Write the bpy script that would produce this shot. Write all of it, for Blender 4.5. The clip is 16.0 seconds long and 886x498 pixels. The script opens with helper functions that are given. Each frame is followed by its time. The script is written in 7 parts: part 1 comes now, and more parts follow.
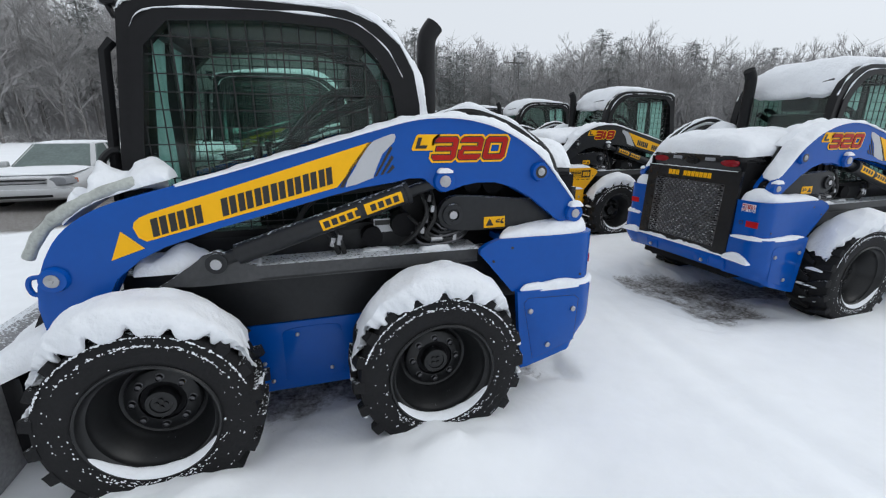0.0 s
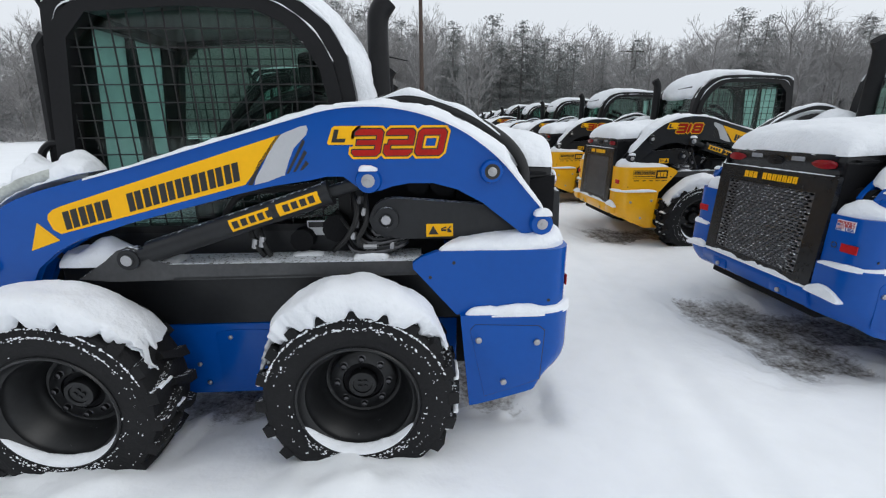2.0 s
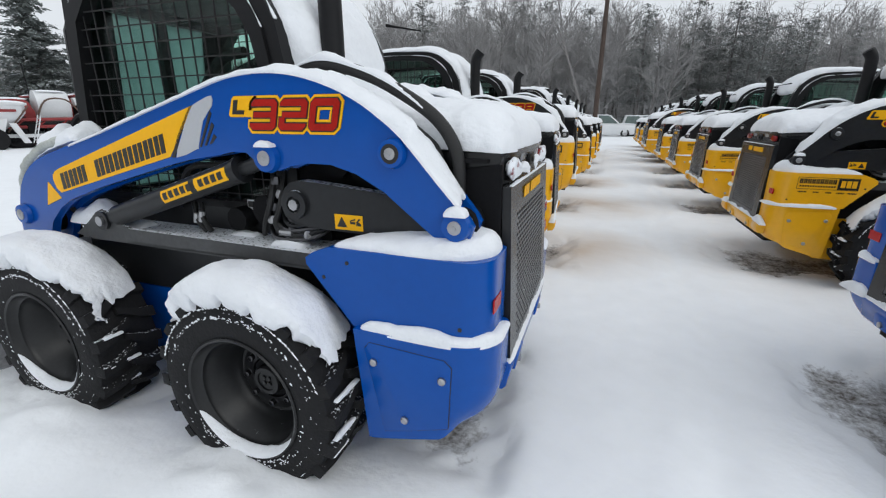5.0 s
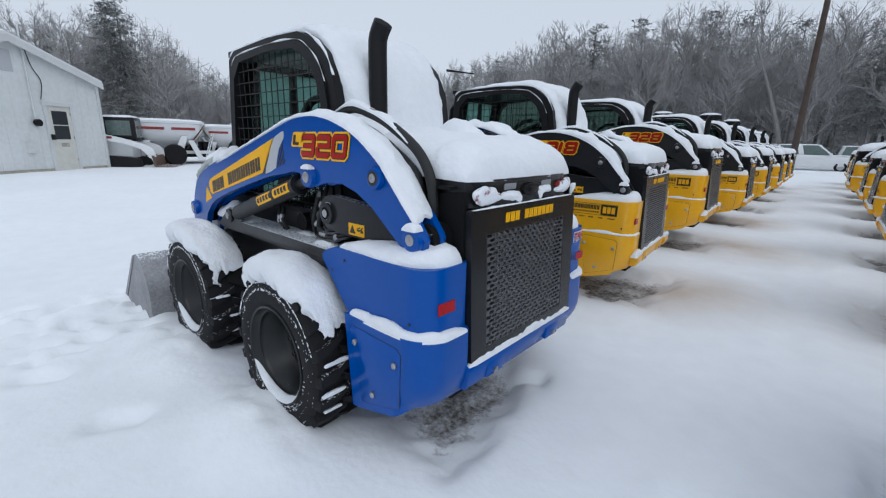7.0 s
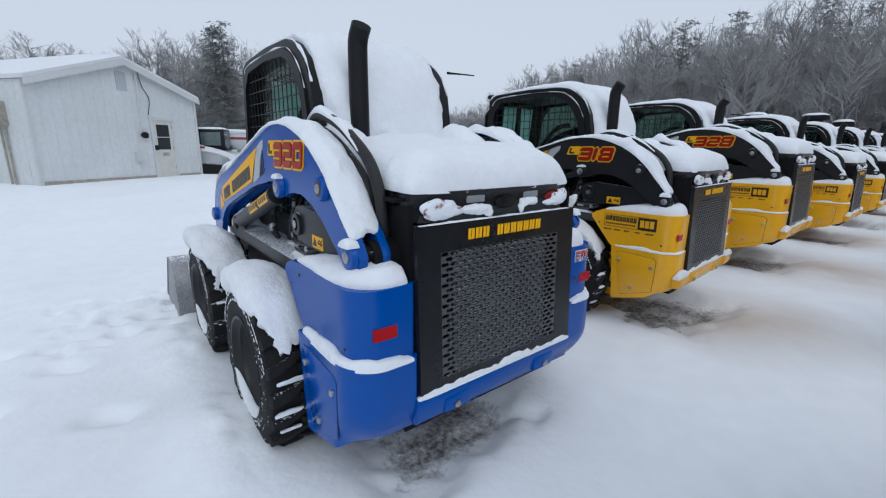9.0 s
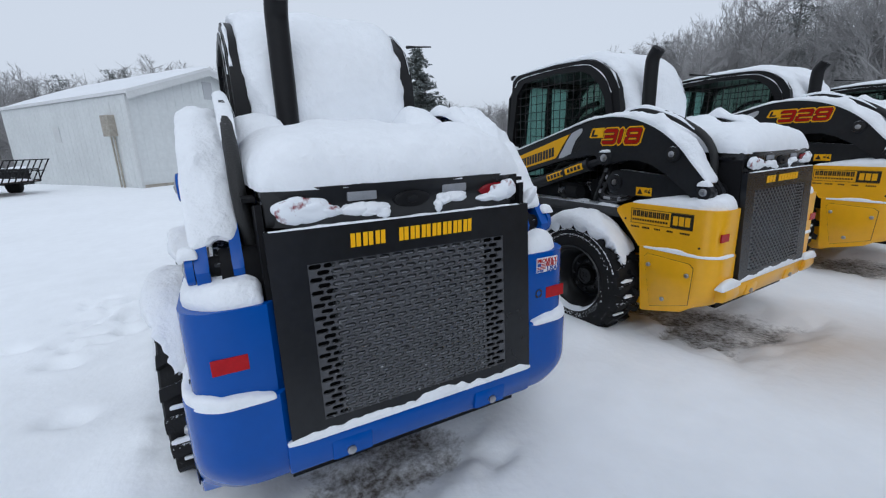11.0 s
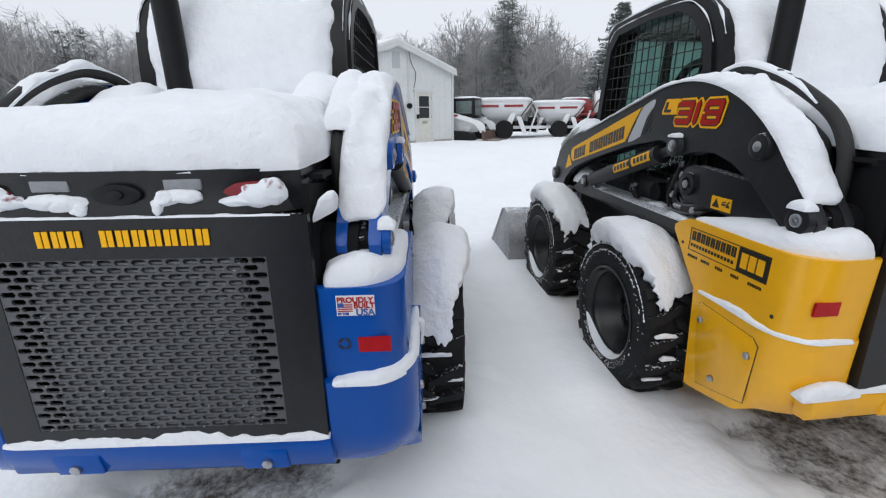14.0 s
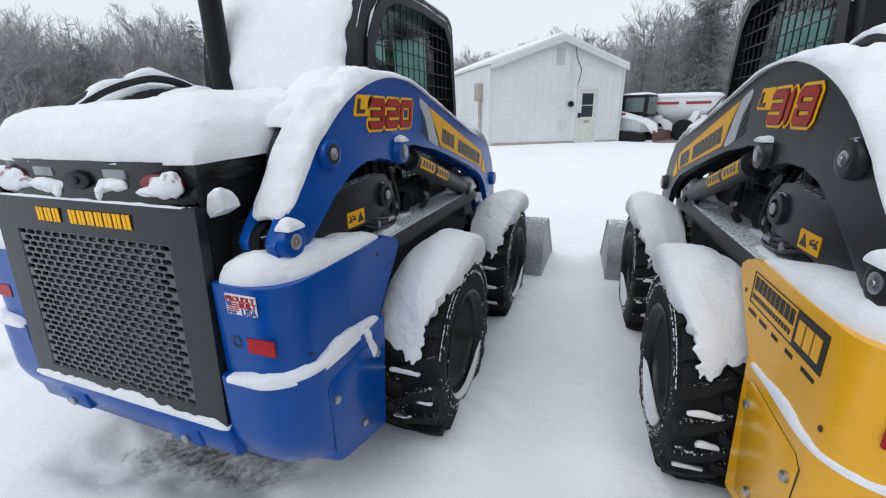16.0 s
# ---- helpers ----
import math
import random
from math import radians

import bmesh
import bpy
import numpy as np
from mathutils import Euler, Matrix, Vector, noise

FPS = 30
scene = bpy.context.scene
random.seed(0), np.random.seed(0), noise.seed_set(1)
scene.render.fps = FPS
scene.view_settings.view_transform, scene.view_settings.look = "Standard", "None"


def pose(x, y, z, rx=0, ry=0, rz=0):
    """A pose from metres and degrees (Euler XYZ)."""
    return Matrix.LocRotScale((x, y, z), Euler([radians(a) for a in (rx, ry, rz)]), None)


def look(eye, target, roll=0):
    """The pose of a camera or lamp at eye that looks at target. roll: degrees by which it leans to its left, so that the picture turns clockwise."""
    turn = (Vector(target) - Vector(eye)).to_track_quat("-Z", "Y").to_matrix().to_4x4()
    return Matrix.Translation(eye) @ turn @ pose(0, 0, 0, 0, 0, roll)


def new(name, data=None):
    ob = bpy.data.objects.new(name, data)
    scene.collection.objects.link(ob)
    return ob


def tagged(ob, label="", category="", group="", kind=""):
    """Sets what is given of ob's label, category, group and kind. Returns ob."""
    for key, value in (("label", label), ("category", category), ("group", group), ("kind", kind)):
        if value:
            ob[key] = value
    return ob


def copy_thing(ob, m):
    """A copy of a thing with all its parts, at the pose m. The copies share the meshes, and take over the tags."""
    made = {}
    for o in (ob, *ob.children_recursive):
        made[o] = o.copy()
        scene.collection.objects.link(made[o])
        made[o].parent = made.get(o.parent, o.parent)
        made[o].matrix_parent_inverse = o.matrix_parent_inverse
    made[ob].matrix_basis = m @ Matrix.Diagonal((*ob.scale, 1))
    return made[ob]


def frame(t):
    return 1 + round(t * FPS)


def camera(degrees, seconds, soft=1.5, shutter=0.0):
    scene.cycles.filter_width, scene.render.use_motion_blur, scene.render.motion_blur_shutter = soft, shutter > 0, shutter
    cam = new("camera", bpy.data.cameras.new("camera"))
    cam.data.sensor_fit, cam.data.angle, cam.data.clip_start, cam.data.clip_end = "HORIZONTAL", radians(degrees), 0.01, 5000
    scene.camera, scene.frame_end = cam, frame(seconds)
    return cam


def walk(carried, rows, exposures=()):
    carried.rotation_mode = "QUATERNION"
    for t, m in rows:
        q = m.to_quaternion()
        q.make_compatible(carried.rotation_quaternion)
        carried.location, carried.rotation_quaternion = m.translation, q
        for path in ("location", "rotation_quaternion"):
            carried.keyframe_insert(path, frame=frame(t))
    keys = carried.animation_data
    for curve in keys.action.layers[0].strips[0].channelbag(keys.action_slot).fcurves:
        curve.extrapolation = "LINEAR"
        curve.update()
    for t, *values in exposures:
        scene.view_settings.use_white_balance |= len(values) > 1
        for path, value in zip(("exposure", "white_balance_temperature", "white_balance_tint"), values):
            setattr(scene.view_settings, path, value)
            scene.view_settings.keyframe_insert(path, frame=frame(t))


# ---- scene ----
cam = camera(92.6, 16.0, 1.2)
PATH = [
    (0, (-0.501, -2.442, 1.499), (0.063, -0.604, 0.948), 0.1),
    (0.5, (-0.349, -2.375, 1.47), (0.132, -0.518, 0.903), 0.1),
    (1, (-0.163, -2.313, 1.487), (0.191, -0.433, 0.903), -0.1),
    (1.5, (-0.01, -2.3, 1.477), (0.214, -0.393, 0.916), -0.3),
    (2, (0.271, -2.269, 1.476), (0.362, -0.353, 0.909), -0.4),
    (2.5, (0.435, -2.243, 1.475), (0.408, -0.328, 0.898), -0.6),
    (3, (0.575, -2.107, 1.469), (0.42, -0.204, 0.873), -0.8),
    (3.5, (0.735, -2.015, 1.46), (0.442, -0.137, 0.838), -1.0),
    (3.7, (0.834, -2.005, 1.452), (0.482, -0.14, 0.82), -1.0),
    (5.8, (1.396, -1.67, 1.385), (0.495, 0.022, 0.813), 1.2),
    (6, (1.511, -1.66, 1.426), (0.535, -0.023, 0.819), 1.1),
    (6.5, (1.759, -1.692, 1.429), (0.598, -0.162, 0.872), 1.1),
    (7, (1.837, -1.689, 1.44), (0.557, -0.233, 0.949), 1.2),
    (7.5, (1.873, -1.669, 1.443), (0.525, -0.267, 0.975), 1.0),
    (8, (1.897, -1.574, 1.428), (0.512, -0.206, 0.971), 0.9),
    (8.5, (1.953, -1.37, 1.443), (0.499, -0.076, 0.983), 0.8),
    (8.7, (1.982, -1.319, 1.448), (0.501, -0.055, 0.988), 0.8),
    (10.8, (2.09, -0.584, 1.433), (0.385, 0.331, 0.93), -1.8),
    (11, (2.069, -0.524, 1.408), (0.349, 0.372, 0.919), -1.8),
    (11.5, (2.059, -0.322, 1.394), (0.299, 0.493, 0.903), -1.2),
    (12, (2.084, -0.084, 1.413), (0.286, 0.608, 0.878), -0.7),
    (12.5, (2.034, 0.149, 1.379), (0.182, 0.69, 0.854), -0.4),
    (13, (1.952, 0.326, 1.401), (0.075, 0.713, 0.829), 0.1),
    (13.5, (1.928, 0.477, 1.395), (0.025, 0.687, 0.816), -0.6),
    (14, (1.889, 0.746, 1.417), (-0.016, 0.801, 0.81), -0.7),
    (14.5, (1.839, 0.9, 1.411), (-0.061, 0.811, 0.792), -0.9),
    (15, (1.709, 1.009, 1.4), (-0.174, 0.74, 0.781), -1.0),
    (15.5, (1.626, 1.132, 1.399), (-0.212, 0.661, 0.765), -0.9),
    (16, (1.619, 1.387, 1.401), (-0.164, 0.707, 0.8), -0.9),
]
walk(cam, [(t, look(eye, target, roll)) for t, eye, target, roll in PATH],
     [(0, 0.23, 6270, 8), (3.5, 0.29, 6370, 8), (6, 0.11, 6280, 7.5), (7, 0.0, 5880, 8), (8.5, -0.03, 5790, 8), (11, 0.02, 5850, 8.5), (12.5, 0.20, 6120, 9), (14, 0.30, 6290, 9.5), (16, 0.35, 6210, 9.5)])

# ---- world, sun and exposure ----
world = bpy.data.worlds.new("overcast")
scene.world = world
world.use_nodes = True
wn, wl = world.node_tree.nodes, world.node_tree.links
sky = wn.new("ShaderNodeTexSky")
sky.sky_type, sky.sun_disc = "NISHITA", False
sky.sun_elevation, sky.sun_rotation = radians(48), radians(112)
sky.air_density, sky.dust_density, sky.ozone_density = 1.0, 4.0, 1.0
grey = wn.new("ShaderNodeHueSaturation")
grey.inputs["Saturation"].default_value = 0.12
cloud = wn.new("ShaderNodeMixRGB")
cloud.inputs["Fac"].default_value = 0.75
cloud.inputs["Color2"].default_value = (7.5, 7.75, 8.2, 1)
wl.new(sky.outputs["Color"], grey.inputs["Color"])
wl.new(grey.outputs["Color"], cloud.inputs["Color1"])
wl.new(cloud.outputs["Color"], wn["Background"].inputs["Color"])
wn["Background"].inputs["Strength"].default_value = 0.1
sun = new("sun", bpy.data.lights.new("sun", "SUN"))
sun.data.energy, sun.data.angle, sun.data.color = 0.32, radians(40), (1.0, 0.97, 0.93)
sun.matrix_world = look((15, -6, 18), (0, 0, 0))


# ---- materials ----
def material(name, colour, rough=0.5, metal=0.0, vary=0.12, scale=8.0, bump=0.0, bump_scale=60.0, spec=0.5, dust=0.0, coat=0.0, specks=0.0, fleck_scale=70):
    """A node material: colour varied at two scales, fine relief, and snow dust lying on what faces up."""
    m = bpy.data.materials.new(name)
    m.use_nodes = True
    n, l = m.node_tree.nodes, m.node_tree.links
    b = n["Principled BSDF"]
    b.inputs["Roughness"].default_value, b.inputs["Metallic"].default_value = rough, metal
    b.inputs["Specular IOR Level"].default_value, b.inputs["Coat Weight"].default_value = spec, coat
    b.inputs["Coat Roughness"].default_value = 0.12
    where = n.new("ShaderNodeTexCoord")
    big, small = n.new("ShaderNodeTexNoise"), n.new("ShaderNodeTexNoise")
    big.inputs["Scale"].default_value, big.inputs["Detail"].default_value = scale, 5
    small.inputs["Scale"].default_value, small.inputs["Detail"].default_value = scale * 9, 3
    l.new(where.outputs["Object"], big.inputs["Vector"])
    l.new(where.outputs["Object"], small.inputs["Vector"])
    add = n.new("ShaderNodeMath")
    add.operation = "ADD"
    l.new(big.outputs["Fac"], add.inputs[0])
    l.new(small.outputs["Fac"], add.inputs[1])
    ramp = n.new("ShaderNodeMapRange")
    ramp.inputs["From Min"].default_value, ramp.inputs["From Max"].default_value = 0.6, 1.4
    ramp.inputs["To Min"].default_value, ramp.inputs["To Max"].default_value = 1 - vary, 1 + vary
    l.new(add.outputs[0], ramp.inputs["Value"])
    tint = n.new("ShaderNodeVectorMath")
    tint.operation = "SCALE"
    tint.inputs[0].default_value = colour
    l.new(ramp.outputs[0], tint.inputs["Scale"])
    last = tint.outputs[0]
    if dust or specks:
        geo, split = n.new("ShaderNodeNewGeometry"), n.new("ShaderNodeSeparateXYZ")
        l.new(geo.outputs["Normal"], split.inputs[0])
        up = n.new("ShaderNodeMapRange")
        up.inputs["From Min"].default_value, up.inputs["From Max"].default_value = 0.55, 1.0
        up.inputs["To Max"].default_value = dust
        l.new(split.outputs["Z"], up.inputs["Value"])
        fleck = n.new("ShaderNodeTexNoise")
        fleck.inputs["Scale"].default_value, fleck.inputs["Detail"].default_value = fleck_scale, 6
        l.new(where.outputs["Object"], fleck.inputs["Vector"])
        near = n.new("ShaderNodeMath")
        near.operation = "ADD"
        l.new(up.outputs[0], near.inputs[0])
        near.inputs[1].default_value = specks
        mask = n.new("ShaderNodeMath")
        mask.operation = "ADD"
        l.new(near.outputs[0], mask.inputs[0])
        l.new(fleck.outputs["Fac"], mask.inputs[1])
        cut = n.new("ShaderNodeMapRange")
        cut.inputs["From Min"].default_value, cut.inputs["From Max"].default_value = 0.92, 1.02
        l.new(mask.outputs[0], cut.inputs["Value"])
        white = n.new("ShaderNodeMixRGB")
        white.inputs["Color2"].default_value = (0.8, 0.83, 0.87, 1)
        l.new(cut.outputs[0], white.inputs["Fac"])
        l.new(last, white.inputs["Color1"])
        last = white.outputs["Color"]
    l.new(last, b.inputs["Base Color"])
    if bump:
        fine, rel = n.new("ShaderNodeTexNoise"), n.new("ShaderNodeBump")
        fine.inputs["Scale"].default_value, fine.inputs["Detail"].default_value = bump_scale, 5
        rel.inputs["Strength"].default_value, rel.inputs["Distance"].default_value = bump, 0.01
        l.new(where.outputs["Object"], fine.inputs["Vector"])
        l.new(fine.outputs["Fac"], rel.inputs["Height"])
        l.new(rel.outputs["Normal"], b.inputs["Normal"])
    return m


def glass(name, tint, gloss=0.06):
    m = bpy.data.materials.new(name)
    m.use_nodes = True
    n, l = m.node_tree.nodes, m.node_tree.links
    n.remove(n["Principled BSDF"])
    clear, shine, mix, fres = n.new("ShaderNodeBsdfTransparent"), n.new("ShaderNodeBsdfGlossy"), n.new("ShaderNodeMixShader"), n.new("ShaderNodeLayerWeight")
    clear.inputs["Color"].default_value = (*tint, 1)
    shine.inputs["Roughness"].default_value = gloss
    grow, most = n.new("ShaderNodeMath"), n.new("ShaderNodeMath")
    grow.operation, most.operation = "POWER", "MULTIPLY_ADD"
    grow.inputs[1].default_value, most.inputs[1].default_value, most.inputs[2].default_value = 4.0, 0.45, 0.03
    l.new(fres.outputs["Facing"], grow.inputs[0])
    l.new(grow.outputs[0], most.inputs[0])
    l.new(most.outputs[0], mix.inputs[0])
    l.new(clear.outputs[0], mix.inputs[1])
    l.new(shine.outputs[0], mix.inputs[2])
    l.new(mix.outputs[0], n["Material Output"].inputs["Surface"])
    return m


def frost(name, colour):
    """Window glass with snow stuck to it: light comes through, shapes do not."""
    m = bpy.data.materials.new(name)
    m.use_nodes = True
    n, l = m.node_tree.nodes, m.node_tree.links
    n.remove(n["Principled BSDF"])
    a, b, mix, spot = n.new("ShaderNodeBsdfTranslucent"), n.new("ShaderNodeBsdfTransparent"), n.new("ShaderNodeMixShader"), n.new("ShaderNodeTexNoise")
    a.inputs["Color"].default_value, b.inputs["Color"].default_value = (*colour, 1), (*colour, 1)
    spot.inputs["Scale"].default_value = 5
    ramp = n.new("ShaderNodeMapRange")
    ramp.inputs["From Min"].default_value, ramp.inputs["From Max"].default_value = 0.35, 0.65
    ramp.inputs["To Min"].default_value, ramp.inputs["To Max"].default_value = 0.05, 0.3
    l.new(spot.outputs["Fac"], ramp.inputs["Value"])
    l.new(ramp.outputs[0], mix.inputs[0])
    l.new(a.outputs[0], mix.inputs[1])
    l.new(b.outputs[0], mix.inputs[2])
    l.new(mix.outputs[0], n["Material Output"].inputs["Surface"])
    return m


FROST = frost("frosted_green_glass", (0.44, 0.56, 0.54))
SNOW = material("snow", (0.835, 0.855, 0.885), 0.75, vary=0.035, scale=3, bump=0.58, bump_scale=54, spec=0.15)
GROUND_SNOW = material("ground_snow", (0.905, 0.925, 0.95), 0.75, vary=0.04, scale=0.7, bump=0.45, bump_scale=22, spec=0.2)
# tan grit blown over the snow behind the left row
gn, gl = GROUND_SNOW.node_tree.nodes, GROUND_SNOW.node_tree.links
gb = gn["Principled BSDF"]
clean = gb.inputs["Base Color"].links[0].from_socket
spot, cells = gn.new("ShaderNodeTexCoord"), gn.new("ShaderNodeTexNoise")
cells.inputs["Scale"].default_value, cells.inputs["Detail"].default_value = 1.6, 4
gl.new(spot.outputs["Object"], cells.inputs["Vector"])
total = None
for gx, gy, rx, ry in ((1.10, 2.75, 0.85, 1.05), (1.1, 5.3, 1.2, 1.2), (0.9, 8.0, 0.9, 1.2)):
    shift, ball = gn.new("ShaderNodeMapping"), gn.new("ShaderNodeTexGradient")
    ball.gradient_type = "SPHERICAL"
    shift.vector_type = "TEXTURE"
    shift.inputs["Location"].default_value, shift.inputs["Scale"].default_value = (gx, gy, 0), (rx, ry, 5)
    gl.new(spot.outputs["Object"], shift.inputs["Vector"])
    gl.new(shift.outputs["Vector"], ball.inputs["Vector"])
    if total is None:
        total = ball.outputs["Fac"]
    else:
        both = gn.new("ShaderNodeMath")
        both.operation = "MAXIMUM"
        gl.new(total, both.inputs[0])
        gl.new(ball.outputs["Fac"], both.inputs[1])
        total = both.outputs[0]
grit = gn.new("ShaderNodeMath")
grit.operation = "MULTIPLY"
gl.new(total, grit.inputs[0])
gl.new(cells.outputs["Fac"], grit.inputs[1])
stain = gn.new("ShaderNodeMixRGB")
stain.inputs["Color2"].default_value = (0.56, 0.455, 0.36, 1)
more = gn.new("ShaderNodeMath")
more.operation, more.use_clamp = "MULTIPLY", True
more.inputs[1].default_value = 1.45
gl.new(grit.outputs[0], more.inputs[0])
gl.new(more.outputs[0], stain.inputs["Fac"])
gl.new(clean, stain.inputs["Color1"])
gl.new(stain.outputs["Color"], gb.inputs["Base Color"])
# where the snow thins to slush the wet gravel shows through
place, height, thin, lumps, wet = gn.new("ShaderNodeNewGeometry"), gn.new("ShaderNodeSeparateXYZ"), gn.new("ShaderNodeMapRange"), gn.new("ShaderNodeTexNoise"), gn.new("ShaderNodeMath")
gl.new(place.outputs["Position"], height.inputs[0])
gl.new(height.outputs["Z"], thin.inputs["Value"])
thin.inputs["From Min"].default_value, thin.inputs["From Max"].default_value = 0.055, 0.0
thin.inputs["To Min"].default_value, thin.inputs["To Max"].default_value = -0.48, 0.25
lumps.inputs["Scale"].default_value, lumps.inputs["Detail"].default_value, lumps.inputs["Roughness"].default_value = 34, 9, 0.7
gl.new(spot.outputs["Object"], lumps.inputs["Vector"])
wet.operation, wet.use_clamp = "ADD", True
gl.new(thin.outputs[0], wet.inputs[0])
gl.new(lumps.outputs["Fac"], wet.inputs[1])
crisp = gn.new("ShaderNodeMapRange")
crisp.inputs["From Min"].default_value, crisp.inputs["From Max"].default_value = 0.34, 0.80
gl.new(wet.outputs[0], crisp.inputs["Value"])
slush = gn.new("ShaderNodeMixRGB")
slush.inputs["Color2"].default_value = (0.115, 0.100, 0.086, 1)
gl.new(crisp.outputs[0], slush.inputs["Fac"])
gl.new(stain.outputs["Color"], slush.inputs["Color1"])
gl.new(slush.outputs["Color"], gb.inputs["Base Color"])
BLUE = material("blue_paint", (0.003, 0.074, 0.36), 0.22, vary=0.06, scale=3, coat=0.06, spec=0.25, dust=0.2)
YELLOW = material("yellow_paint", (0.86, 0.43, 0.004), 0.32, vary=0.05, scale=3, coat=0.25, dust=0.25)
DARK = material("dark_grey_paint", (0.017, 0.018, 0.020), 0.36, vary=0.25, scale=5, dust=0.45, spec=0.3, specks=0.03)
PANEL = material("charcoal_panel", (0.013, 0.0136, 0.015), 0.27, vary=0.25, scale=4, dust=0.35, spec=0.36)
# panel charcoal made paler: the sky mirrored in the grille is painted in
GRILLE = material("sky_paled_grille", (0.075, 0.076, 0.081), 0.30, vary=0.2, scale=6, dust=0.3, spec=0.45)
BLACK = material("black_plastic", (0.009, 0.009, 0.010), 0.40, vary=0.2, scale=6, dust=0.3, spec=0.22)
RAIL = material("dusty_black_steel", (0.045, 0.046, 0.048), 0.5, vary=0.3, scale=6, dust=0.5, specks=0.07)
# near-black for engine bay, recesses, axles and other dark gear
CAVITY = material("near_black_machinery", (0.008, 0.008, 0.009), 0.65, vary=0.3, scale=9, spec=0.12)
RUBBER = material("tyre_rubber", (0.012, 0.012, 0.013), 0.72, vary=0.25, scale=7, bump=0.3, bump_scale=80, spec=0.22, specks=0.11, dust=0.3, fleck_scale=90)
RIM = material("black_rim", (0.011, 0.0115, 0.0125), 0.34, vary=0.35, scale=8, dust=0.25, specks=0.05, spec=0.4)
HOSE = material("hydraulic_hose", (0.012, 0.012, 0.012), 0.6, vary=0.2, scale=20, bump=0.3, bump_scale=200, dust=0.45)
STEEL = material("zinc_bolt", (0.42, 0.42, 0.43), 0.38, metal=1.0, vary=0.1, scale=30)
WORN = material("worn_bucket_steel", (0.30, 0.30, 0.31), 0.5, metal=0.25, vary=0.35, scale=6, bump=0.2, dust=0.5, specks=0.1)
WIRE = material("screen_wire", (0.008, 0.008, 0.009), 0.55, vary=0.2, scale=20)
DECAL_YELLOW = material("yellow_decal", (0.92, 0.47, 0.002), 0.45, vary=0.04, scale=5, spec=0.25)
DECAL_RED = material("red_decal", (0.38, 0.011, 0.006), 0.3, vary=0.25, scale=14, spec=0.2)
DECAL_BLACK = material("black_decal", (0.014, 0.013, 0.012), 0.4, vary=0.1, scale=9)
DECAL_GREY = material("grey_decal", (0.46, 0.47, 0.49), 0.4, vary=0.05, scale=9)
DECAL_WHITE = material("white_decal", (0.75, 0.76, 0.78), 0.4, vary=0.04, scale=9)
DECAL_BLUE = material("blue_decal", (0.03, 0.08, 0.32), 0.4, vary=0.05, scale=9)
REFLECTOR = material("red_reflector", (0.40, 0.008, 0.012), 0.25, vary=0.2, scale=60, spec=0.2)
AMBER = material("amber_lamp_lens", (0.55, 0.12, 0.02), 0.25, vary=0.15, scale=30)
LENS = material("red_lamp_lens", (0.22, 0.008, 0.014), 0.15, vary=0.2, scale=30)
CLEAR = material("clear_lamp_lens", (0.25, 0.26, 0.28), 0.15, vary=0.15, scale=30)
GLASS = glass("green_glass", (0.78, 0.90, 0.86))
CORE = material("radiator_core", (0.25, 0.26, 0.28), 0.5, metal=0.0, vary=0.25, scale=12, bump=0.5, bump_scale=150)
ASPHALT = material("wet_gravel", (0.105, 0.096, 0.088), 0.7, vary=0.55, scale=6, bump=1.0, bump_scale=50, specks=0.02, dust=0.24, fleck_scale=55, spec=0.3)
WHITEWALL = material("white_siding", (0.64, 0.66, 0.66), 0.55, vary=0.10, scale=0.9, bump=0.1)
WHITEPAINT = material("white_paint", (0.70, 0.71, 0.72), 0.35, vary=0.06, scale=2, dust=0.4)
RUST = material("rusty_brown_steel", (0.12, 0.075, 0.055), 0.7, vary=0.35, scale=6, dust=0.4)
REDPAINT = material("faded_red_paint", (0.25, 0.026, 0.026), 0.5, vary=0.2, scale=2, dust=0.5)
# haze is put into these pale bark, twig, ridge and needle colours
BARK = material("haze_paled_snowy_bark", (0.20, 0.19, 0.185), 0.9, vary=0.3, scale=1.5, dust=0.3)
TWIG = material("haze_paled_twigs", (0.325, 0.317, 0.314), 0.9, vary=0.3, scale=1.0, dust=0.3)
FARTWIG = material("haze_paled_far_twigs", (0.37, 0.364, 0.364), 0.9, vary=0.25, scale=0.3)
RIDGE = material("haze_paled_ridge", (0.34, 0.335, 0.34), 0.95, vary=0.22, scale=0.25, spec=0.05)
NEEDLE = material("haze_paled_pine_needles", (0.228, 0.24, 0.236), 0.9, vary=0.35, scale=1.2, dust=0.2)
SPRUCE = material("snow_dusted_spruce", (0.17, 0.19, 0.182), 0.9, vary=0.35, scale=1.2, dust=0.55)
NUT = material("dull_dark_steel", (0.10, 0.10, 0.105), 0.35, metal=1.0, vary=0.2, scale=30)
POLEWOOD = material("creosoted_pole", (0.065, 0.045, 0.036), 0.85, vary=0.3, scale=5, bump=0.3)
SILVER = material("silver_car_paint", (0.50, 0.51, 0.52), 0.3, metal=0.3, vary=0.05, scale=2, dust=0.5, coat=0.5)
CARGLASS = material("frosty_car_glass", (0.10, 0.135, 0.128), 0.2, vary=0.3, scale=2, dust=0.1)
LAMPSNOW = material("thin_snow_over_red_lens", (0.22, 0.035, 0.045), 0.5, vary=0.2, scale=20, specks=0.62, fleck_scale=26, spec=0.2)
WRAP = material("plastic_hose_wrap", (0.42, 0.44, 0.41), 0.35, vary=0.3, scale=9, bump=0.6, bump_scale=45, dust=0.3)


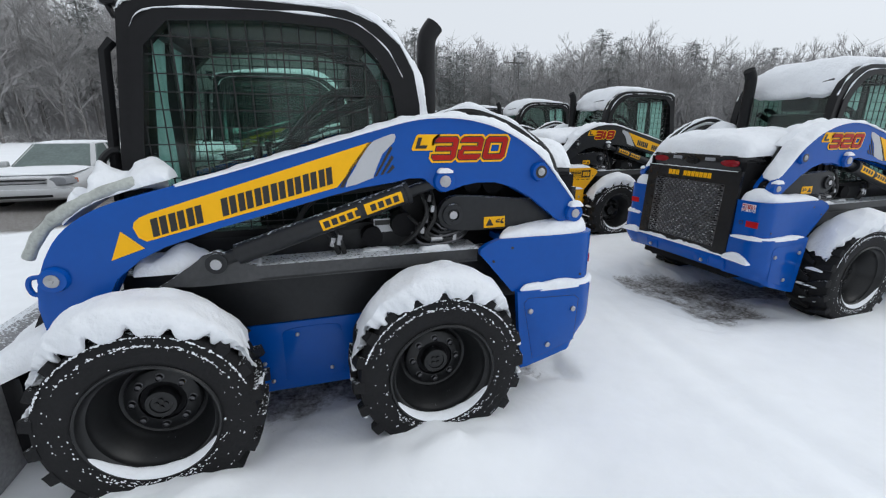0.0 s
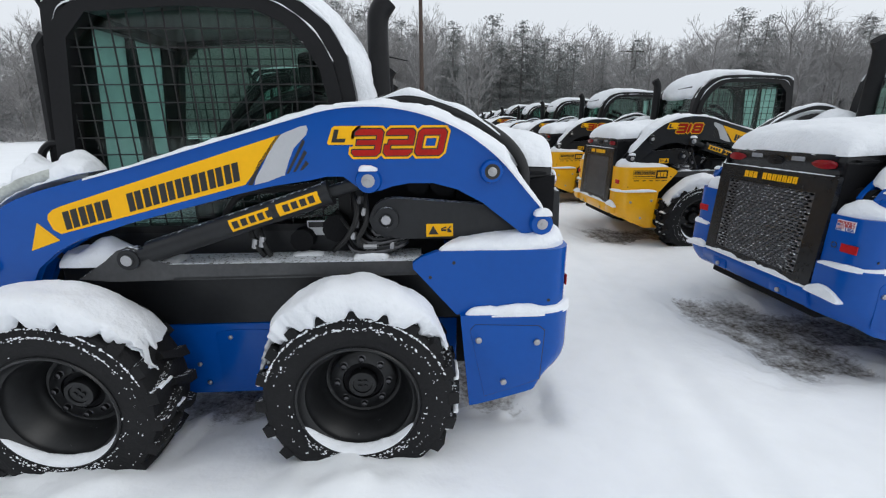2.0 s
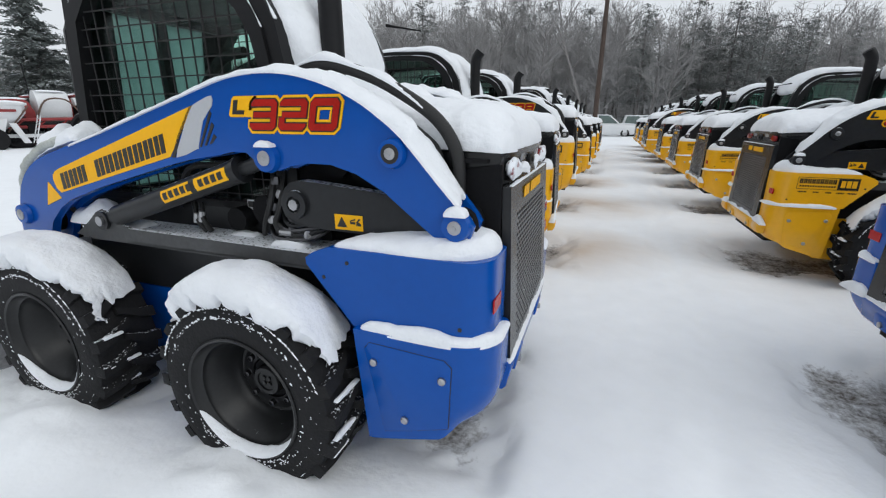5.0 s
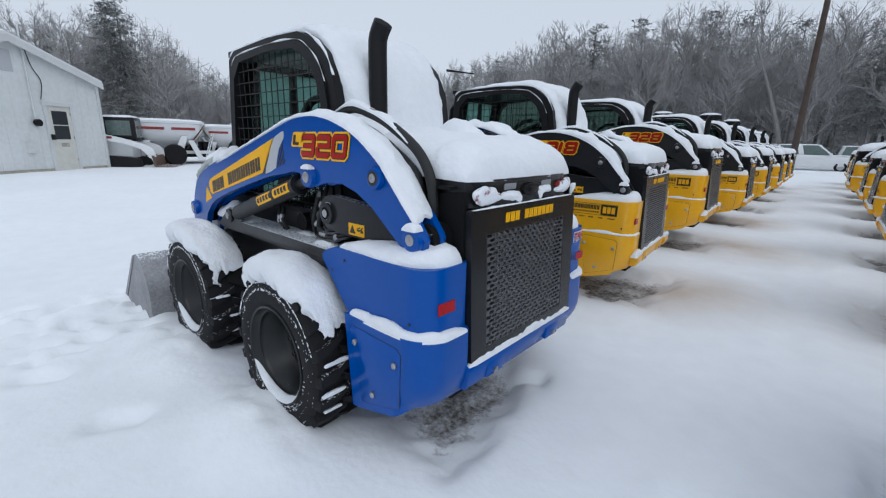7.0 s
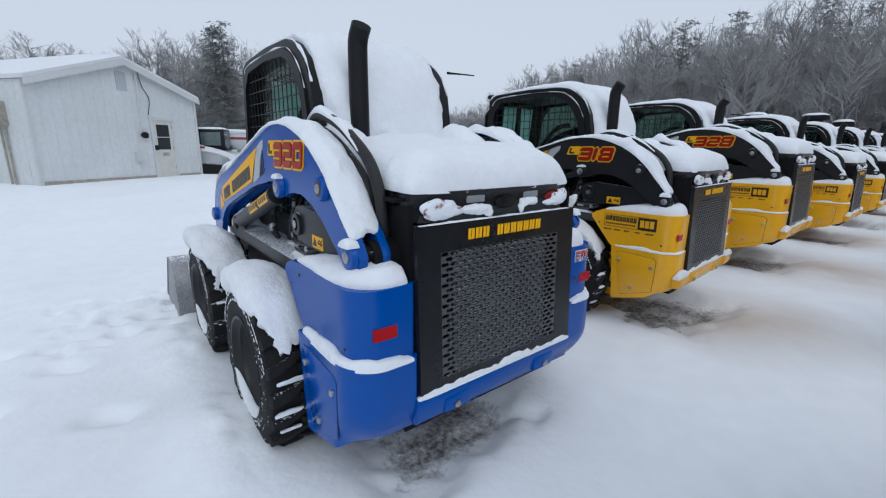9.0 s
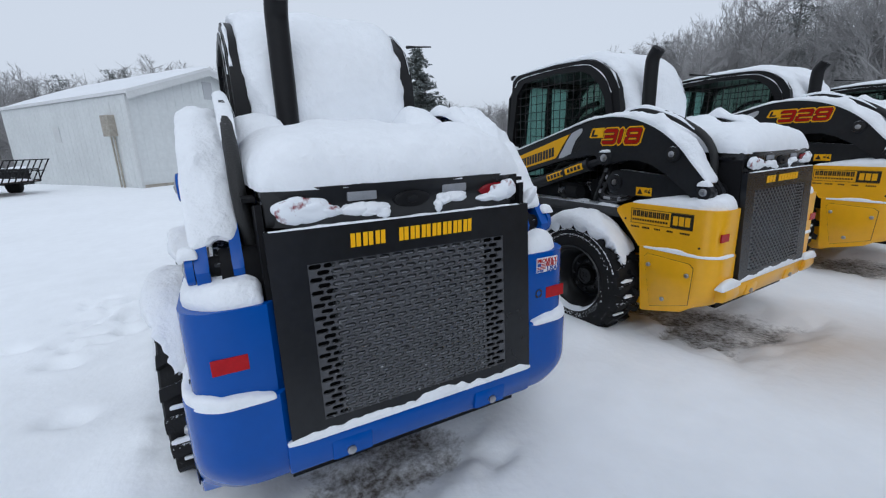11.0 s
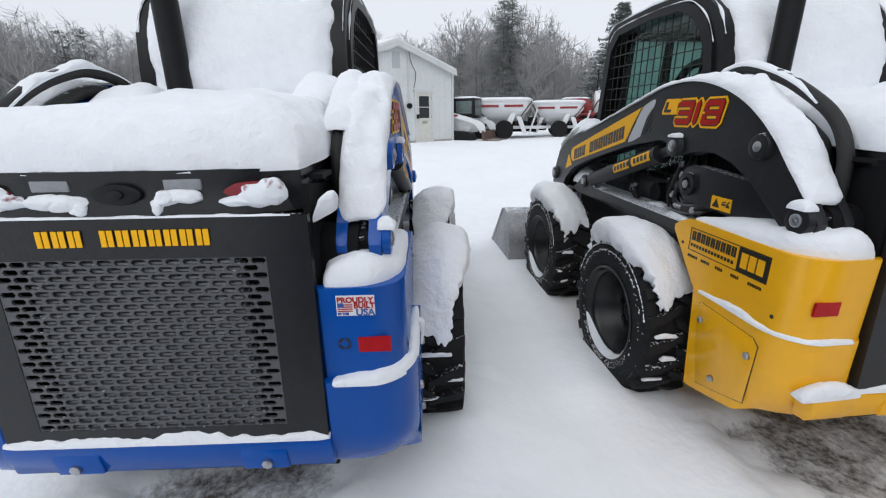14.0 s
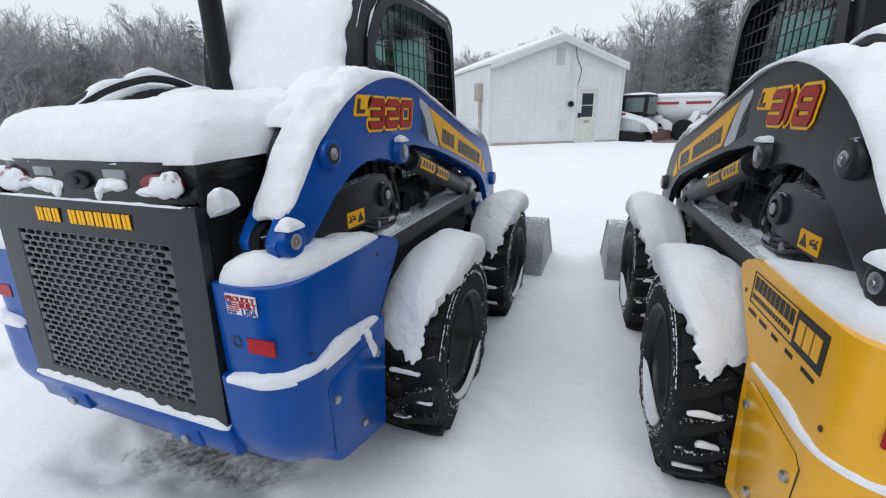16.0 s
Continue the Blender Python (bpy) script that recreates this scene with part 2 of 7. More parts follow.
# ---- mesh helpers ----
def finish(name, bm, mat, angle=40):
    me = bpy.data.meshes.new(name)
    bmesh.ops.recalc_face_normals(bm, faces=bm.faces)
    bm.to_mesh(me)
    bm.free()
    for m in (mat if isinstance(mat, (list, tuple)) else [mat]):
        me.materials.append(m)
    if angle:
        me.shade_smooth()
        me.set_sharp_from_angle(angle=radians(angle))
    return me


def part(name, bm, mat, parent, label="", angle=40):
    """One bmesh as one mesh object under a thing or a part."""
    ob = new(name, finish(name, bm, mat, angle))
    ob.parent = parent
    if label:
        ob["label"] = label
    return ob


def thing(name, label, category, group="", kind=""):
    return tagged(new(name), label, category, group, kind)


def solid(name, bm, mat, label, category, group="", kind="", angle=40):
    return tagged(new(name, finish(name, bm, mat, angle)), label, category, group, kind)


def box(bm, x0, x1, y0, y1, z0, z1, bevel=0.0, turn=None):
    vs = [bm.verts.new((x, y, z)) for x in (x0, x1) for y in (y0, y1) for z in (z0, z1)]
    fs = [bm.faces.new([vs[i] for i in q]) for q in ((0, 1, 3, 2), (4, 6, 7, 5), (0, 4, 5, 1), (2, 3, 7, 6), (0, 2, 6, 4), (1, 5, 7, 3))]
    if turn:
        bmesh.ops.transform(bm, matrix=turn, verts=vs)
    if bevel:
        es = list({e for f in fs for e in f.edges})
        bmesh.ops.bevel(bm, geom=es, offset=bevel, segments=2, affect="EDGES", profile=0.5)
    return bm


def prism(bm, pts, a, b, bevel=0.0):
    """A plate with the outline pts (x, z), from y = a to y = b."""
    one = [bm.verts.new((x, a, z)) for x, z in pts]
    two = [bm.verts.new((x, b, z)) for x, z in pts]
    caps = [bm.faces.new(one), bm.faces.new(two[::-1])]
    n = len(pts)
    for i in range(n):
        bm.faces.new((one[i], two[i], two[(i + 1) % n], one[(i + 1) % n]))
    if bevel:
        bmesh.ops.bevel(bm, geom=list({e for f in caps for e in f.edges}), offset=bevel, segments=2, affect="EDGES", profile=0.5)
    return bm


def tube(bm, pts, r, n=8):
    """A tube along a line of points; r is one radius or one for each point."""
    pts = [Vector(p) for p in pts]
    rs = r if isinstance(r, (list, tuple)) else [r] * len(pts)
    rings, side = [], None
    for i, p in enumerate(pts):
        d = (pts[min(i + 1, len(pts) - 1)] - pts[max(i - 1, 0)]).normalized()
        if side is None:
            side = d.orthogonal().normalized()
        side = (side - d * side.dot(d)).normalized()
        other = d.cross(side)
        rings.append([bm.verts.new(p + rs[i] * (math.cos(2 * math.pi * k / n) * side + math.sin(2 * math.pi * k / n) * other)) for k in range(n)])
    for a, b in zip(rings, rings[1:]):
        for k in range(n):
            bm.faces.new((a[k], a[(k + 1) % n], b[(k + 1) % n], b[k]))
    bm.faces.new(rings[0][::-1])
    bm.faces.new(rings[-1])
    return bm


def revolve(bm, profile, centre, n=48, closed=False):
    """A ring round the y axis through centre; the profile is (radius, y)."""
    c = Vector(centre)
    rings = []
    for k in range(n):
        a = 2 * math.pi * k / n
        rings.append([bm.verts.new(c + Vector((r * math.cos(a), y, r * math.sin(a)))) for r, y in profile])
    m = len(profile)
    for k in range(n):
        p, q = rings[k], rings[(k + 1) % n]
        for i in range(m if closed else m - 1):
            bm.faces.new((p[i], p[(i + 1) % m], q[(i + 1) % m], q[i]))
    if not closed:
        for i, turn in ((0, 1), (m - 1, -1)):
            if profile[i][0] > 1e-4:
                bm.faces.new([rings[k][i] for k in range(n)][::turn])
    return bm


def smooth_line(pts, steps=6):
    """A Catmull-Rom line through the points."""
    pts = [Vector(p) for p in pts]
    out = []
    for i in range(len(pts) - 1):
        a, b, c, d = pts[max(i - 1, 0)], pts[i], pts[i + 1], pts[min(i + 2, len(pts) - 1)]
        for k in range(steps):
            t = k / steps
            out.append(0.5 * (2 * b + (c - a) * t + (2 * a - 5 * b + 4 * c - d) * t * t + (3 * b - a - 3 * c + d) * t ** 3))
    return out + [pts[-1]]


def outline(pts, steps=5):
    """The same in the x-z plane, as a list of pairs."""
    return [(v.x, v.y) for v in smooth_line([(x, z, 0) for x, z in pts], steps)]


FINE = [1.0]   # how finely snow is cut, by how near it lies


def heap(bm, base, up, height, nu=24, nv=12, lump=0.25, size=7.0, seed=0, power=2.6, ragged=0.0, skirt=0.006, crumb=1.0):
    """Snow lying on a surface: base(u, v) is the surface, up(u, v) the way it piles, height its depth; rounded at the rims."""
    top, low = [], []
    nu, nv = int(nu * FINE[0]), int(nv * (1 + (FINE[0] - 1) * 0.6))
    off = Vector((seed * 3.7, seed * 1.9, seed * 5.3))
    for i in range(nu + 1):
        a, b = [], []
        for j in range(nv + 1):
            u, v = 0.5 - 0.5 * math.cos(math.pi * i / nu), 0.5 - 0.5 * math.cos(math.pi * j / nv)
            a2, b2 = 2 * u - 1, 2 * v - 1
            u, v = 0.5 + 0.5 * a2 * (1 - 0.07 * b2 ** 4), 0.5 + 0.5 * b2 * (1 - 0.07 * a2 ** 4)
            p = Vector(base(u, v))
            if ragged:
                k = noise.noise(p * 9 + off) * ragged + noise.noise(p * 23 + off) * ragged * 0.5
                uu = min(1, max(0, u + k * (abs(2 * u - 1) ** 6)))
                vv = min(1, max(0, v + k * (abs(2 * v - 1) ** 6)))
                p = Vector(base(uu, vv))
            e = max(0.0, 1 - abs(a2) ** power) ** 0.5 * max(0.0, 1 - abs(b2) ** power) ** 0.5
            d = Vector(up(u, v))
            h = height(u, v) if callable(height) else height
            h *= e * (1 + lump * noise.noise(p * size * 0.6 + off) + 0.3 * lump * noise.noise(p * size * 2 + off))
            q = p + d * h
            q = q + (noise.noise_vector(q * 11 + off) * 0.006 + noise.noise_vector(q * 27 + off) * 0.0035 + noise.noise_vector(q * 60 + off) * 0.0022 + noise.noise_vector(q * 120 + off) * 0.0012) * min(1, e * 1.5) * crumb
            a.append(bm.verts.new(q))
            b.append(bm.verts.new(p - d * skirt))
        top.append(a)
        low.append(b)
    for i in range(nu):
        for j in range(nv):
            bm.faces.new((top[i][j], top[i + 1][j], top[i + 1][j + 1], top[i][j + 1]))
            bm.faces.new((low[i][j], low[i][j + 1], low[i + 1][j + 1], low[i + 1][j]))
    for i in range(nu):
        for j in (0, nv):
            bm.faces.new((top[i][j], low[i][j], low[i + 1][j], top[i + 1][j]))
    for j in range(nv):
        for i in (0, nu):
            bm.faces.new((top[i][j], top[i][j + 1], low[i][j + 1], low[i][j]))
    return bm


def letters(words, size, thick=0.002, slant=0.0, bold=0.0):
    """Words as a bmesh in the x-z plane, from x = 0, raised towards -y."""
    c = bpy.data.curves.new("lettering", "FONT")
    c.body, c.size, c.extrude, c.shear, c.offset = words, size, thick / 2, slant, bold
    ob = bpy.data.objects.new("lettering", c)
    me = bpy.data.meshes.new_from_object(ob)
    bm = bmesh.new()
    bm.from_mesh(me)
    bmesh.ops.rotate(bm, verts=bm.verts, cent=(0, 0, 0), matrix=Matrix.Rotation(radians(90), 3, "X"))
    bpy.data.objects.remove(ob)
    bpy.data.curves.remove(c)
    bpy.data.meshes.remove(me)
    return bm


# ---- compact loader ----
REAR_AXLE, FRONT_AXLE, HUB_Z = 0.0, -1.16, 0.418
WHEEL_Y = {-1: -0.684, 1: 0.737}   # the wheels stand a little deeper on the left
GROW = Matrix.Diagonal((1.035, 1.0, 1.035, 1.0))


def tyre_mesh():
    bm = bmesh.new()
    revolve(bm, [(0.215, -0.09), (0.236, -0.134), (0.25, -0.140), (0.30, -0.142), (0.342, -0.139), (0.358, -0.130), (0.364, -0.108), (0.362, 0.0),
                 (0.364, 0.108), (0.358, 0.130), (0.342, 0.139), (0.30, 0.142), (0.25, 0.140), (0.232, 0.130), (0.215, 0.09)], (0, 0, 0), 60, closed=True)
    return bm


def tread_mesh():
    bm = bmesh.new()
    for k in range(20):
        for s in (-1, 1):
            a0 = 2 * math.pi * (k + (0.5 if s > 0 else 0)) / 20
            rows = []
            for y, lean, top, wide in ((0.140, 0.0, 0.358, 0.060), (0.134, 0.01, 0.388, 0.078), (0.07, 0.05, 0.394, 0.066), (-0.015, 0.16, 0.392, 0.05)):
                ring = []
                for da, r in ((-wide, 0.345), (-wide * 0.75, top), (wide * 0.75, top), (wide, 0.345)):
                    a = a0 + lean + da
                    ring.append(bm.verts.new((r * math.cos(a), s * y, r * math.sin(a))))
                rows.append(ring)
            for p, q in zip(rows, rows[1:]):
                for i in range(3):
                    bm.faces.new((p[i], p[i + 1], q[i + 1], q[i]))
            bm.faces.new(rows[0])
            bm.faces.new(rows[-1][::-1])
    return bm


def rim_mesh():
    bm = bmesh.new()
    revolve(bm, [(0.20, 0.11), (0.212, -0.085), (0.226, -0.108), (0.236, -0.132), (0.240, -0.140), (0.236, -0.146), (0.228, -0.142), (0.220, -0.118), (0.208, -0.108), (0.204, -0.085),
                 (0.196, -0.078), (0.190, -0.045), (0.180, -0.035), (0.175, 0.0), (0.162, 0.015), (0.155, 0.035), (0.140, 0.042), (0.136, 0.024), (0.132, 0.02), (0.085, 0.015), (0.08, 0.06)], (0, 0, 0), 56)
    return bm


def wheel_snow(seed, start, stop):
    """Snow over a tyre: scalloped between the lugs on the outer shoulder, torn at its lower ends."""
    def where(u, v):
        a = start + (stop - start) * u
        end = abs(2 * u - 1) ** 5
        tear = 11 * noise.noise(Vector((v * 3.1, seed * 1.7, a > 0))) + 7 * noise.noise(Vector((v * 9, seed * 2.9, a > 0))) + 9 * (0.5 - v)
        return radians(a + math.copysign(1, a) * end * tear)

    def ridge(u, v):
        a = where(u, v)
        steep = min(1, max(0, (abs(math.degrees(a)) - 24) / 34))
        if v < 0.25:
            k = v / 0.25
            lug = max(0, math.cos(20 * a)) ** 2
            low = 0.356 + 0.038 * lug + 0.010 * noise.noise(Vector((a * 9, seed * 3.3, 0)))
            y, r = -0.146, low + (0.393 - low) * k
        else:
            y, r = -0.146 + 0.262 * (v - 0.25) / 0.75, 0.393
        inset = steep * (0.10 + 0.06 * noise.noise(Vector((a * 6, seed, 5))) + 0.05 * noise.noise(Vector((a * 17, seed, 7)))) * max(0, 1 - v * 1.6)
        return Vector((r * math.sin(a), y + inset, r * math.cos(a)))

    def out(u, v):
        a = where(u, v)
        k = min(1, v / 0.3)
        return Vector((math.sin(a) * k, -0.75 * (1 - k), math.cos(a) * (0.3 + 0.7 * k))).normalized()

    def deep(u, v):
        a = where(u, v)
        return (0.010 + 0.072 * max(0, math.cos(a * 1.42)) ** 0.9) * (0.40 + 0.80 * math.sin(math.pi * min(1, 0.08 + v * 0.92)) ** 0.9) * (1 + 0.22 * noise.noise(Vector((a * 4, v * 3, seed))))
    bm = bmesh.new()
    heap(bm, ridge, out, deep, 120, 32, 0.16, 9, seed, 2.9, 0.03, crumb=0.85)
    return bm


def lug_snow(seed):
    """Thin strips of snow left on the lugs below the cap, at both ends."""
    rng = random.Random(seed)
    bm = bmesh.new()
    for side in (-1, 1):
        for a in (81, 99, 116):
            a = radians(a + rng.uniform(-2, 2))
            y0 = rng.uniform(-0.13, -0.06)
            y1 = y0 + rng.uniform(0.07, 0.15)
            heap(bm, lambda u, v: (side * (0.374 + 0.020 * v) * math.sin(a), y0 + (y1 - y0) * u, 0.384 * math.cos(a) + 0.012), lambda u, v: (0.35 * side, 0, 1), 0.013, 12, 6, 0.5, 30, seed + a, 2.4, 0.1)
    return bm


def snow_crumbs(seed):
    """Crumbs of snow stuck to a sidewall: rings along the bead and the shoulder."""
    rng = random.Random(seed)
    bm = bmesh.new()
    def crumb(a, r, size):
        y = -0.143 if r > 0.235 else -0.138
        c = Vector((r * math.sin(a), y, r * math.cos(a)))
        t = Vector((math.cos(a), 0, -math.sin(a))) * size * rng.uniform(0.8, 1.8)
        n = Vector((math.sin(a), 0, math.cos(a))) * size * rng.uniform(0.6, 1.1)
        f = Vector((0, -size * 0.7, 0))
        v = [bm.verts.new(c + q) for q in (t, n, -t, -n, f)]
        for k in range(4):
            bm.faces.new((v[k], v[(k + 1) % 4], v[4]))
    for k in range(150):
        crumb(math.pi + rng.gauss(0, 0.75), rng.uniform(0.243, 0.275), rng.uniform(0.0018, 0.0045))
    for k in range(60):
        crumb(rng.uniform(0, 2 * math.pi), rng.choice((0.30, 0.305, 0.338)), rng.uniform(0.0015, 0.003))
    for k in range(110):
        crumb(rng.gauss(0, 0.6), 0.318 + rng.gauss(0, 0.003), rng.uniform(0.002, 0.005))
    for k in range(200):
        crumb(rng.uniform(-1.25, 1.25), 0.352 + rng.gauss(0, 0.0015), rng.uniform(0.002, 0.005))
    return bm


def letter_blocks(bm, start, end, tall, count, slant=0.25, gap=0.22, skip=(3,), y=-0.001):
    """A row of plain slanted bars from start to end (x, z), two to a letter's width, as tall as a capital."""
    s, e = Vector((start[0], 0, start[1])), Vector((end[0], 0, end[1]))
    d = (e - s) / count
    along = d.normalized()
    up = Vector((-along.z, 0, along.x))
    if up.z < 0:
        up = -up
    for i in range(count):
        if i in skip:
            continue
        for f0, f1 in ((0.0, 0.44), (0.56, 1.0)):
            a, b = s + d * (i + (1 - gap) * f0), s + d * (i + (1 - gap) * f1)
            pts = [a, b, b + (up + along * slant) * tall, a + (up + along * slant) * tall]
            lo = [bm.verts.new(p + Vector((0, y, 0))) for p in pts]
            hi = [bm.verts.new(p + Vector((0, -y, 0))) for p in pts]
            bm.faces.new(lo)
            bm.faces.new(hi[::-1])
            for k in range(4):
                bm.faces.new((lo[k], hi[k], hi[(k + 1) % 4], lo[(k + 1) % 4]))
    return bm


BOOM_TOP = [(-1.50, 0.93), (-1.46, 1.03), (-1.40, 1.12), (-1.31, 1.19), (-1.20, 1.235), (-1.03, 1.28), (-0.83, 1.33), (-0.62, 1.388), (-0.42, 1.443), (-0.21, 1.50),
            (-0.10, 1.528), (0.0, 1.542), (0.11, 1.544), (0.22, 1.53), (0.335, 1.497), (0.45, 1.442), (0.572, 1.35), (0.68, 1.23), (0.76, 1.14), (0.80, 1.085)]
BOOM_LOW = [(0.79, 1.05), (0.745, 1.028), (0.69, 1.03), (0.613, 1.092), (0.51, 1.178), (0.41, 1.232), (0.314, 1.259), (0.221, 1.260), (0.152, 1.248), (0.11, 1.226), (0.035, 1.228), (0.0, 1.258),
            (-0.03, 1.288), (-0.095, 1.285), (-0.16, 1.271), (-0.31, 1.25), (-0.44, 1.221), (-0.653, 1.167), (-0.86, 1.115), (-1.07, 1.05), (-1.16, 1.01), (-1.25, 0.94), (-1.31, 0.83),
            (-1.36, 0.72), (-1.46, 0.66), (-1.51, 0.76), (-1.515, 0.85)]


def boom(ld, s, paint, number, big):
    """One lift arm on the side s (-1: left) with its pins and markings."""
    out, inn = 0.612 * s, 0.49 * s
    arc = outline(BOOM_TOP, 3)
    shape = arc + BOOM_LOW
    bm = bmesh.new()
    prism(bm, shape, out, out - 0.035 * s, 0.004)
    prism(bm, shape, inn, inn + 0.03 * s, 0.003)
    core = [(x, z - 0.03) for x, z in arc if x < 0.5] + [(x, z + 0.03) for x, z in BOOM_LOW if x < 0.45 and z > 0.9]
    prism(bm, core, out - 0.03 * s, inn + 0.025 * s)
    strip = [(x, z) for x, z in arc if x < 0.72] + [(x, z - 0.02) for x, z in arc[::-1] if x < 0.72]
    prism(bm, strip, out - 0.03 * s, inn + 0.025 * s)
    arm = part("lift_arm", bm, paint, ld)
    for name, x, z, r, r2 in (("pivot_pin", 0.748, 1.087, 0.043, 0.022), ("arm_boss", 0.541, 1.298, 0.042, 0.018), ("cylinder_pin", 0.064, 1.269, 0.046, 0.026), ("coupler_pin", -1.44, 0.957, 0.044, 0.025)):
        bm = bmesh.new()
        revolve(bm, [(r * 1.12, -0.002), (r, -0.022), (r * 0.8, -0.024), (r2 * 1.15, -0.024)], (x, out, z) if s < 0 else (x, out, z), 24)
        if s > 0:
            for v in bm.verts:
                v.co.y = 2 * out - v.co.y
        boss = part(name, bm, paint, arm)
        if name == "arm_boss":
            # flat black disc paints the dark of the hole round the bolt
            bm = bmesh.new()
            revolve(bm, [(0.030, 0.0), (0.030, 0.0245), (0.0005, 0.0245)], (0, 0, 0), 20)
            bmesh.ops.scale(bm, vec=(1, s, 1), verts=bm.verts)
            bmesh.ops.translate(bm, vec=(x, out, z), verts=bm.verts)
            part("boss_recess", bm, DECAL_BLACK, boss)
        bm = bmesh.new()
        for k, (ra, rb) in enumerate(((r2, 0.026), (r2 * 0.35, 0.028))):
            revolve(bm, [(ra, 0.0), (ra, rb * 1.05), (ra * 0.8, rb * 1.15), (0.0005, rb * 1.15)], (0, 0, 0), 12)
        bmesh.ops.scale(bm, vec=(1, s, 1), verts=bm.verts)
        bmesh.ops.translate(bm, vec=(x, out, z), verts=bm.verts)
        part("pin_bolt", bm, STEEL, boss)
    bm = bmesh.new()
    tube(bm, smooth_line([(-1.49, out - 0.02 * s, 0.965), (-1.525, out - 0.02 * s, 0.96), (-1.535, out - 0.02 * s, 0.93), (-1.525, out - 0.02 * s, 0.90), (-1.50, out - 0.02 * s, 0.895)], 4), 0.009, 8)
    part("lashing_loop", bm, paint, arm)
    # markings
    y = out + 0.0025 * s
    bm = bmesh.new()
    prism(bm, [(-1.162, 1.135), (-1.155, 1.155), (-1.135, 1.172), (-1.10, 1.186), (-0.254, 1.442), (-0.29, 1.39), (-0.404, 1.258), (-1.125, 1.078), (-1.15, 1.095)], out, y)
    prism(bm, [(-1.205, 1.122), (-1.252, 1.012), (-1.137, 1.052)], out, y)
    part("yellow_stripe", bm, DECAL_YELLOW, arm)
    bm = bmesh.new()
    prism(bm, outline([(-0.245, 1.445), (-0.20, 1.462), (-0.155, 1.474), (-0.158, 1.44), (-0.21, 1.39), (-0.25, 1.30), (-0.262, 1.29), (-0.37, 1.257), (-0.33, 1.33), (-0.28, 1.41), (-0.245, 1.445)], 2)[:-1], out, y)
    part("grey_stripe", bm, DECAL_GREY, arm)
    bm = bmesh.new()
    for a in (0, 1, 2):
        prism(bm, [(-0.246 + a * 0.026, 1.297 + a * 0.006), (-0.236 + a * 0.026, 1.299 + a * 0.006), (-0.165 + a * 0.004, 1.415 - a * 0.04), (-0.172 + a * 0.002, 1.425 - a * 0.04)], out, y)
    prism(bm, [(-0.265, 1.44), (-0.25, 1.443), (-0.335, 1.335), (-0.378, 1.256), (-0.395, 1.256), (-0.345, 1.34)], out, y)
    part("black_swoosh", bm, DECAL_BLACK, arm)
    bm = bmesh.new()
    if s < 0:
        letter_blocks(bm, (-1.10, 1.093), (-0.412, 1.276), 0.068, 11, gap=0.14)
    else:
        letter_blocks(bm, (-0.412, 1.276), (-1.10, 1.093), 0.068, 11, slant=-0.1, gap=0.14)
    bmesh.ops.translate(bm, vec=(0, y + 0.0005 * s, 0), verts=bm.verts)
    part("maker_mark", bm, DECAL_BLACK, arm)["kind"] = "stuff"
    # model number: red block figures on a dark plate with a yellow rim, and a black L on yellow
    def lean(x, z):
        return (x + 0.24 * (z - 1.362), z)
    def place(bm, dy):
        bmesh.ops.translate(bm, vec=(0, -dy, 0), verts=bm.verts)
        if s > 0:
            bmesh.ops.rotate(bm, verts=bm.verts, cent=(0.15, 0, 0), matrix=Matrix.Rotation(math.pi, 3, "Z"))
        bmesh.ops.translate(bm, vec=(0, y, 0), verts=bm.verts)
        return bm
    w, h, t = 0.106, 0.097, 0.0215
    bars = {"a": (0, w, h - t, h), "d": (0, w, 0, t), "g": (0.012, w, h / 2 - t * 0.4, h / 2 + t * 0.4), "f": (0, t, h / 2, h - t), "e": (0, t, t, h / 2), "b": (w - t, w, h / 2, h - t), "c": (w - t, w, t, h / 2), "i": (w * 0.35, w * 0.35 + t * 1.1, 0, h)}
    sets = {"0": "abcdef", "1": "i", "2": "abged", "3": "abgcd", "8": "abcdefg"}
    halo = bmesh.new()
    prism(halo, [lean(-0.016, 1.403), lean(0.02, 1.403), lean(0.02, 1.471), lean(-0.078, 1.471), lean(-0.086, 1.463), lean(-0.095, 1.41), lean(-0.088, 1.403)], -0.001, 0.001)
    figures = []
    xo = 0.004 + 0.022 * number.count("1")
    for k, ch in enumerate(number):
        bm, rim = bmesh.new(), bmesh.new()
        if ch == "1":
            xo -= 0.034
        for q in sets[ch]:
            x0, x1, z0, z1 = bars[q]
            up = {"b": 0.4, "f": 0.4, "c": -0.4, "e": -0.4}.get(q, 0) * t
            if "g" in sets[ch] and q in "bcfe":
                z0, z1 = (z0 + up, z1) if up > 0 else (z0, z1 + up)
            def bar(target, g, front):
                xa, xb, za, zb, c = x0 + xo - g, x1 + xo + g, z0 + 1.362 - g, z1 + 1.362 + g, 0.012 + g * 0.6
                cl, ch_ = (c if q in "di" else 0.0005), (c if q in "ai" else 0.0005)
                prism(target, [lean(xa + cl, za), lean(xb - cl, za), lean(xb, za + cl), lean(xb, zb - ch_), lean(xb - ch_, zb), lean(xa + ch_, zb), lean(xa, zb - ch_), lean(xa, za + cl)], front, 0.001)
            bar(bm, 0.0, -0.0015)
            bar(halo, 0.0125, -0.001 - 0.00004 * (len(figures) * 7 + sets[ch].index(q)))
            bar(rim, 0.0042, -0.001 - 0.00005 * sets[ch].index(q))
        xo += 0.119 if ch != "1" else 0.090
        figures.append((bm, rim))
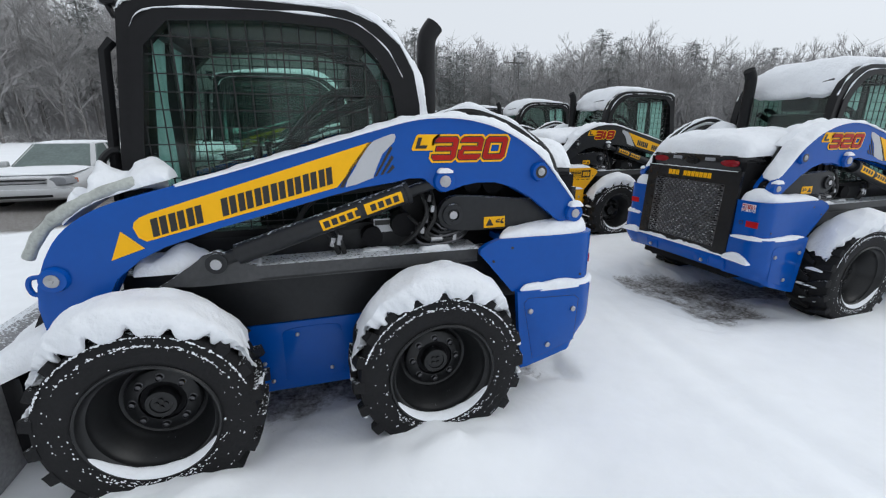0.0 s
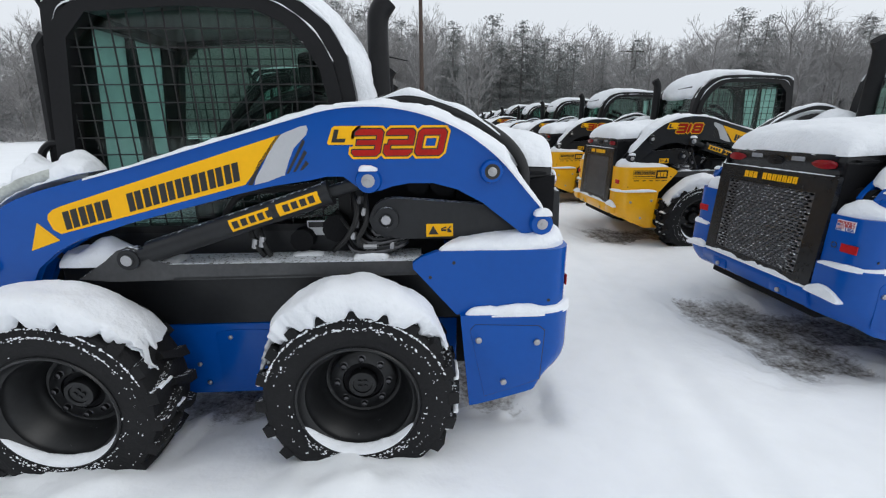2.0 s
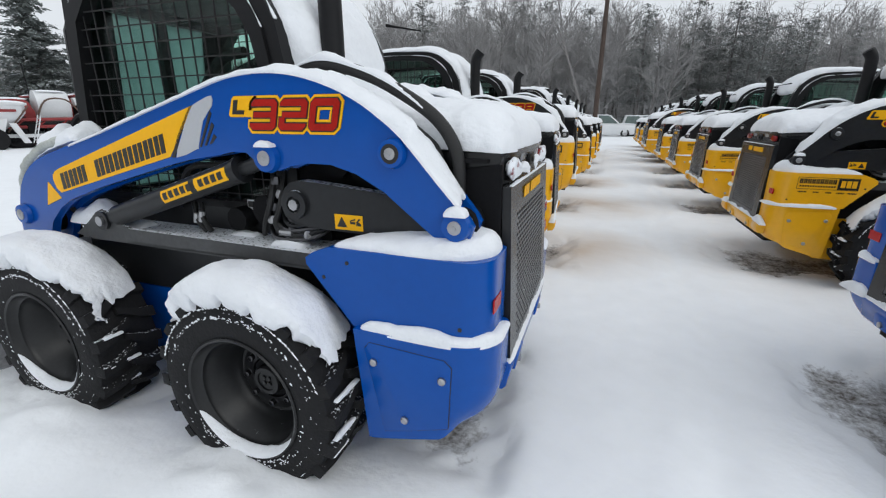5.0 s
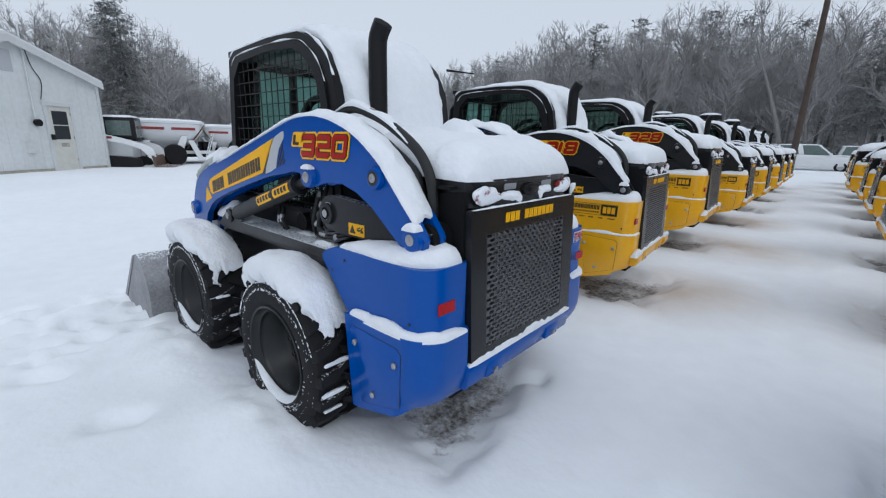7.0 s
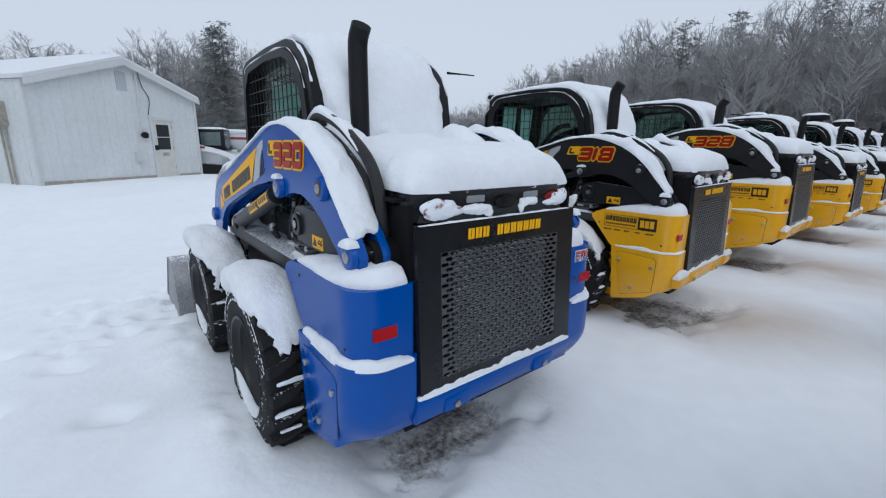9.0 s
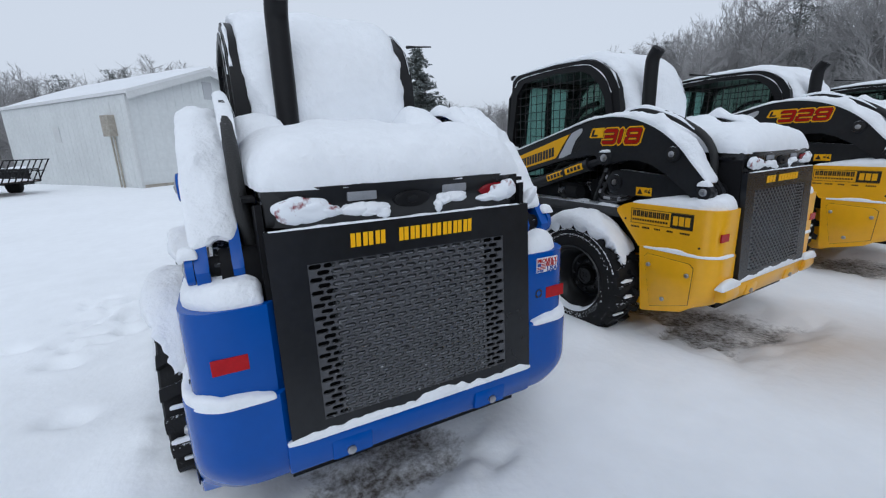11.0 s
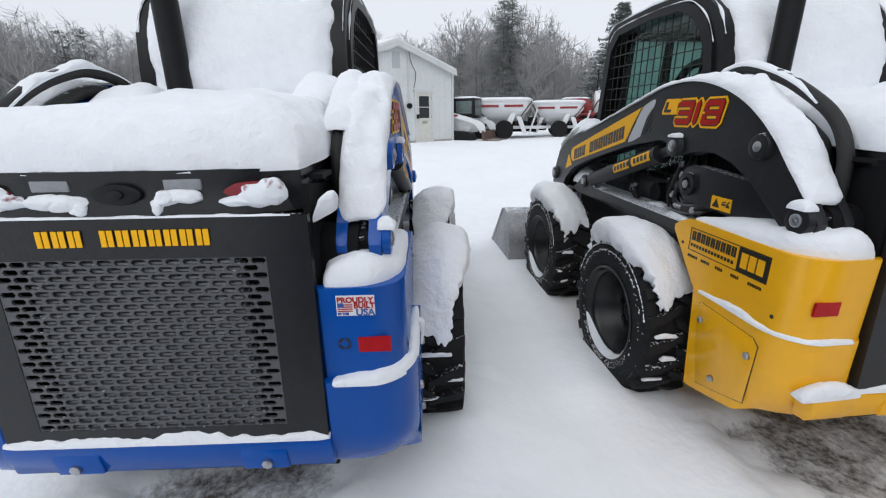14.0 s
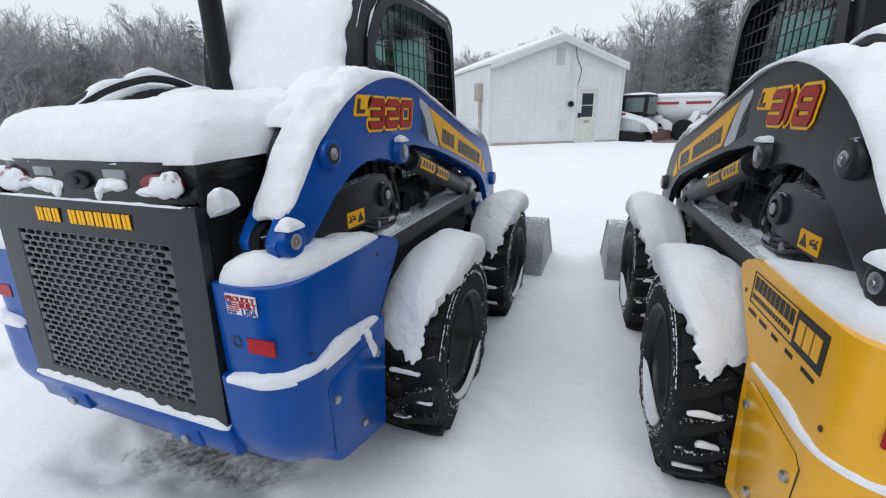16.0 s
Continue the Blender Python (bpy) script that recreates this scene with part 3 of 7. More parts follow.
    plate = part("number_rim", place(halo, 0.0), DECAL_YELLOW, arm, angle=0)
    for bm, rim in figures:
        part("figure", place(bm, 0.0040), DECAL_RED, plate, angle=0)
        part("figure_outline", place(rim, 0.0020), DECAL_BLACK, plate, angle=0)
    bm = bmesh.new()
    prism(bm, [(-0.066, 1.412), (-0.052, 1.458), (-0.036, 1.458), (-0.046, 1.425), (-0.012, 1.425), (-0.018, 1.412)], -0.004, 0.001)
    if s > 0:
        bmesh.ops.rotate(bm, verts=bm.verts, cent=(0.15, 0, 0), matrix=Matrix.Rotation(math.pi, 3, "Z"))
        bmesh.ops.scale(bm, vec=(1, 1, 1), verts=bm.verts)
    bmesh.ops.translate(bm, vec=(0, y, 0), verts=bm.verts)
    part("letter_l", bm, DECAL_BLACK, arm)
    return arm


def side_gear(ld, s):
    """Lift cylinder, link, step rail and hoses on the side s."""
    y = 0.58 * s
    bm = bmesh.new()
    a, b = Vector((-0.90, y, 0.966)), Vector((0.064, y, 1.269))
    tube(bm, [a, a.lerp(b, 0.08), a.lerp(b, 0.081), a.lerp(b, 0.82), a.lerp(b, 0.821), a.lerp(b, 0.84), a.lerp(b, 0.841), b], [0.03, 0.03, 0.045, 0.045, 0.05, 0.05, 0.026, 0.026], 18)
    cyl = part("lift_cylinder", bm, DARK, ld)
    d = (b - a).normalized()
    bm = bmesh.new()
    nrm = Vector((-d.z, 0, d.x))
    p, q = a.lerp(b, 0.43), a.lerp(b, 0.82)
    for t0, t1 in ((0.435, 0.60), (0.63, 0.80)):
        for k, (h, mat) in enumerate(((0.021, 0),)):
            p, q = a.lerp(b, t0), a.lerp(b, t1)
            vs = []
            for ang in (-0.55, -0.2, 0.2, 0.55):
                off = Vector((0, s * 0.0462 * math.cos(ang), 0)) + nrm * 0.0462 * math.sin(ang)
                vs.append((bm.verts.new(p + off), bm.verts.new(q + off)))
            for (v0, v1), (v2, v3) in zip(vs, vs[1:]):
                bm.faces.new((v0, v1, v3, v2))
    part("cylinder_decal", bm, DECAL_YELLOW, cyl)
    bm = bmesh.new()
    for i in range(10):
        if i == 5:
            continue
        t0 = 0.447 + 0.0345 * i
        p, q = a.lerp(b, t0), a.lerp(b, t0 + 0.024)
        vs = []
        for ang in (-0.3, 0.0, 0.3):
            off = Vector((0, s * 0.0472 * math.cos(ang), 0)) + nrm * 0.0472 * math.sin(ang)
            vs.append((bm.verts.new(p + off), bm.verts.new(q + off)))
        for (v0, v1), (v2, v3) in zip(vs, vs[1:]):
            bm.faces.new((v0, v1, v3, v2))
    part("cylinder_mark", bm, DECAL_BLACK, cyl)["kind"] = "stuff"
    bm = bmesh.new()
    revolve(bm, [(0.042, -0.035), (0.042, 0.035)], (-0.90, y, 0.966), 20)
    part("cylinder_eye", bm, DARK, cyl)
    bm = bmesh.new()
    revolve(bm, [(0.022, -0.045), (0.022, 0.045)], (-0.90, y, 0.966), 12)
    part("cylinder_eye_pin", bm, STEEL, cyl)
    # link
    bm = bmesh.new()
    prism(bm, outline([(0.05, 1.10), (0.075, 1.16), (0.13, 1.187), (0.22, 1.185)], 4) + [(0.45, 1.165), (0.63, 1.15), (0.78, 1.10), (0.76, 1.04), (0.68, 1.01), (0.45, 1.015), (0.2, 1.02), (0.11, 1.025), (0.065, 1.055)], 0.565 * s, 0.52 * s, 0.004)
    link = part("lift_link", bm, DARK, ld)
    bm = bmesh.new()
    revolve(bm, [(0.052, 0.0), (0.05, 0.014), (0.03, 0.016), (0.03, 0.004), (0.0005, 0.004)], (0, 0, 0), 24)
    bmesh.ops.scale(bm, vec=(1, s, 1), verts=bm.verts)
    bmesh.ops.translate(bm, vec=(0.121, 0.565 * s, 1.103), verts=bm.verts)
    part("link_boss", bm, DARK, link)
    bm = bmesh.new()
    revolve(bm, [(0.02, 0.0), (0.02, 0.02), (0.0005, 0.022)], (0, 0, 0), 8)
    bmesh.ops.scale(bm, vec=(1, s, 1), verts=bm.verts)
    bmesh.ops.translate(bm, vec=(0.121, 0.565 * s, 1.103), verts=bm.verts)
    part("link_bolt", bm, STEEL, link)
    bm = bmesh.new()
    box(bm, 0.283, 0.394, 0.565 * s, 0.568 * s, 1.027, 1.081)
    warn = part("warning_sticker", bm, DECAL_YELLOW, link)
    bm = bmesh.new()
    yy = 0.5695 * s
    prism(bm, [(0.292, 1.037), (0.333, 1.037), (0.312, 1.073)], 0.568 * s, yy)
    box(bm, 0.345, 0.366, 0.568 * s, yy, 1.05, 1.058)
    prism(bm, [(0.345, 1.058), (0.366, 1.064), (0.366, 1.070), (0.345, 1.062)], 0.568 * s, yy)
    prism(bm, [(0.370, 1.045), (0.388, 1.045), (0.388, 1.050), (0.378, 1.06), (0.388, 1.07), (0.380, 1.07), (0.370, 1.058)], 0.568 * s, yy)
    part("sticker_print", bm, DECAL_BLACK, warn)
    # step rail with its raised front bracket
    bm = bmesh.new()
    prism(bm, [(-1.12, 0.885), (-1.0, 0.955), (-0.95, 1.0), (-0.90, 1.018), (-0.85, 1.0), (-0.825, 0.965), (-0.75, 0.937), (0.24, 0.937), (0.24, 0.878), (-0.75, 0.873), (-1.0, 0.872)], 0.60 * s, 0.585 * s, 0.003)
    box(bm, -1.05, 0.26, min(0.59 * s, 0.40 * s), max(0.59 * s, 0.40 * s), 0.915, 0.93)
    box(bm, -0.75, 0.24, min(0.60 * s, 0.59 * s), max(0.60 * s, 0.59 * s), 0.872, 0.885)
    part("step_rail", bm, RAIL, ld)
    # hoses over the arm and fittings behind the cylinder
    for k, off in enumerate((0.0, 0.055)):
        bm = bmesh.new()
        tube(bm, smooth_line([(-0.02, 0.42 * s, 1.46), (0.08, 0.45 * s, 1.565 - off), (0.218, 0.47 * s, 1.592 - off * 1.2), (0.363 - off * 0.3, 0.475 * s, 1.560 - off * 1.3), (0.49 - off * 0.6, 0.475 * s, 1.505 - off * 1.3),
                              (0.635 - off, 0.475 * s, 1.41 - off), (0.705 - off * 1.3, 0.475 * s, 1.29), (0.70 - off, 0.46 * s, 1.12)], 6), 0.0215, 10)
        if s > 0:
            for v in bm.verts:
                v.co.x -= 0.09 * max(0, min(1, (1.50 - v.co.z) / 0.2)) * (v.co.x > 0.3)
        bmesh.ops.translate(bm, vec=(0, 0.0, -0.015 if s < 0 else -0.10), verts=bm.verts)
        part("boom_hose", bm, HOSE, ld)
    for pts, r in (([(-0.02, 0.50 * s, 1.22), (0.0, 0.55 * s, 1.12), (-0.05, 0.54 * s, 1.02), (-0.12, 0.48 * s, 0.95)], 0.011),
                   ([(0.03, 0.50 * s, 1.22), (0.04, 0.55 * s, 1.10), (0.0, 0.54 * s, 1.0), (0.12, 0.54 * s, 0.975), (0.2, 0.5 * s, 1.0)], 0.011),
                   ([(-0.1, 0.45 * s, 1.12), (-0.03, 0.53 * s, 1.05), (0.06, 0.54 * s, 0.985), (0.17, 0.52 * s, 0.99)], 0.009),
                   ([(-0.42, 0.50 * s, 1.06), (-0.40, 0.52 * s, 1.0), (-0.385, 0.50 * s, 0.94)], 0.012),
                   ([(-0.46, 0.50 * s, 1.06), (-0.43, 0.52 * s, 0.99), (-0.41, 0.50 * s, 0.94)], 0.012),
                   ([(-0.62, 0.44 * s, 1.02), (-0.5, 0.47 * s, 1.19), (-0.3, 0.46 * s, 1.22), (-0.1, 0.45 * s, 1.24)], 0.013),
                   ([(-1.2, 0.50 * s, 0.93), (-1.24, 0.53 * s, 1.0), (-1.15, 0.5 * s, 1.07)], 0.014)):
        bm = bmesh.new()
        tube(bm, smooth_line(pts, 5), r, 7)
        part("hydraulic_line", bm, HOSE, ld)
    for p, q in (((0.02, 0.545 * s, 0.985), (0.075, 0.545 * s, 0.985)), ((-0.41, 0.52 * s, 0.985), (-0.40, 0.52 * s, 1.03)), ((-0.44, 0.52 * s, 0.98), (-0.43, 0.52 * s, 1.02))):
        bm = bmesh.new()
        tube(bm, [p, q], 0.013, 8)
        part("hose_fitting", bm, STEEL, ld)
    bm = bmesh.new()
    line = smooth_line([(-1.535, 0.55 * s, 1.03), (-1.47, 0.565 * s, 1.125), (-1.37, 0.575 * s, 1.205), (-1.26, 0.575 * s, 1.262), (-1.15, 0.56 * s, 1.295), (-1.06, 0.50 * s, 1.28)], 5)
    tube(bm, line, [0.023 + 0.008 * noise.noise(Vector((q.x * 23, q.z * 23, s))) for q in line], 9)
    part("wrapped_hose", bm, WRAP, ld, "hoses wrapped in crumpled clear plastic")
    for k in range(5):
        bm = bmesh.new()
        z = 0.962 + 0.022 * k
        tube(bm, smooth_line([(-0.06 + 0.02 * k, 0.49 * s, z + 0.05), (-0.02 + 0.02 * k, 0.535 * s, z), (0.10, 0.545 * s, z - 0.004 * k), (0.20 + 0.015 * k, 0.52 * s, z + 0.03), (0.24, 0.46 * s, z + 0.09)], 4), 0.0085, 7)
        part("hydraulic_pipe", bm, DARK if k % 2 else NUT, ld)
    for k, (x, z) in enumerate(((0.015, 1.18), (0.03, 1.13), (0.0, 1.08), (-0.02, 1.03), (0.07, 1.0), (0.14, 0.985))):
        bm = bmesh.new()
        tube(bm, [(x, 0.538 * s, z - 0.014), (x, 0.538 * s, z - 0.004), (x + 0.004, 0.538 * s, z + 0.016)], [0.014, 0.017, 0.012], 6)
        part("pipe_union", bm, STEEL if k % 2 else NUT, ld)
    bm = bmesh.new()
    box(bm, -0.235, -0.09, min(0.432 * s, 0.436 * s), max(0.432 * s, 0.436 * s), 1.01, 1.075)
    tag = part("serial_plate", bm, DECAL_WHITE, ld)
    bm = bmesh.new()
    box(bm, -0.23, -0.095, min(0.436 * s, 0.438 * s), max(0.436 * s, 0.438 * s), 1.045, 1.069)
    part("plate_print", bm, DECAL_BLACK, tag)


def weight_sheet(s, lower, flush=False):
    """A rear corner weight as a rounded shell: side, corner and back."""
    bm = bmesh.new()
    wide = 0.672 if not lower else 0.679 if flush else 0.70
    back = 0.872 if not lower else 0.879 if flush else 0.893
    cols, rows = 26, 12
    rad = 0.13 if lower else 0.10
    flat = wide - rad - 0.452
    grid = []
    for j in range(rows + 1):
        v = j / rows
        line = []
        for i in range(cols + 1):
            u = i / cols
            if lower:
                z_hi = 0.725
            else:
                z_hi = 0.992
            if lower:
                front = 0.415 + 0.04 * (1 - v)
            else:
                front = 0.40 - 0.18 * min(1, v / 0.78) if v < 0.78 else 0.22 + 0.1 * ((v - 0.78) / 0.22) ** 2
            run = back - rad - front
            arc = rad * math.pi / 2
            total = run + arc + flat
            d = u * total
            if d < run:
                x, y = front + d, wide
            elif d < run + arc:
                a = (d - run) / rad
                x, y = back - rad + rad * math.sin(a), wide - rad + rad * math.cos(a)
            else:
                x, y = back, wide - rad - (d - run - arc)
            if lower:
                z_lo = 0.300 + 0.118 * max(0, (x - 0.47) / 0.42) ** 1.1
                if d > run + arc:
                    z_lo = 0.418
                tuck = 0.05 * max(0, 1 - v * 2.2) ** 2 * min(1, max(0, d - run * 0.9) / (0.3 * run))
                x, y = x - tuck, y - tuck
            else:
                z_lo = 0.72
            line.append(Vector((x, s * y, z_lo + (z_hi - z_lo) * v)))
        grid.append(line)
    outer = [[bm.verts.new(p) for p in line] for line in grid]
    inner = [[bm.verts.new((p.x - 0.03 * (i / cols), p.y - s * 0.03, p.z)) for i, p in enumerate(line)] for line in grid]
    for j in range(rows):
        for i in range(cols):
            bm.faces.new((outer[j][i], outer[j][i + 1], outer[j + 1][i + 1], outer[j + 1][i]))
            bm.faces.new((inner[j][i], inner[j + 1][i], inner[j + 1][i + 1], inner[j][i + 1]))
    for j in range(rows):
        for i in (0, cols):
            bm.faces.new((outer[j][i], outer[j + 1][i], inner[j + 1][i], inner[j][i]))
    for i in range(cols):
        for j in (0, rows):
            bm.faces.new((outer[j][i], inner[j][i], inner[j][i + 1], outer[j][i + 1]))
    return bm


def rear_corner(ld, s, paint, dealer):
    up = part("upper_weight", weight_sheet(s, False), paint, ld)
    low = part("lower_weight", weight_sheet(s, True, dealer), paint, ld)
    bm = bmesh.new()
    for x0, x1, y0, z0, z1 in ((0.36, 0.775, 0.66, 0.955, 0.985), (0.775, 0.855, 0.565, 0.955, 0.985), (0.45, 0.745, 0.66, 0.70, 0.722), (0.745, 0.86, 0.55, 0.70, 0.722)):
        bm = bmesh.new()
        box(bm, x0, x1, min(0.46 * s, y0 * s), max(0.46 * s, y0 * s), z0, z1)
        part("weight_shelf", bm, paint, up)
    # service door outline and bolts
    bm = bmesh.new()
    y0, y1 = ((0.678 if dealer else 0.699) * s, (0.681 if dealer else 0.7025) * s)
    door = [(0.455, 0.66), (0.475, 0.685), (0.74, 0.672), (0.765, 0.65), (0.755, 0.42), (0.62, 0.375), (0.52, 0.345)]
    prism(bm, door, y0, y1, 0.002)
    part("service_door", bm, paint, low)
    if s < 0:
        bm = bmesh.new()
        mx, mz = 0.61, 0.52
        prism(bm, [(mx + (x - mx) * 1.012 + 0.001, mz + (z - mz) * 1.012) for x, z in door], y0, y0 - 0.0018)
        part("door_gap", bm, DECAL_BLACK, low)
    for x, z in ((0.49, 0.616), (0.735, 0.60), (0.60, 0.415)):
        bm = bmesh.new()
        revolve(bm, [(0.014, 0.0), (0.014, 0.008), (0.009, 0.012), (0.0005, 0.012)], (0, 0, 0), 10)
        bmesh.ops.scale(bm, vec=(1, s, 1), verts=bm.verts)
        bmesh.ops.translate(bm, vec=(x, y1, z), verts=bm.verts)
        part("door_bolt", bm, STEEL, low)
    for x, z in ((0.782, 0.774), (0.295, 0.885), (0.39, 0.945)):
        bm = bmesh.new()
        revolve(bm, [(0.007, 0.0), (0.007, 0.002), (0.0005, 0.002)], (0, 0, 0), 10)
        bmesh.ops.scale(bm, vec=(1, s, 1), verts=bm.verts)
        bmesh.ops.translate(bm, vec=(x, 0.6722 * s, z), verts=bm.verts)
        part("plug_hole", bm, DECAL_BLACK, up)
    bm = bmesh.new()
    if s < 0:
        shift = 0.03 if dealer else 0.0
        box(bm, 0.866 if dealer else 0.870, 0.8745, -0.610 - shift * 0.6, -0.517 - shift, 0.815, 0.86)
    else:
        box(bm, 0.868, 0.8745, 0.545, 0.632, 0.806, 0.85)
    part("reflector", bm, REFLECTOR, up)
    if dealer:
        y = 0.6722 * s
        bm = bmesh.new()
        x0, x1 = (0.335, 0.735)
        def flat(xa, xb, za, zb, deep=0.0015):
            box(bm, xa, xb, min(y, y + deep * s), max(y, y + deep * s), za, zb)
        for za in (0.866, 0.9575):
            flat(x0, x1, za, za + 0.003)
        for xa in (x0, x1 - 0.003):
            flat(xa, xa + 0.003, 0.866, 0.9605)
        sq = (x1 - 0.135, x1) if s < 0 else (x0, x0 + 0.135)
        flat(sq[0], sq[1], 0.870, 0.9565, 0.002)
        a0 = x0 + 0.012 if s < 0 else x0 + 0.147
        row = bmesh.new()
        letter_blocks(row, (a0, 0.911), (a0 + 0.245, 0.911), 0.038, 9, 0.0, 0.2, ())
        for f in list(row.faces):
            bm.faces.new([bm.verts.new((v.co.x, y + v.co.y, v.co.z)) for v in f.verts])
        row.free()
        for i in range(14):
            flat(a0 + i * 0.0172, a0 + i * 0.0172 + 0.011, 0.884, 0.897)
        for i, wide in enumerate((0.06, 0.058, 0.044, 0.048, 0.064)):
            xa = x0 + 0.004 + i * 0.081
            for k in range(int(wide / 0.010)):
                flat(xa + k * 0.010, xa + k * 0.010 + 0.007, 0.838, 0.849)
        mark = part("dealer_mark", bm, DECAL_BLACK, up)
        for i in range(3):
            bm = bmesh.new()
            xa = sq[0] + 0.016 + i * 0.036
            box(bm, xa, xa + 0.029, min(y + 0.002 * s, y + 0.0035 * s), max(y + 0.002 * s, y + 0.0035 * s), 0.886, 0.941)
            part("dealer_initial", bm, YELLOW, mark)
        bm = bmesh.new()
        prism(bm, [(0.86, 0.455), (0.905, 0.46), (0.925, 0.50), (0.92, 0.545), (0.86, 0.555)], s * 0.452, s * 0.60, 0.006)
        part("bumper_end", bm, paint, low)
    elif s > 0:
        bm = bmesh.new()
        box(bm, 0.872, 0.8745, 0.495, 0.595, 0.915, 0.972)
        badge = part("origin_sticker", bm, DECAL_WHITE, up)
        for words, size, y, z, mat in (("PROUDLY", 0.021, 0.497, 0.953, DECAL_RED), ("BUILT", 0.021, 0.54, 0.937, DECAL_RED), ("USA", 0.027, 0.545, 0.916, DECAL_BLUE), ("IN THE", 0.009, 0.498, 0.918, DECAL_BLUE)):
            bm = letters(words, size, 0.0015, 0.0, 0.0006)
            bmesh.ops.rotate(bm, verts=bm.verts, cent=(0, 0, 0), matrix=Matrix.Rotation(radians(90), 3, "Z"))
            bmesh.ops.translate(bm, vec=(0.8755, y, z), verts=bm.verts)
            part("sticker_lettering", bm, mat, badge, angle=0)
        bm = bmesh.new()
        for k in range(4):
            box(bm, 0.8745, 0.8755, 0.498, 0.537, 0.927 + k * 0.006, 0.930 + k * 0.006)
        part("sticker_stripes", bm, DECAL_RED, badge)
        bm = bmesh.new()
        box(bm, 0.8745, 0.8757, 0.498, 0.514, 0.939, 0.951)
        part("sticker_field", bm, DECAL_BLUE, badge)
        bm = bmesh.new()
        for k in range(4):
            a = k * math.pi / 2
            pts = [(0.018 * math.cos(a + t), 0.018 * math.sin(a + t)) for t in (0.15, 0.6, 1.0, 1.42)] + [(0.011 * math.cos(a + t), 0.011 * math.sin(a + t)) for t in (1.42, 1.0, 0.6, 0.15)]
            one = [bm.verts.new((0.8745, 0.508 + p, 0.832 + q)) for p, q in pts]
            bm.faces.new(one)
        part("lashing_mark", bm, DECAL_BLACK, up)
    return up


def tail_panel(ld, paint):
    bm = bmesh.new()
    back = lambda z: 0.902 - 0.028 * (z - 0.55) / 0.64
    loops = [[bm.verts.new((back(z) - dx, y, z)) for y, z in q] for q in (((-0.436, 0.560), (0.446, 0.560), (0.446, 1.188), (-0.436, 1.188)), ((-0.335, 0.60), (0.335, 0.60), (0.335, 1.085), (-0.335, 1.085))) for dx in (0, 0.03)]
    for k in range(4):
        m = (k + 1) % 4
        for a, b in ((0, 2), (1, 3), (0, 1), (2, 3)):
            bm.faces.new((loops[a][k], loops[a][m], loops[b][m], loops[b][k]))
    gate = part("tailgate", bm, PANEL, ld)
    bm = bmesh.new()
    ny, nz = 16, 25
    py, pz = 0.67 / ny, 0.485 / nz
    back = lambda z: 0.9005 - 0.028 * (z - 0.55) / 0.64
    for j in range(nz):
        for i in range(-1, ny + 1):
            cy = -0.335 + (i + 0.5 + (0.5 if j % 2 else 0.0)) * py
            cz = 0.60 + (j + 0.5) * pz
            y0, y1 = max(-0.335, cy - py / 2), min(0.335, cy + py / 2)
            if y1 - y0 < 0.001:
                continue
            wide = (y1 - y0) / 2
            cy = (y0 + y1) / 2
            tall = pz / 2
            full = wide > py * 0.45 and abs(cy) < 0.33
            sq = [(-1, -1), (0, -1), (1, -1), (1, 0), (1, 1), (0, 1), (-1, 1), (-1, 0)]
            if not full:
                bm.faces.new([bm.verts.new((back(cz + b * tall), cy + a * wide, cz + b * tall)) for a, b in sq])
                continue
            hole = [(-0.66, -0.72), (0, -0.74), (0.66, -0.72), (0.9, 0), (0.66, 0.72), (0, 0.74), (-0.66, 0.72), (-0.9, 0)]
            o = [bm.verts.new((back(cz + b * tall), cy + a * wide, cz + b * tall)) for a, b in sq]
            h = [bm.verts.new((back(cz + b * tall), cy + a * wide, cz + b * tall)) for a, b in hole]
            g = [bm.verts.new((back(cz + b * tall) - 0.008, cy + a * wide, cz + b * tall)) for a, b in hole]
            for k in range(8):
                m = (k + 1) % 8
                bm.faces.new((o[k], o[m], h[m], h[k]))
                bm.faces.new((h[k], h[m], g[m], g[k]))
    part("grille", bm, GRILLE, gate, angle=0)
    bm = bmesh.new()
    box(bm, 0.80, 0.83, -0.43, 0.43, 0.56, 1.18)
    core = part("radiator", bm, CAVITY, ld)
    for k in range(25):
        bm = bmesh.new()
        z = 0.603 + k * 0.0194
        prism(bm, [(0.832, z + 0.004), (back(z) - 0.0105, z - 0.002), (back(z) - 0.0105, z + 0.004), (0.832, z + 0.010)], -0.262, 0.262)
        part("radiator_fin", bm, CORE, core, angle=0)
    bm = bmesh.new()
    letter_blocks(bm, (-0.207, 1.118), (0.212, 1.118), 0.041, 11, 0.04, 0.2)
    bmesh.ops.rotate(bm, verts=bm.verts, cent=(0, 0, 0), matrix=Matrix.Rotation(radians(90), 3, "Z"))
    bmesh.ops.translate(bm, vec=(0.8795, 0, 0), verts=bm.verts)
    part("maker_mark", bm, DECAL_YELLOW, gate)["kind"] = "stuff"
    # lamp panel
    bm = bmesh.new()
    rows = []
    for z, x in ((1.192, 0.872), (1.21, 0.869), (1.235, 0.86), (1.265, 0.858), (1.288, 0.866), (1.298, 0.868), (1.304, 0.85)):
        rows.append([bm.verts.new((x - 0.045 * abs(k / 12) ** 8 - (0.01 * (k / 12) ** 2), 0.43 * k / 12, z)) for k in range(-12, 13)])
    for a, b in zip(rows, rows[1:]):
        for i in range(24):
            bm.faces.new((a[i], a[i + 1], b[i + 1], b[i]))
    lamp_panel = part("lamp_panel", bm, PANEL, ld)
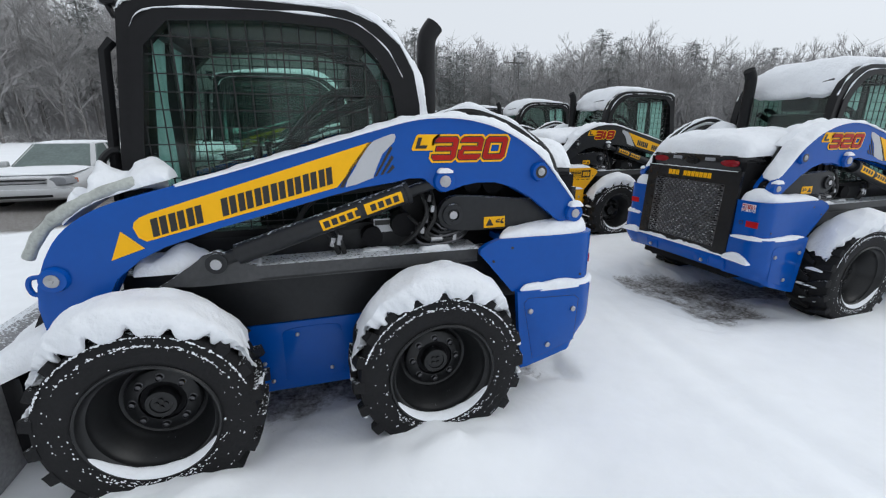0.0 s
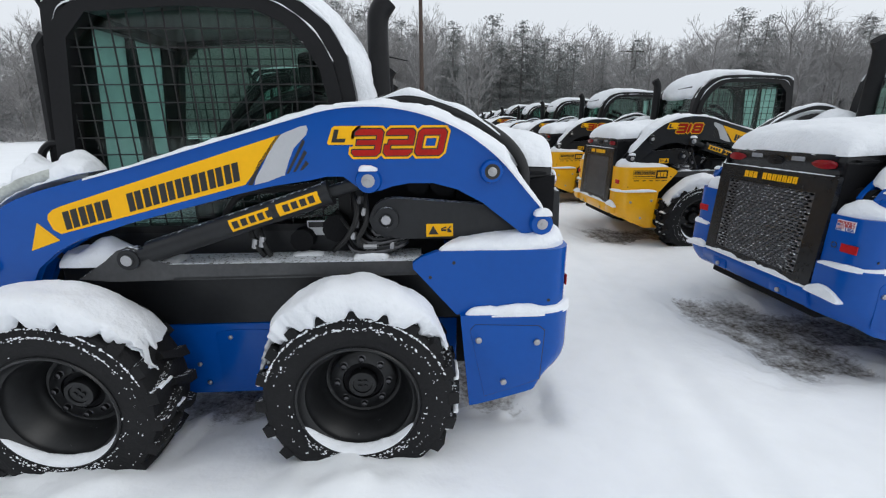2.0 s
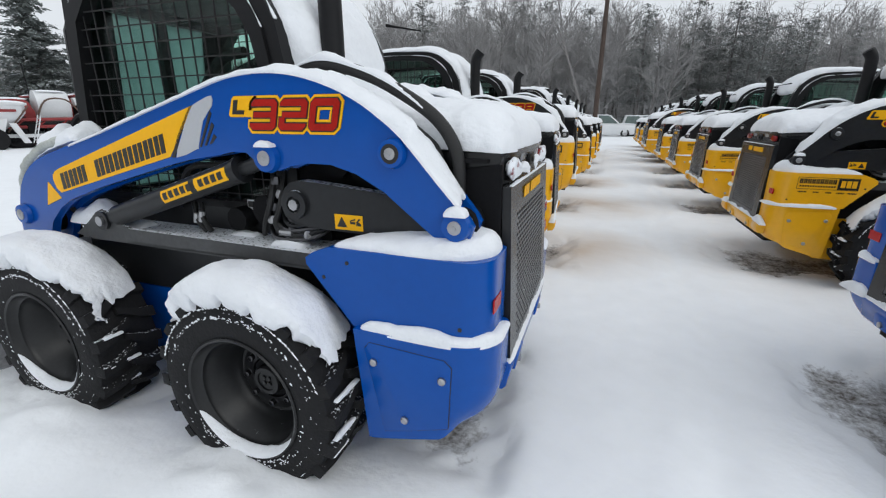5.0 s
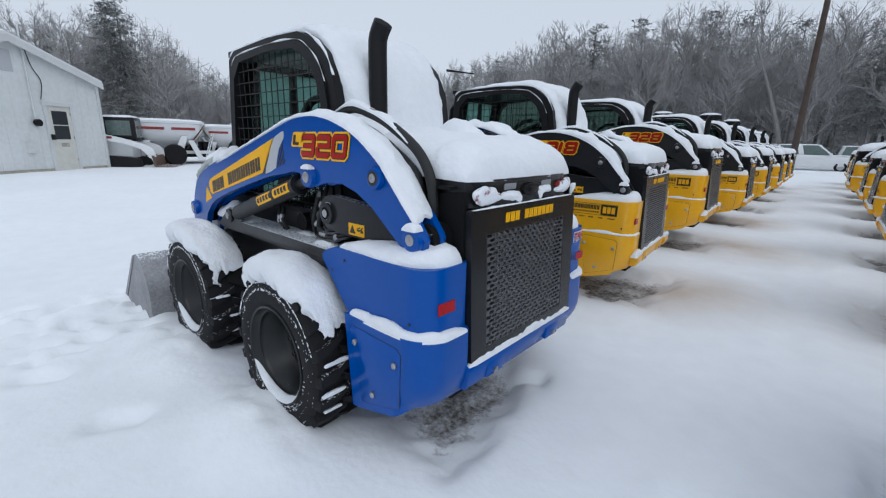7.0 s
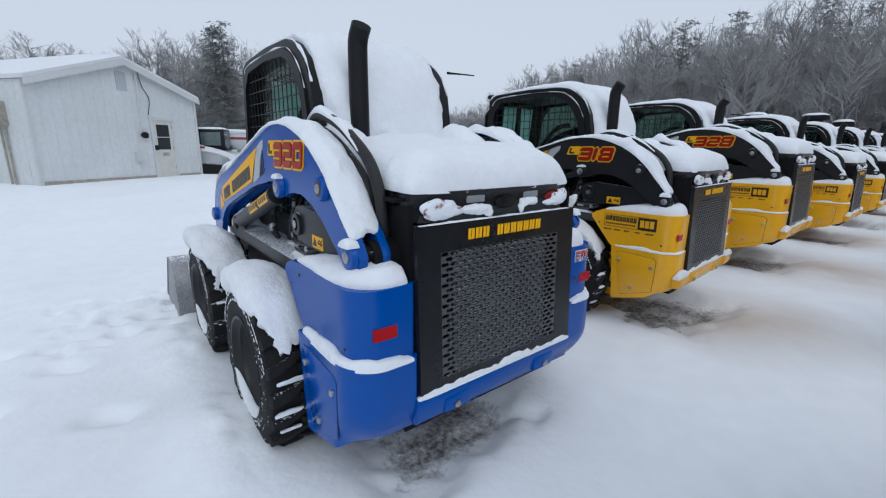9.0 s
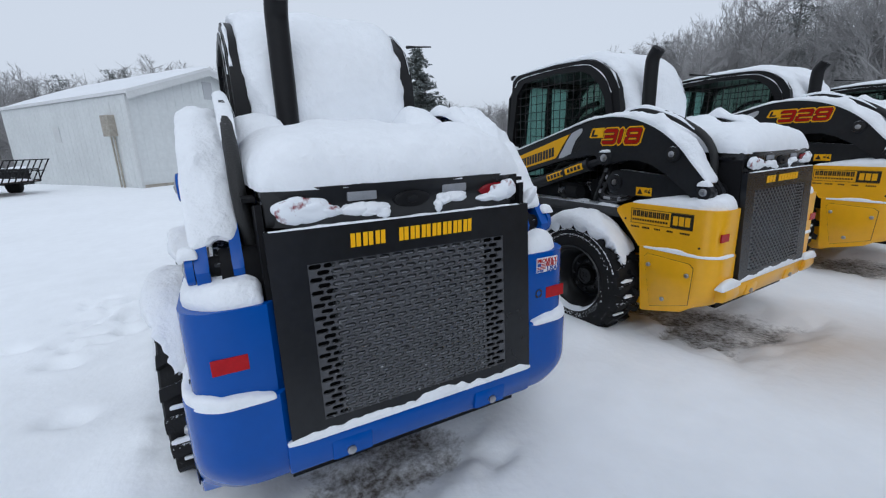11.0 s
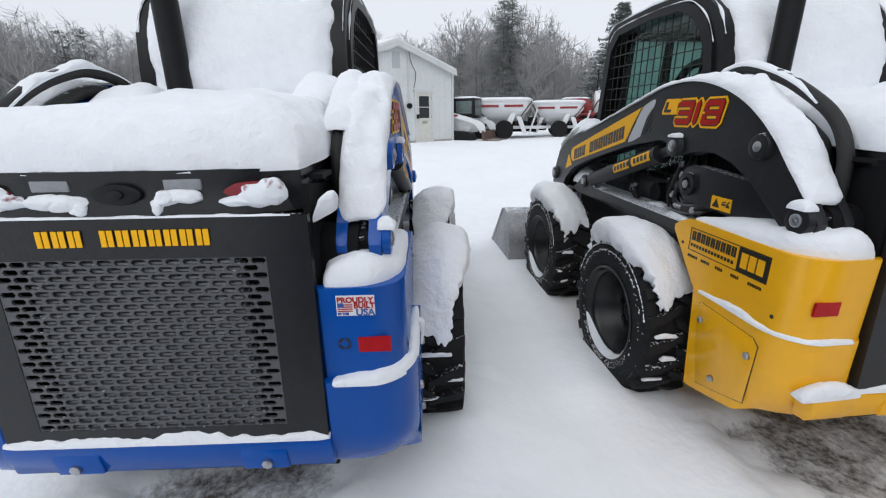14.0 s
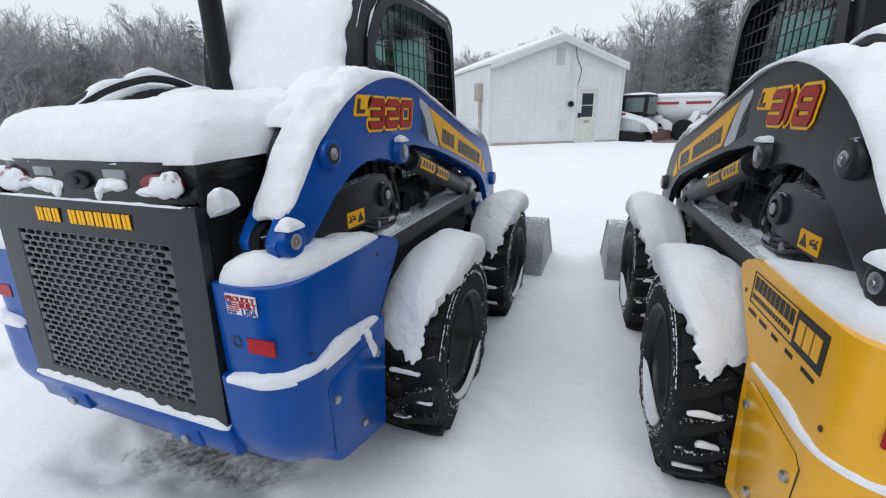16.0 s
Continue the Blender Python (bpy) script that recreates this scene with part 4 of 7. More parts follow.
    bm = bmesh.new()
    box(bm, 0.30, 0.835, -0.43, 0.43, 1.19, 1.30, 0.01)
    part("engine_cowl", bm, PANEL, ld)
    for s in (-1, 1):
        bm = bmesh.new()
        prism(bm, outline([(-0.078, 0.0), (-0.045, 0.02), (0.03, 0.024), (0.07, 0.012), (0.068, -0.016), (0.02, -0.024), (-0.045, -0.02), (-0.078, 0.0)], 3)[:-1], -0.006, 0.006, 0.002)
        bmesh.ops.rotate(bm, verts=bm.verts, cent=(0, 0, 0), matrix=Matrix.Rotation(radians(90), 3, "Z"))
        if s < 0:
            bmesh.ops.scale(bm, vec=(1, -1, 1), verts=bm.verts)
        bmesh.ops.translate(bm, vec=(0.856, s * 0.325, 1.245), verts=bm.verts)
        part("tail_lamp", bm, LENS, lamp_panel)
        bm = bmesh.new()
        box(bm, 0.85, 0.862, s * 0.155 - 0.045, s * 0.155 + 0.045, 1.25, 1.278, 0.004)
        part("work_lamp", bm, CLEAR, lamp_panel)
    bm = bmesh.new()
    prism(bm, [(0.06 * math.cos(2 * math.pi * k / 24), 0.024 * math.sin(2 * math.pi * k / 24)) for k in range(24)], -0.008, 0.004, 0.003)
    prism(bm, [(0.02 * math.cos(2 * math.pi * k / 16), 0.012 * math.sin(2 * math.pi * k / 16)) for k in range(16)], -0.014, 0.004, 0.003)
    bmesh.ops.rotate(bm, verts=bm.verts, cent=(0, 0, 0), matrix=Matrix.Rotation(radians(90), 3, "Z"))
    bmesh.ops.translate(bm, vec=(0.862, 0, 1.243), verts=bm.verts)
    part("oval_badge", bm, BLACK, lamp_panel)
    # bumper
    bm = bmesh.new()
    prism(bm, [(0.78, 0.445), (0.878, 0.437), (0.893, 0.452), (0.908, 0.54), (0.898, 0.557), (0.78, 0.557)], -0.452, 0.452, 0.006)
    bump = part("bumper", bm, paint, ld)
    for s in (-1, 1):
        bm = bmesh.new()
        prism(bm, [(0.885, 0.448), (0.902, 0.452), (0.910, 0.51), (0.898, 0.53)], s * 0.235 - 0.05 * (s < 0) - 0.04, s * 0.235 + 0.05 * (s > 0) + 0.04, 0.005)
        pad = part("bumper_pad", bm, paint, bump)
        bm = bmesh.new()
        tube(bm, [(0.895, s * 0.267, 0.474), (0.914, s * 0.267, 0.474), (0.917, s * 0.267, 0.474)], [0.015, 0.015, 0.008], 8)
        part("bumper_bolt", bm, STEEL, pad)


CAB_OUT = [(-1.27, 1.0), (-1.215, 1.45), (-1.15, 1.92), (-1.07, 1.965), (-0.64, 1.985), (-0.31, 1.975), (-0.18, 1.93), (-0.08, 1.85), (-0.02, 1.74), (0.005, 1.60), (0.015, 1.3), (0.015, 1.0)]
CAB_IN = [(-1.18, 1.06), (-1.13, 1.45), (-1.075, 1.80), (-0.985, 1.89), (-0.64, 1.912), (-0.36, 1.9), (-0.265, 1.86), (-0.185, 1.785), (-0.13, 1.69), (-0.105, 1.57), (-0.095, 1.3), (-0.095, 1.06)]
CAB_Y = 0.415


def span_at(loop, value, axis):
    """Where a line at x = value (axis 0) or z = value (axis 1) crosses a convex loop."""
    hits = []
    for (a, b) in zip(loop, loop[1:] + loop[:1]):
        p, q = a[axis], b[axis]
        if (p - value) * (q - value) < 0:
            t = (value - p) / (q - p)
            hits.append(a[1 - axis] + t * (b[1 - axis] - a[1 - axis]))
    return (min(hits), max(hits)) if len(hits) > 1 else None


def ring_plate(bm, loop_out, loop_in, y0, y1):
    n = len(loop_out)
    vs = [[bm.verts.new((x, y, z)) for x, z in loop] for loop in (loop_out, loop_in) for y in (y0, y1)]
    for k in range(n):
        m = (k + 1) % n
        bm.faces.new((vs[0][k], vs[0][m], vs[2][m], vs[2][k]))
        bm.faces.new((vs[1][k], vs[3][k], vs[3][m], vs[1][m]))
        bm.faces.new((vs[0][k], vs[1][k], vs[1][m], vs[0][m]))
        bm.faces.new((vs[2][k], vs[2][m], vs[3][m], vs[3][k]))
    return bm


def cab(ld):
    bm = bmesh.new()
    n = len(CAB_OUT)
    mid = [((a[0] + b[0]) / 2, (a[1] + b[1]) / 2) for a, b in zip(CAB_OUT, CAB_IN)]
    ring_plate(bm, CAB_OUT, CAB_IN, -CAB_Y, -CAB_Y + 0.06)
    ring_plate(bm, mid, CAB_IN, -CAB_Y - 0.012, -CAB_Y)
    shell = part("cab_frame", bm, BLACK, ld, angle=25)
    bm = bmesh.new()
    ring_plate(bm, CAB_OUT, CAB_IN, CAB_Y, CAB_Y - 0.06)
    ring_plate(bm, mid, CAB_IN, CAB_Y + 0.012, CAB_Y)
    part("far_side_frame", bm, BLACK, shell, angle=25)
    # roof and rear corner posts
    bm = bmesh.new()
    rows = []
    for x, z in outline(CAB_OUT[2:8], 3):
        rows.append([(x, z)])
    roof = outline(CAB_OUT[2:7], 3)
    prism(bm, roof + [(x, z - 0.05) for x, z in roof[::-1]], -CAB_Y + 0.02, CAB_Y - 0.02)
    part("cab_roof", bm, BLACK, shell)
    bm = bmesh.new()
    box(bm, -1.22, -1.13, -CAB_Y + 0.02, CAB_Y - 0.02, 1.0, 1.06)
    box(bm, -0.04, 0.02, -CAB_Y + 0.02, CAB_Y - 0.02, 1.35, 1.46)
    for y in (-0.37, 0.37):
        tube(bm, [(-1.20, y, 1.0), (-1.16, y, 1.5), (-1.11, y, 1.93)], 0.025, 6)
    for y in (-0.38, 0.25):
        prism(bm, [(-1.195, 1.06), (-1.115, 1.88), (-1.09, 1.88), (-1.17, 1.06)], y, y + 0.13)
    box(bm, -1.14, -1.06, -0.40, 0.40, 1.87, 1.93)
    part("cab_crossbars", bm, BLACK, shell)
    for s in (-1, 1):
        bm = bmesh.new()
        y = s * (CAB_Y - 0.012)
        x = -1.12
        while x < -0.1:
            span = span_at(CAB_IN, x, 0)
            if span:
                tube(bm, [(x, y, span[0] - 0.01), (x, y, span[1] + 0.01)], 0.0034, 4)
            x += 0.068
        z = 1.09
        while z < 1.9:
            span = span_at(CAB_IN, z, 1)
            if span:
                tube(bm, [(span[0] - 0.01, y + s * 0.004, z), (span[1] + 0.01, y + s * 0.004, z)], 0.0034, 4)
            z += 0.068
        part("side_screen", bm, WIRE, shell)
        bm = bmesh.new()
        prism(bm, CAB_IN, s * (CAB_Y - 0.045), s * (CAB_Y - 0.05))
        pane = part("side_window", bm, GLASS, shell)
        pane.visible_shadow = False
    bm = bmesh.new()
    prism(bm, [(-0.015, 1.46), (-0.09, 1.82), (-0.085, 1.82), (-0.01, 1.46)], -0.38, 0.38)
    pane = part("rear_window", bm, GLASS, shell)
    pane.visible_shadow = False
    bm = bmesh.new()
    prism(bm, [(-1.185, 1.06), (-1.105, 1.88), (-1.10, 1.88), (-1.18, 1.06)], -0.25, 0.25)
    pane = part("front_window", bm, FROST, shell, "snow-frosted green glass")
    pane.visible_shadow = False
    # seat, bars and controls
    bm = bmesh.new()
    box(bm, -0.72, -0.25, -0.24, 0.24, 1.02, 1.14, 0.03)
    seat = part("seat", bm, BLACK, ld)
    bm = bmesh.new()
    box(bm, -0.32, -0.2, -0.23, 0.23, 1.1, 1.62, 0.04, turn=None)
    part("seat_back", bm, BLACK, seat)
    bm = bmesh.new()
    box(bm, -0.30, -0.2, -0.13, 0.13, 1.64, 1.8, 0.03)
    part("headrest", bm, BLACK, seat)
    for s in (-1, 1):
        bm = bmesh.new()
        tube(bm, smooth_line([(-0.2, s * 0.3, 1.62), (-0.45, s * 0.31, 1.52), (-0.7, s * 0.31, 1.3), (-0.78, s * 0.28, 1.2)], 5), 0.024, 8)
        part("safety_bar", bm, BLACK, seat)
        bm = bmesh.new()
        box(bm, -0.75, -0.25, s * 0.30 - 0.06, s * 0.30 + 0.06, 1.05, 1.2, 0.02)
        tube(bm, [(-0.7, s * 0.3, 1.2), (-0.73, s * 0.3, 1.36), (-0.73, s * 0.3, 1.42)], [0.015, 0.015, 0.026], 8)
        part("armrest", bm, BLACK, seat)
    bm = bmesh.new()
    tube(bm, smooth_line([(-0.28, -0.3, 1.66), (-0.42, -0.31, 1.62), (-0.62, -0.30, 1.40), (-0.72, -0.27, 1.26), (-0.74, -0.15, 1.22), (-0.74, 0.15, 1.22), (-0.72, 0.27, 1.26), (-0.62, 0.30, 1.40), (-0.42, 0.31, 1.62), (-0.28, 0.3, 1.66)], 4), 0.022, 8)
    part("lap_bar", bm, BLACK, seat)
    bm = bmesh.new()
    box(bm, -1.125, -1.085, -0.03, 0.02, 1.06, 1.88)
    part("door_pillar", bm, BLACK, shell)
    bm = bmesh.new()
    tube(bm, smooth_line([(-1.27, -0.385, 1.30), (-1.30, -0.40, 1.32), (-1.295, -0.40, 1.37), (-1.265, -0.39, 1.405), (-1.235, -0.385, 1.41)], 4), 0.015, 7)
    part("grab_handle", bm, BLACK, ld)
    # exhaust
    bm = bmesh.new()
    pipe = smooth_line([(0.09, -0.22, 1.35), (0.09, -0.22, 1.7), (0.09, -0.22, 1.86), (0.098, -0.22, 1.93), (0.135, -0.22, 1.985)], 5)
    tube(bm, pipe, 0.046, 18)
    stack = part("exhaust_pipe", bm, BLACK, ld)
    # the pipe is closed; a dark disc paints its hollow end
    bm = bmesh.new()
    d = (pipe[-1] - pipe[-2]).normalized()
    tube(bm, [pipe[-1] - d * 0.01, pipe[-1] + d * 0.0015], 0.040, 18)
    part("exhaust_mouth", bm, CAVITY, stack)
    # lamp and bracket on the front corner of the roof, grab handle, door latch
    bm = bmesh.new()
    box(bm, -1.205, -1.155, -0.395, -0.335, 1.94, 1.98, 0.01)
    tube(bm, [(-1.17, -0.365, 1.90), (-1.19, -0.365, 1.95)], 0.012, 6)
    part("cab_lamp", bm, BLACK, ld)
    bm = bmesh.new()
    box(bm, -1.212, -1.203, -0.39, -0.34, 1.943, 1.977, 0.003)
    part("lamp_glass", bm, CLEAR, ld)
    bm = bmesh.new()
    tube(bm, [(-1.24, -0.38, 1.08), (-1.28, -0.37, 1.15), (-1.225, -0.37, 1.78), (-1.19, -0.37, 1.82)], 0.022, 6)
    part("door_edge", bm, BLACK, ld)
    bm = bmesh.new()
    tube(bm, [(0.02, 0.38, 1.86), (0.08, 0.39, 1.85), (0.2, 0.42, 1.83)], [0.008, 0.005, 0.003], 5)
    part("aerial", bm, BLACK, ld)


def bucket(ld):
    bm = bmesh.new()
    side = [(-1.80, 0.06), (-1.78, 0.30), (-1.86, 0.48), (-1.98, 0.55), (-2.05, 0.53), (-2.5, 0.10), (-2.52, 0.05)]
    for y in (-0.90, 0.958):
        prism(bm, side, y, y + 0.012)
    wall = [(-2.52, 0.045), (-1.80, 0.06), (-1.775, 0.12), (-1.77, 0.30), (-1.85, 0.49), (-1.98, 0.56), (-2.06, 0.54)]
    inside = [(-2.06, 0.53), (-1.98, 0.545), (-1.865, 0.475), (-1.785, 0.30), (-1.79, 0.13), (-1.82, 0.075), (-2.52, 0.06)]
    prism(bm, wall + inside, -0.90, 0.97)
    pan = part("bucket", bm, WORN, ld)
    bm = bmesh.new()
    for y in (-0.906, 0.964):
        prism(bm, [(-2.03, 0.545), (-2.08, 0.53), (-2.54, 0.09), (-2.50, 0.06)], y, y + 0.01)
    box(bm, -2.58, -2.45, -0.90, 0.97, 0.035, 0.05)
    part("cutting_edge", bm, WORN, pan)
    bm = bmesh.new()
    box(bm, -1.77, -1.70, -0.5, 0.5, 0.14, 0.52, 0.01)
    plate = part("quick_coupler", bm, BLACK, ld)
    for y in (-0.42, -0.3, 0.3, 0.42):
        bm = bmesh.new()
        prism(bm, [(-1.72, 0.16), (-1.45, 0.70), (-1.38, 0.98), (-1.5, 0.98), (-1.74, 0.52)], y - 0.012, y + 0.012, 0.003)
        part("coupler_ear", bm, BLACK, plate)
    for s in (-1, 1):
        bm = bmesh.new()
        tube(bm, [(-1.50, 0.36 * s, 0.42), (-1.36, 0.36 * s, 0.62), (-1.355, 0.36 * s, 0.625), (-1.10, 0.36 * s, 1.0)], [0.024, 0.024, 0.038, 0.038], 12)
        part("tilt_cylinder", bm, DARK, ld)
    bm = bmesh.new()
    tube(bm, [(-1.38, -0.55, 0.93), (-1.38, 0.55, 0.93)], 0.07, 14)
    part("cross_tube", bm, CAVITY, ld)


def loader(paint, arms, number, label, dealer=False):
    ld = thing("skid_steer_loader", label, "skid loader", "row of parked loaders")
    bm = bmesh.new()
    box(bm, -1.30, 0.42, -0.45, 0.45, 0.235, 0.60, 0.01)
    chassis = part("lower_chassis", bm, paint, ld)
    for s in (-1, 1):
        bm = bmesh.new()
        prism(bm, outline([(-0.70, 0.29), (-0.70, 0.52), (-0.66, 0.565), (-0.46, 0.565), (-0.42, 0.52), (-0.42, 0.29)], 3), s * 0.449, s * 0.456, 0.003)
        part("access_panel", bm, paint, chassis)
        for x, z in ((-0.76, 0.30), (-0.79, 0.40), (-0.63, 0.535), (-0.48, 0.33), (-0.36, 0.27), (-0.34, 0.49)):
            bm = bmesh.new()
            revolve(bm, [(0.010, 0.0), (0.010, 0.008), (0.006, 0.011), (0.0005, 0.011)], (0, 0, 0), 10)
            bmesh.ops.scale(bm, vec=(1, s, 1), verts=bm.verts)
            bmesh.ops.translate(bm, vec=(x, s * 0.455, z), verts=bm.verts)
            part("chassis_bolt", bm, STEEL, chassis)
    bm = bmesh.new()
    box(bm, 0.41, 0.80, -0.44, 0.44, 0.36, 0.60)
    part("engine_sump", bm, CAVITY, ld)
    bm = bmesh.new()
    box(bm, -1.30, 0.60, -0.452, 0.452, 0.602, 0.90, 0.01)
    part("upper_chassis", bm, DARK, ld)
    bm = bmesh.new()
    box(bm, -1.18, 0.16, -0.42, 0.42, 0.88, 1.04)
    part("cab_base", bm, DARK, ld)
    bm = bmesh.new()
    box(bm, -0.10, 0.62, -0.40, 0.40, 0.88, 1.30)
    part("engine_bay", bm, CAVITY, ld)
    for s in (-1, 1):
        bm = bmesh.new()
        prism(bm, [(0.36, 0.60), (0.40, 0.97), (0.42, 1.20), (0.845, 1.26), (0.85, 0.58)], s * 0.43, s * 0.448)
        prism(bm, outline([(0.66, 0.96), (0.67, 1.06), (0.70, 1.12), (0.75, 1.13), (0.79, 1.09), (0.80, 0.96)], 3), s * 0.44, s * 0.55, 0.004)
        tube(bm, [(0.748, s * 0.46, 1.087), (0.748, s * 0.60, 1.087)], 0.03, 12)
        box(bm, 0.70, 0.80, min(s * 0.44, s * 0.475), max(s * 0.44, s * 0.475), 1.264, 1.276)
        part("arm_tower", bm, CAVITY, ld)
    for x, z, r in ((-0.25, 1.0, 0.05), (-0.1, 1.05, 0.06), (0.02, 1.0, 0.045), (0.25, 1.24, 0.05), (0.36, 1.24, 0.06)):
        for s in (-1, 1):
            bm = bmesh.new()
            tube(bm, [(x, s * 0.40, z), (x, s * 0.49, z)], r, 10)
            part("pump_housing", bm, CAVITY, ld)
    for s in (-1, 1):
        boom(ld, s, arms, number, False)
        side_gear(ld, s)
        rear_corner(ld, s, paint, dealer)
        for x in (REAR_AXLE, FRONT_AXLE):
            bm = bmesh.new()
            tube(bm, [(x, s * 0.44, HUB_Z), (x, s * 0.66, HUB_Z)], 0.085, 14)
            part("axle", bm, CAVITY, ld)
    tail_panel(ld, paint)
    cab(ld)
    bucket(ld)
    # wheels: one built, three copied
    first = None
    for x in (REAR_AXLE, FRONT_AXLE):
        for s in (-1, 1):
            if first is None:
                tread = finish("tread", tread_mesh(), RUBBER, 30)
                tyre, rim = finish("tyre", tyre_mesh(), RUBBER, 30), finish("wheel", rim_mesh(), RIM)
                bm = bmesh.new()
                revolve(bm, [(0.062, 0.02), (0.062, -0.002), (0.055, -0.012), (0.04, -0.012), (0.038, -0.006), (0.0005, -0.006)], (0, 0, 0), 24)
                for k in range(4):
                    a = math.pi / 4 + k * math.pi / 2
                    tube(bm, [(0.016 * math.cos(a), -0.006, 0.016 * math.sin(a)), (0.016 * math.cos(a), -0.012, 0.016 * math.sin(a))], 0.009, 8)
                cap = finish("hub_cap", bm, RIM)
                bm = bmesh.new()
                revolve(bm, [(0.017, 0.02), (0.017, 0.002), (0.0125, 0.0), (0.0125, -0.016), (0.009, -0.018), (0.0085, -0.012), (0.0005, -0.012)], (0, 0, 0), 12)
                nut = finish("lug_nut", bm, NUT)
                first = True
            wheel = new("wheel", rim)
            wheel.parent = ld
            wheel.matrix_basis = pose(x, WHEEL_Y[s], HUB_Z, 0, 37 * x, 0 if s < 0 else 180) @ GROW
            for name, me in (("tyre", tyre), ("tread", tread), ("hub_cap", cap)):
                o = new(name, me)
                o.parent = wheel
                if name == "tread":
                    o["kind"] = "stuff"
            for k in range(8):
                o = new("lug_nut", nut)
                o.parent = wheel
                a = 2 * math.pi * k / 8
                o.matrix_basis = pose(0.105 * math.cos(a), 0.015, 0.105 * math.sin(a))
    return ld


def snow_cover(seed=0, ledge_deep=1.0, arm_deep=(0.028, 0.055), lamps=True, glass_down=1.0):
    """The snow lying on one loader."""
    sc = thing("snow_cover", "fresh white snow piled on a parked skid loader", "snow", "snow on the loaders")
    up = lambda u, v: (0, 0, 1)
    # engine cover
    bm = bmesh.new()
    heap(bm, lambda u, v: (0.04 + 0.826 * u, -0.458 + 0.916 * v, 1.303 + 0.045 * (1 - u)), lambda u, v: (0.05 * max(0, u - 0.7) / 0.3, (v - 0.5) * 0.10, 1),
         lambda u, v: 0.142 + 0.03 * (1 - abs(2 * v - 1) ** 2) * (1 - u) + 0.026 * noise.noise(Vector((u * 2.2, v * 2.6, seed))) + 0.012 * noise.noise(Vector((u * 6, v * 6, seed))), 72, 68, 0.10, 5, seed, 6.5, 0.014, 0.012, 1.0)
    part("hood_snow", bm, SNOW, sc)
    # roof and rear glass
    bm = bmesh.new()
    line = smooth_line([(-1.10, 0, 1.95), (-0.95, 0, 1.975), (-0.55, 0, 1.985), (-0.30, 0, 1.965), (-0.15, 0, 1.89), (-0.06, 0, 1.76), (-0.01, 0, 1.6), (0.02, 0, 1.42)], 6)
    def roof(u, v):
        k = u * glass_down * (len(line) - 1)
        i = min(int(k), len(line) - 2)
        p = line[i].lerp(line[i + 1], k - i)
        wide = 0.405 - 0.035 * min(1, max(0, u - 0.3) * 5)
        return Vector((p.x, (2 * v - 1) * wide, p.z))
    def lift(u, v):
        a = roof(min(1, u + 0.02), v) - roof(max(0, u - 0.02), v)
        return Vector((-a.z, 0, a.x)).normalized()
    heap(bm, roof, lift, lambda u, v: 0.028 + 0.06 * min(1, max(0, u - 0.12) * 2.5), 60, 40, 0.3, 4, seed + 1, 7.0, 0.03, crumb=1.6)
    part("roof_snow", bm, SNOW, sc)
    # lift arms
    for s in (-1, 1):
        bm = bmesh.new()
        arc = [(v.x, v.y) for v in smooth_line([(x, z, 0) for x, z in BOOM_TOP if -1.1 < x < 0.77], 4)]
        def crest(u, v, s=s, arc=arc):
            k = u * (len(arc) - 1)
            i = min(int(k), len(arc) - 2)
            t = k - i
            return Vector((arc[i][0] * (1 - t) + arc[i + 1][0] * t, s * (0.626 - 0.14 * v), arc[i][1] * (1 - t) + arc[i + 1][1] * t))
        def away(u, v, crest=crest):
            a = crest(min(1, u + 0.02), v) - crest(max(0, u - 0.02), v)
            return (Vector((-a.z, 0, a.x)).normalized() + Vector((0, 0, 0.6))).normalized()
        heap(bm, crest, away, lambda u, v, s=s: (0.014 + arm_deep[s > 0] * max(0, min(1, (u - 0.5) * 3)) * (1 - 0.5 * max(0, (u - 0.86) / 0.14))) * max(0.35, 1 + 0.55 * noise.noise(Vector((u * 13, v * 1.5, seed + s))) + 0.22 * noise.noise(Vector((u * 37, v * 3, seed + s)))), 170, 18, 0.3, 12, seed + 2 + s, 2.4, 0.035, crumb=1.1)
        part("arm_snow", bm, SNOW, sc)
        bm = bmesh.new()
        front = outline([q for q in BOOM_TOP if q[0] < -0.9][1:], 3)
        def nose(u, v, s=s, front=front):
            k = (0.25 + 0.75 * u) * (len(front) - 1)
            i = min(int(k), len(front) - 2)
            t = k - i
            return Vector((front[i][0] * (1 - t) + front[i + 1][0] * t, s * (0.585 - 0.19 * v), front[i][1] * (1 - t) + front[i + 1][1] * t + 0.035))
        heap(bm, nose, lambda u, v: (-0.25, 0, 1), lambda u, v: 0.115 * (0.8 + 0.7 * noise.noise(Vector((u * 5, seed, s)))), 40, 18, 0.6, 12, seed + 5 + s, 2.2, 0.06, 0.01, 1.3)
        part("arm_front_snow", bm, SNOW, sc)
        bm = bmesh.new()
        rim = smooth_line([(0.31, 0.664, 0), (0.5, 0.668, 0), (0.70, 0.667, 0), (0.795, 0.645, 0), (0.85, 0.59, 0), (0.866, 0.53, 0), (0.866, 0.458, 0)], 8)
        wall = smooth_line([(0.40, 0.55, 0), (0.5, 0.47, 0), (0.60, 0.455, 0), (0.66, 0.453, 0), (0.70, 0.452, 0), (0.73, 0.451, 0), (0.75, 0.45, 0)], 8)
        def shelf_top(u, v, s=s, rim=rim, wall=wall):
            k = u * (len(rim) - 1)
            i = min(int(k), len(rim) - 2)
            p, q = rim[i].lerp(rim[i + 1], k - i), wall[i].lerp(wall[i + 1], k - i)
            p = p.lerp(q, v)
            return Vector((p.x, s * p.y, 0.992))
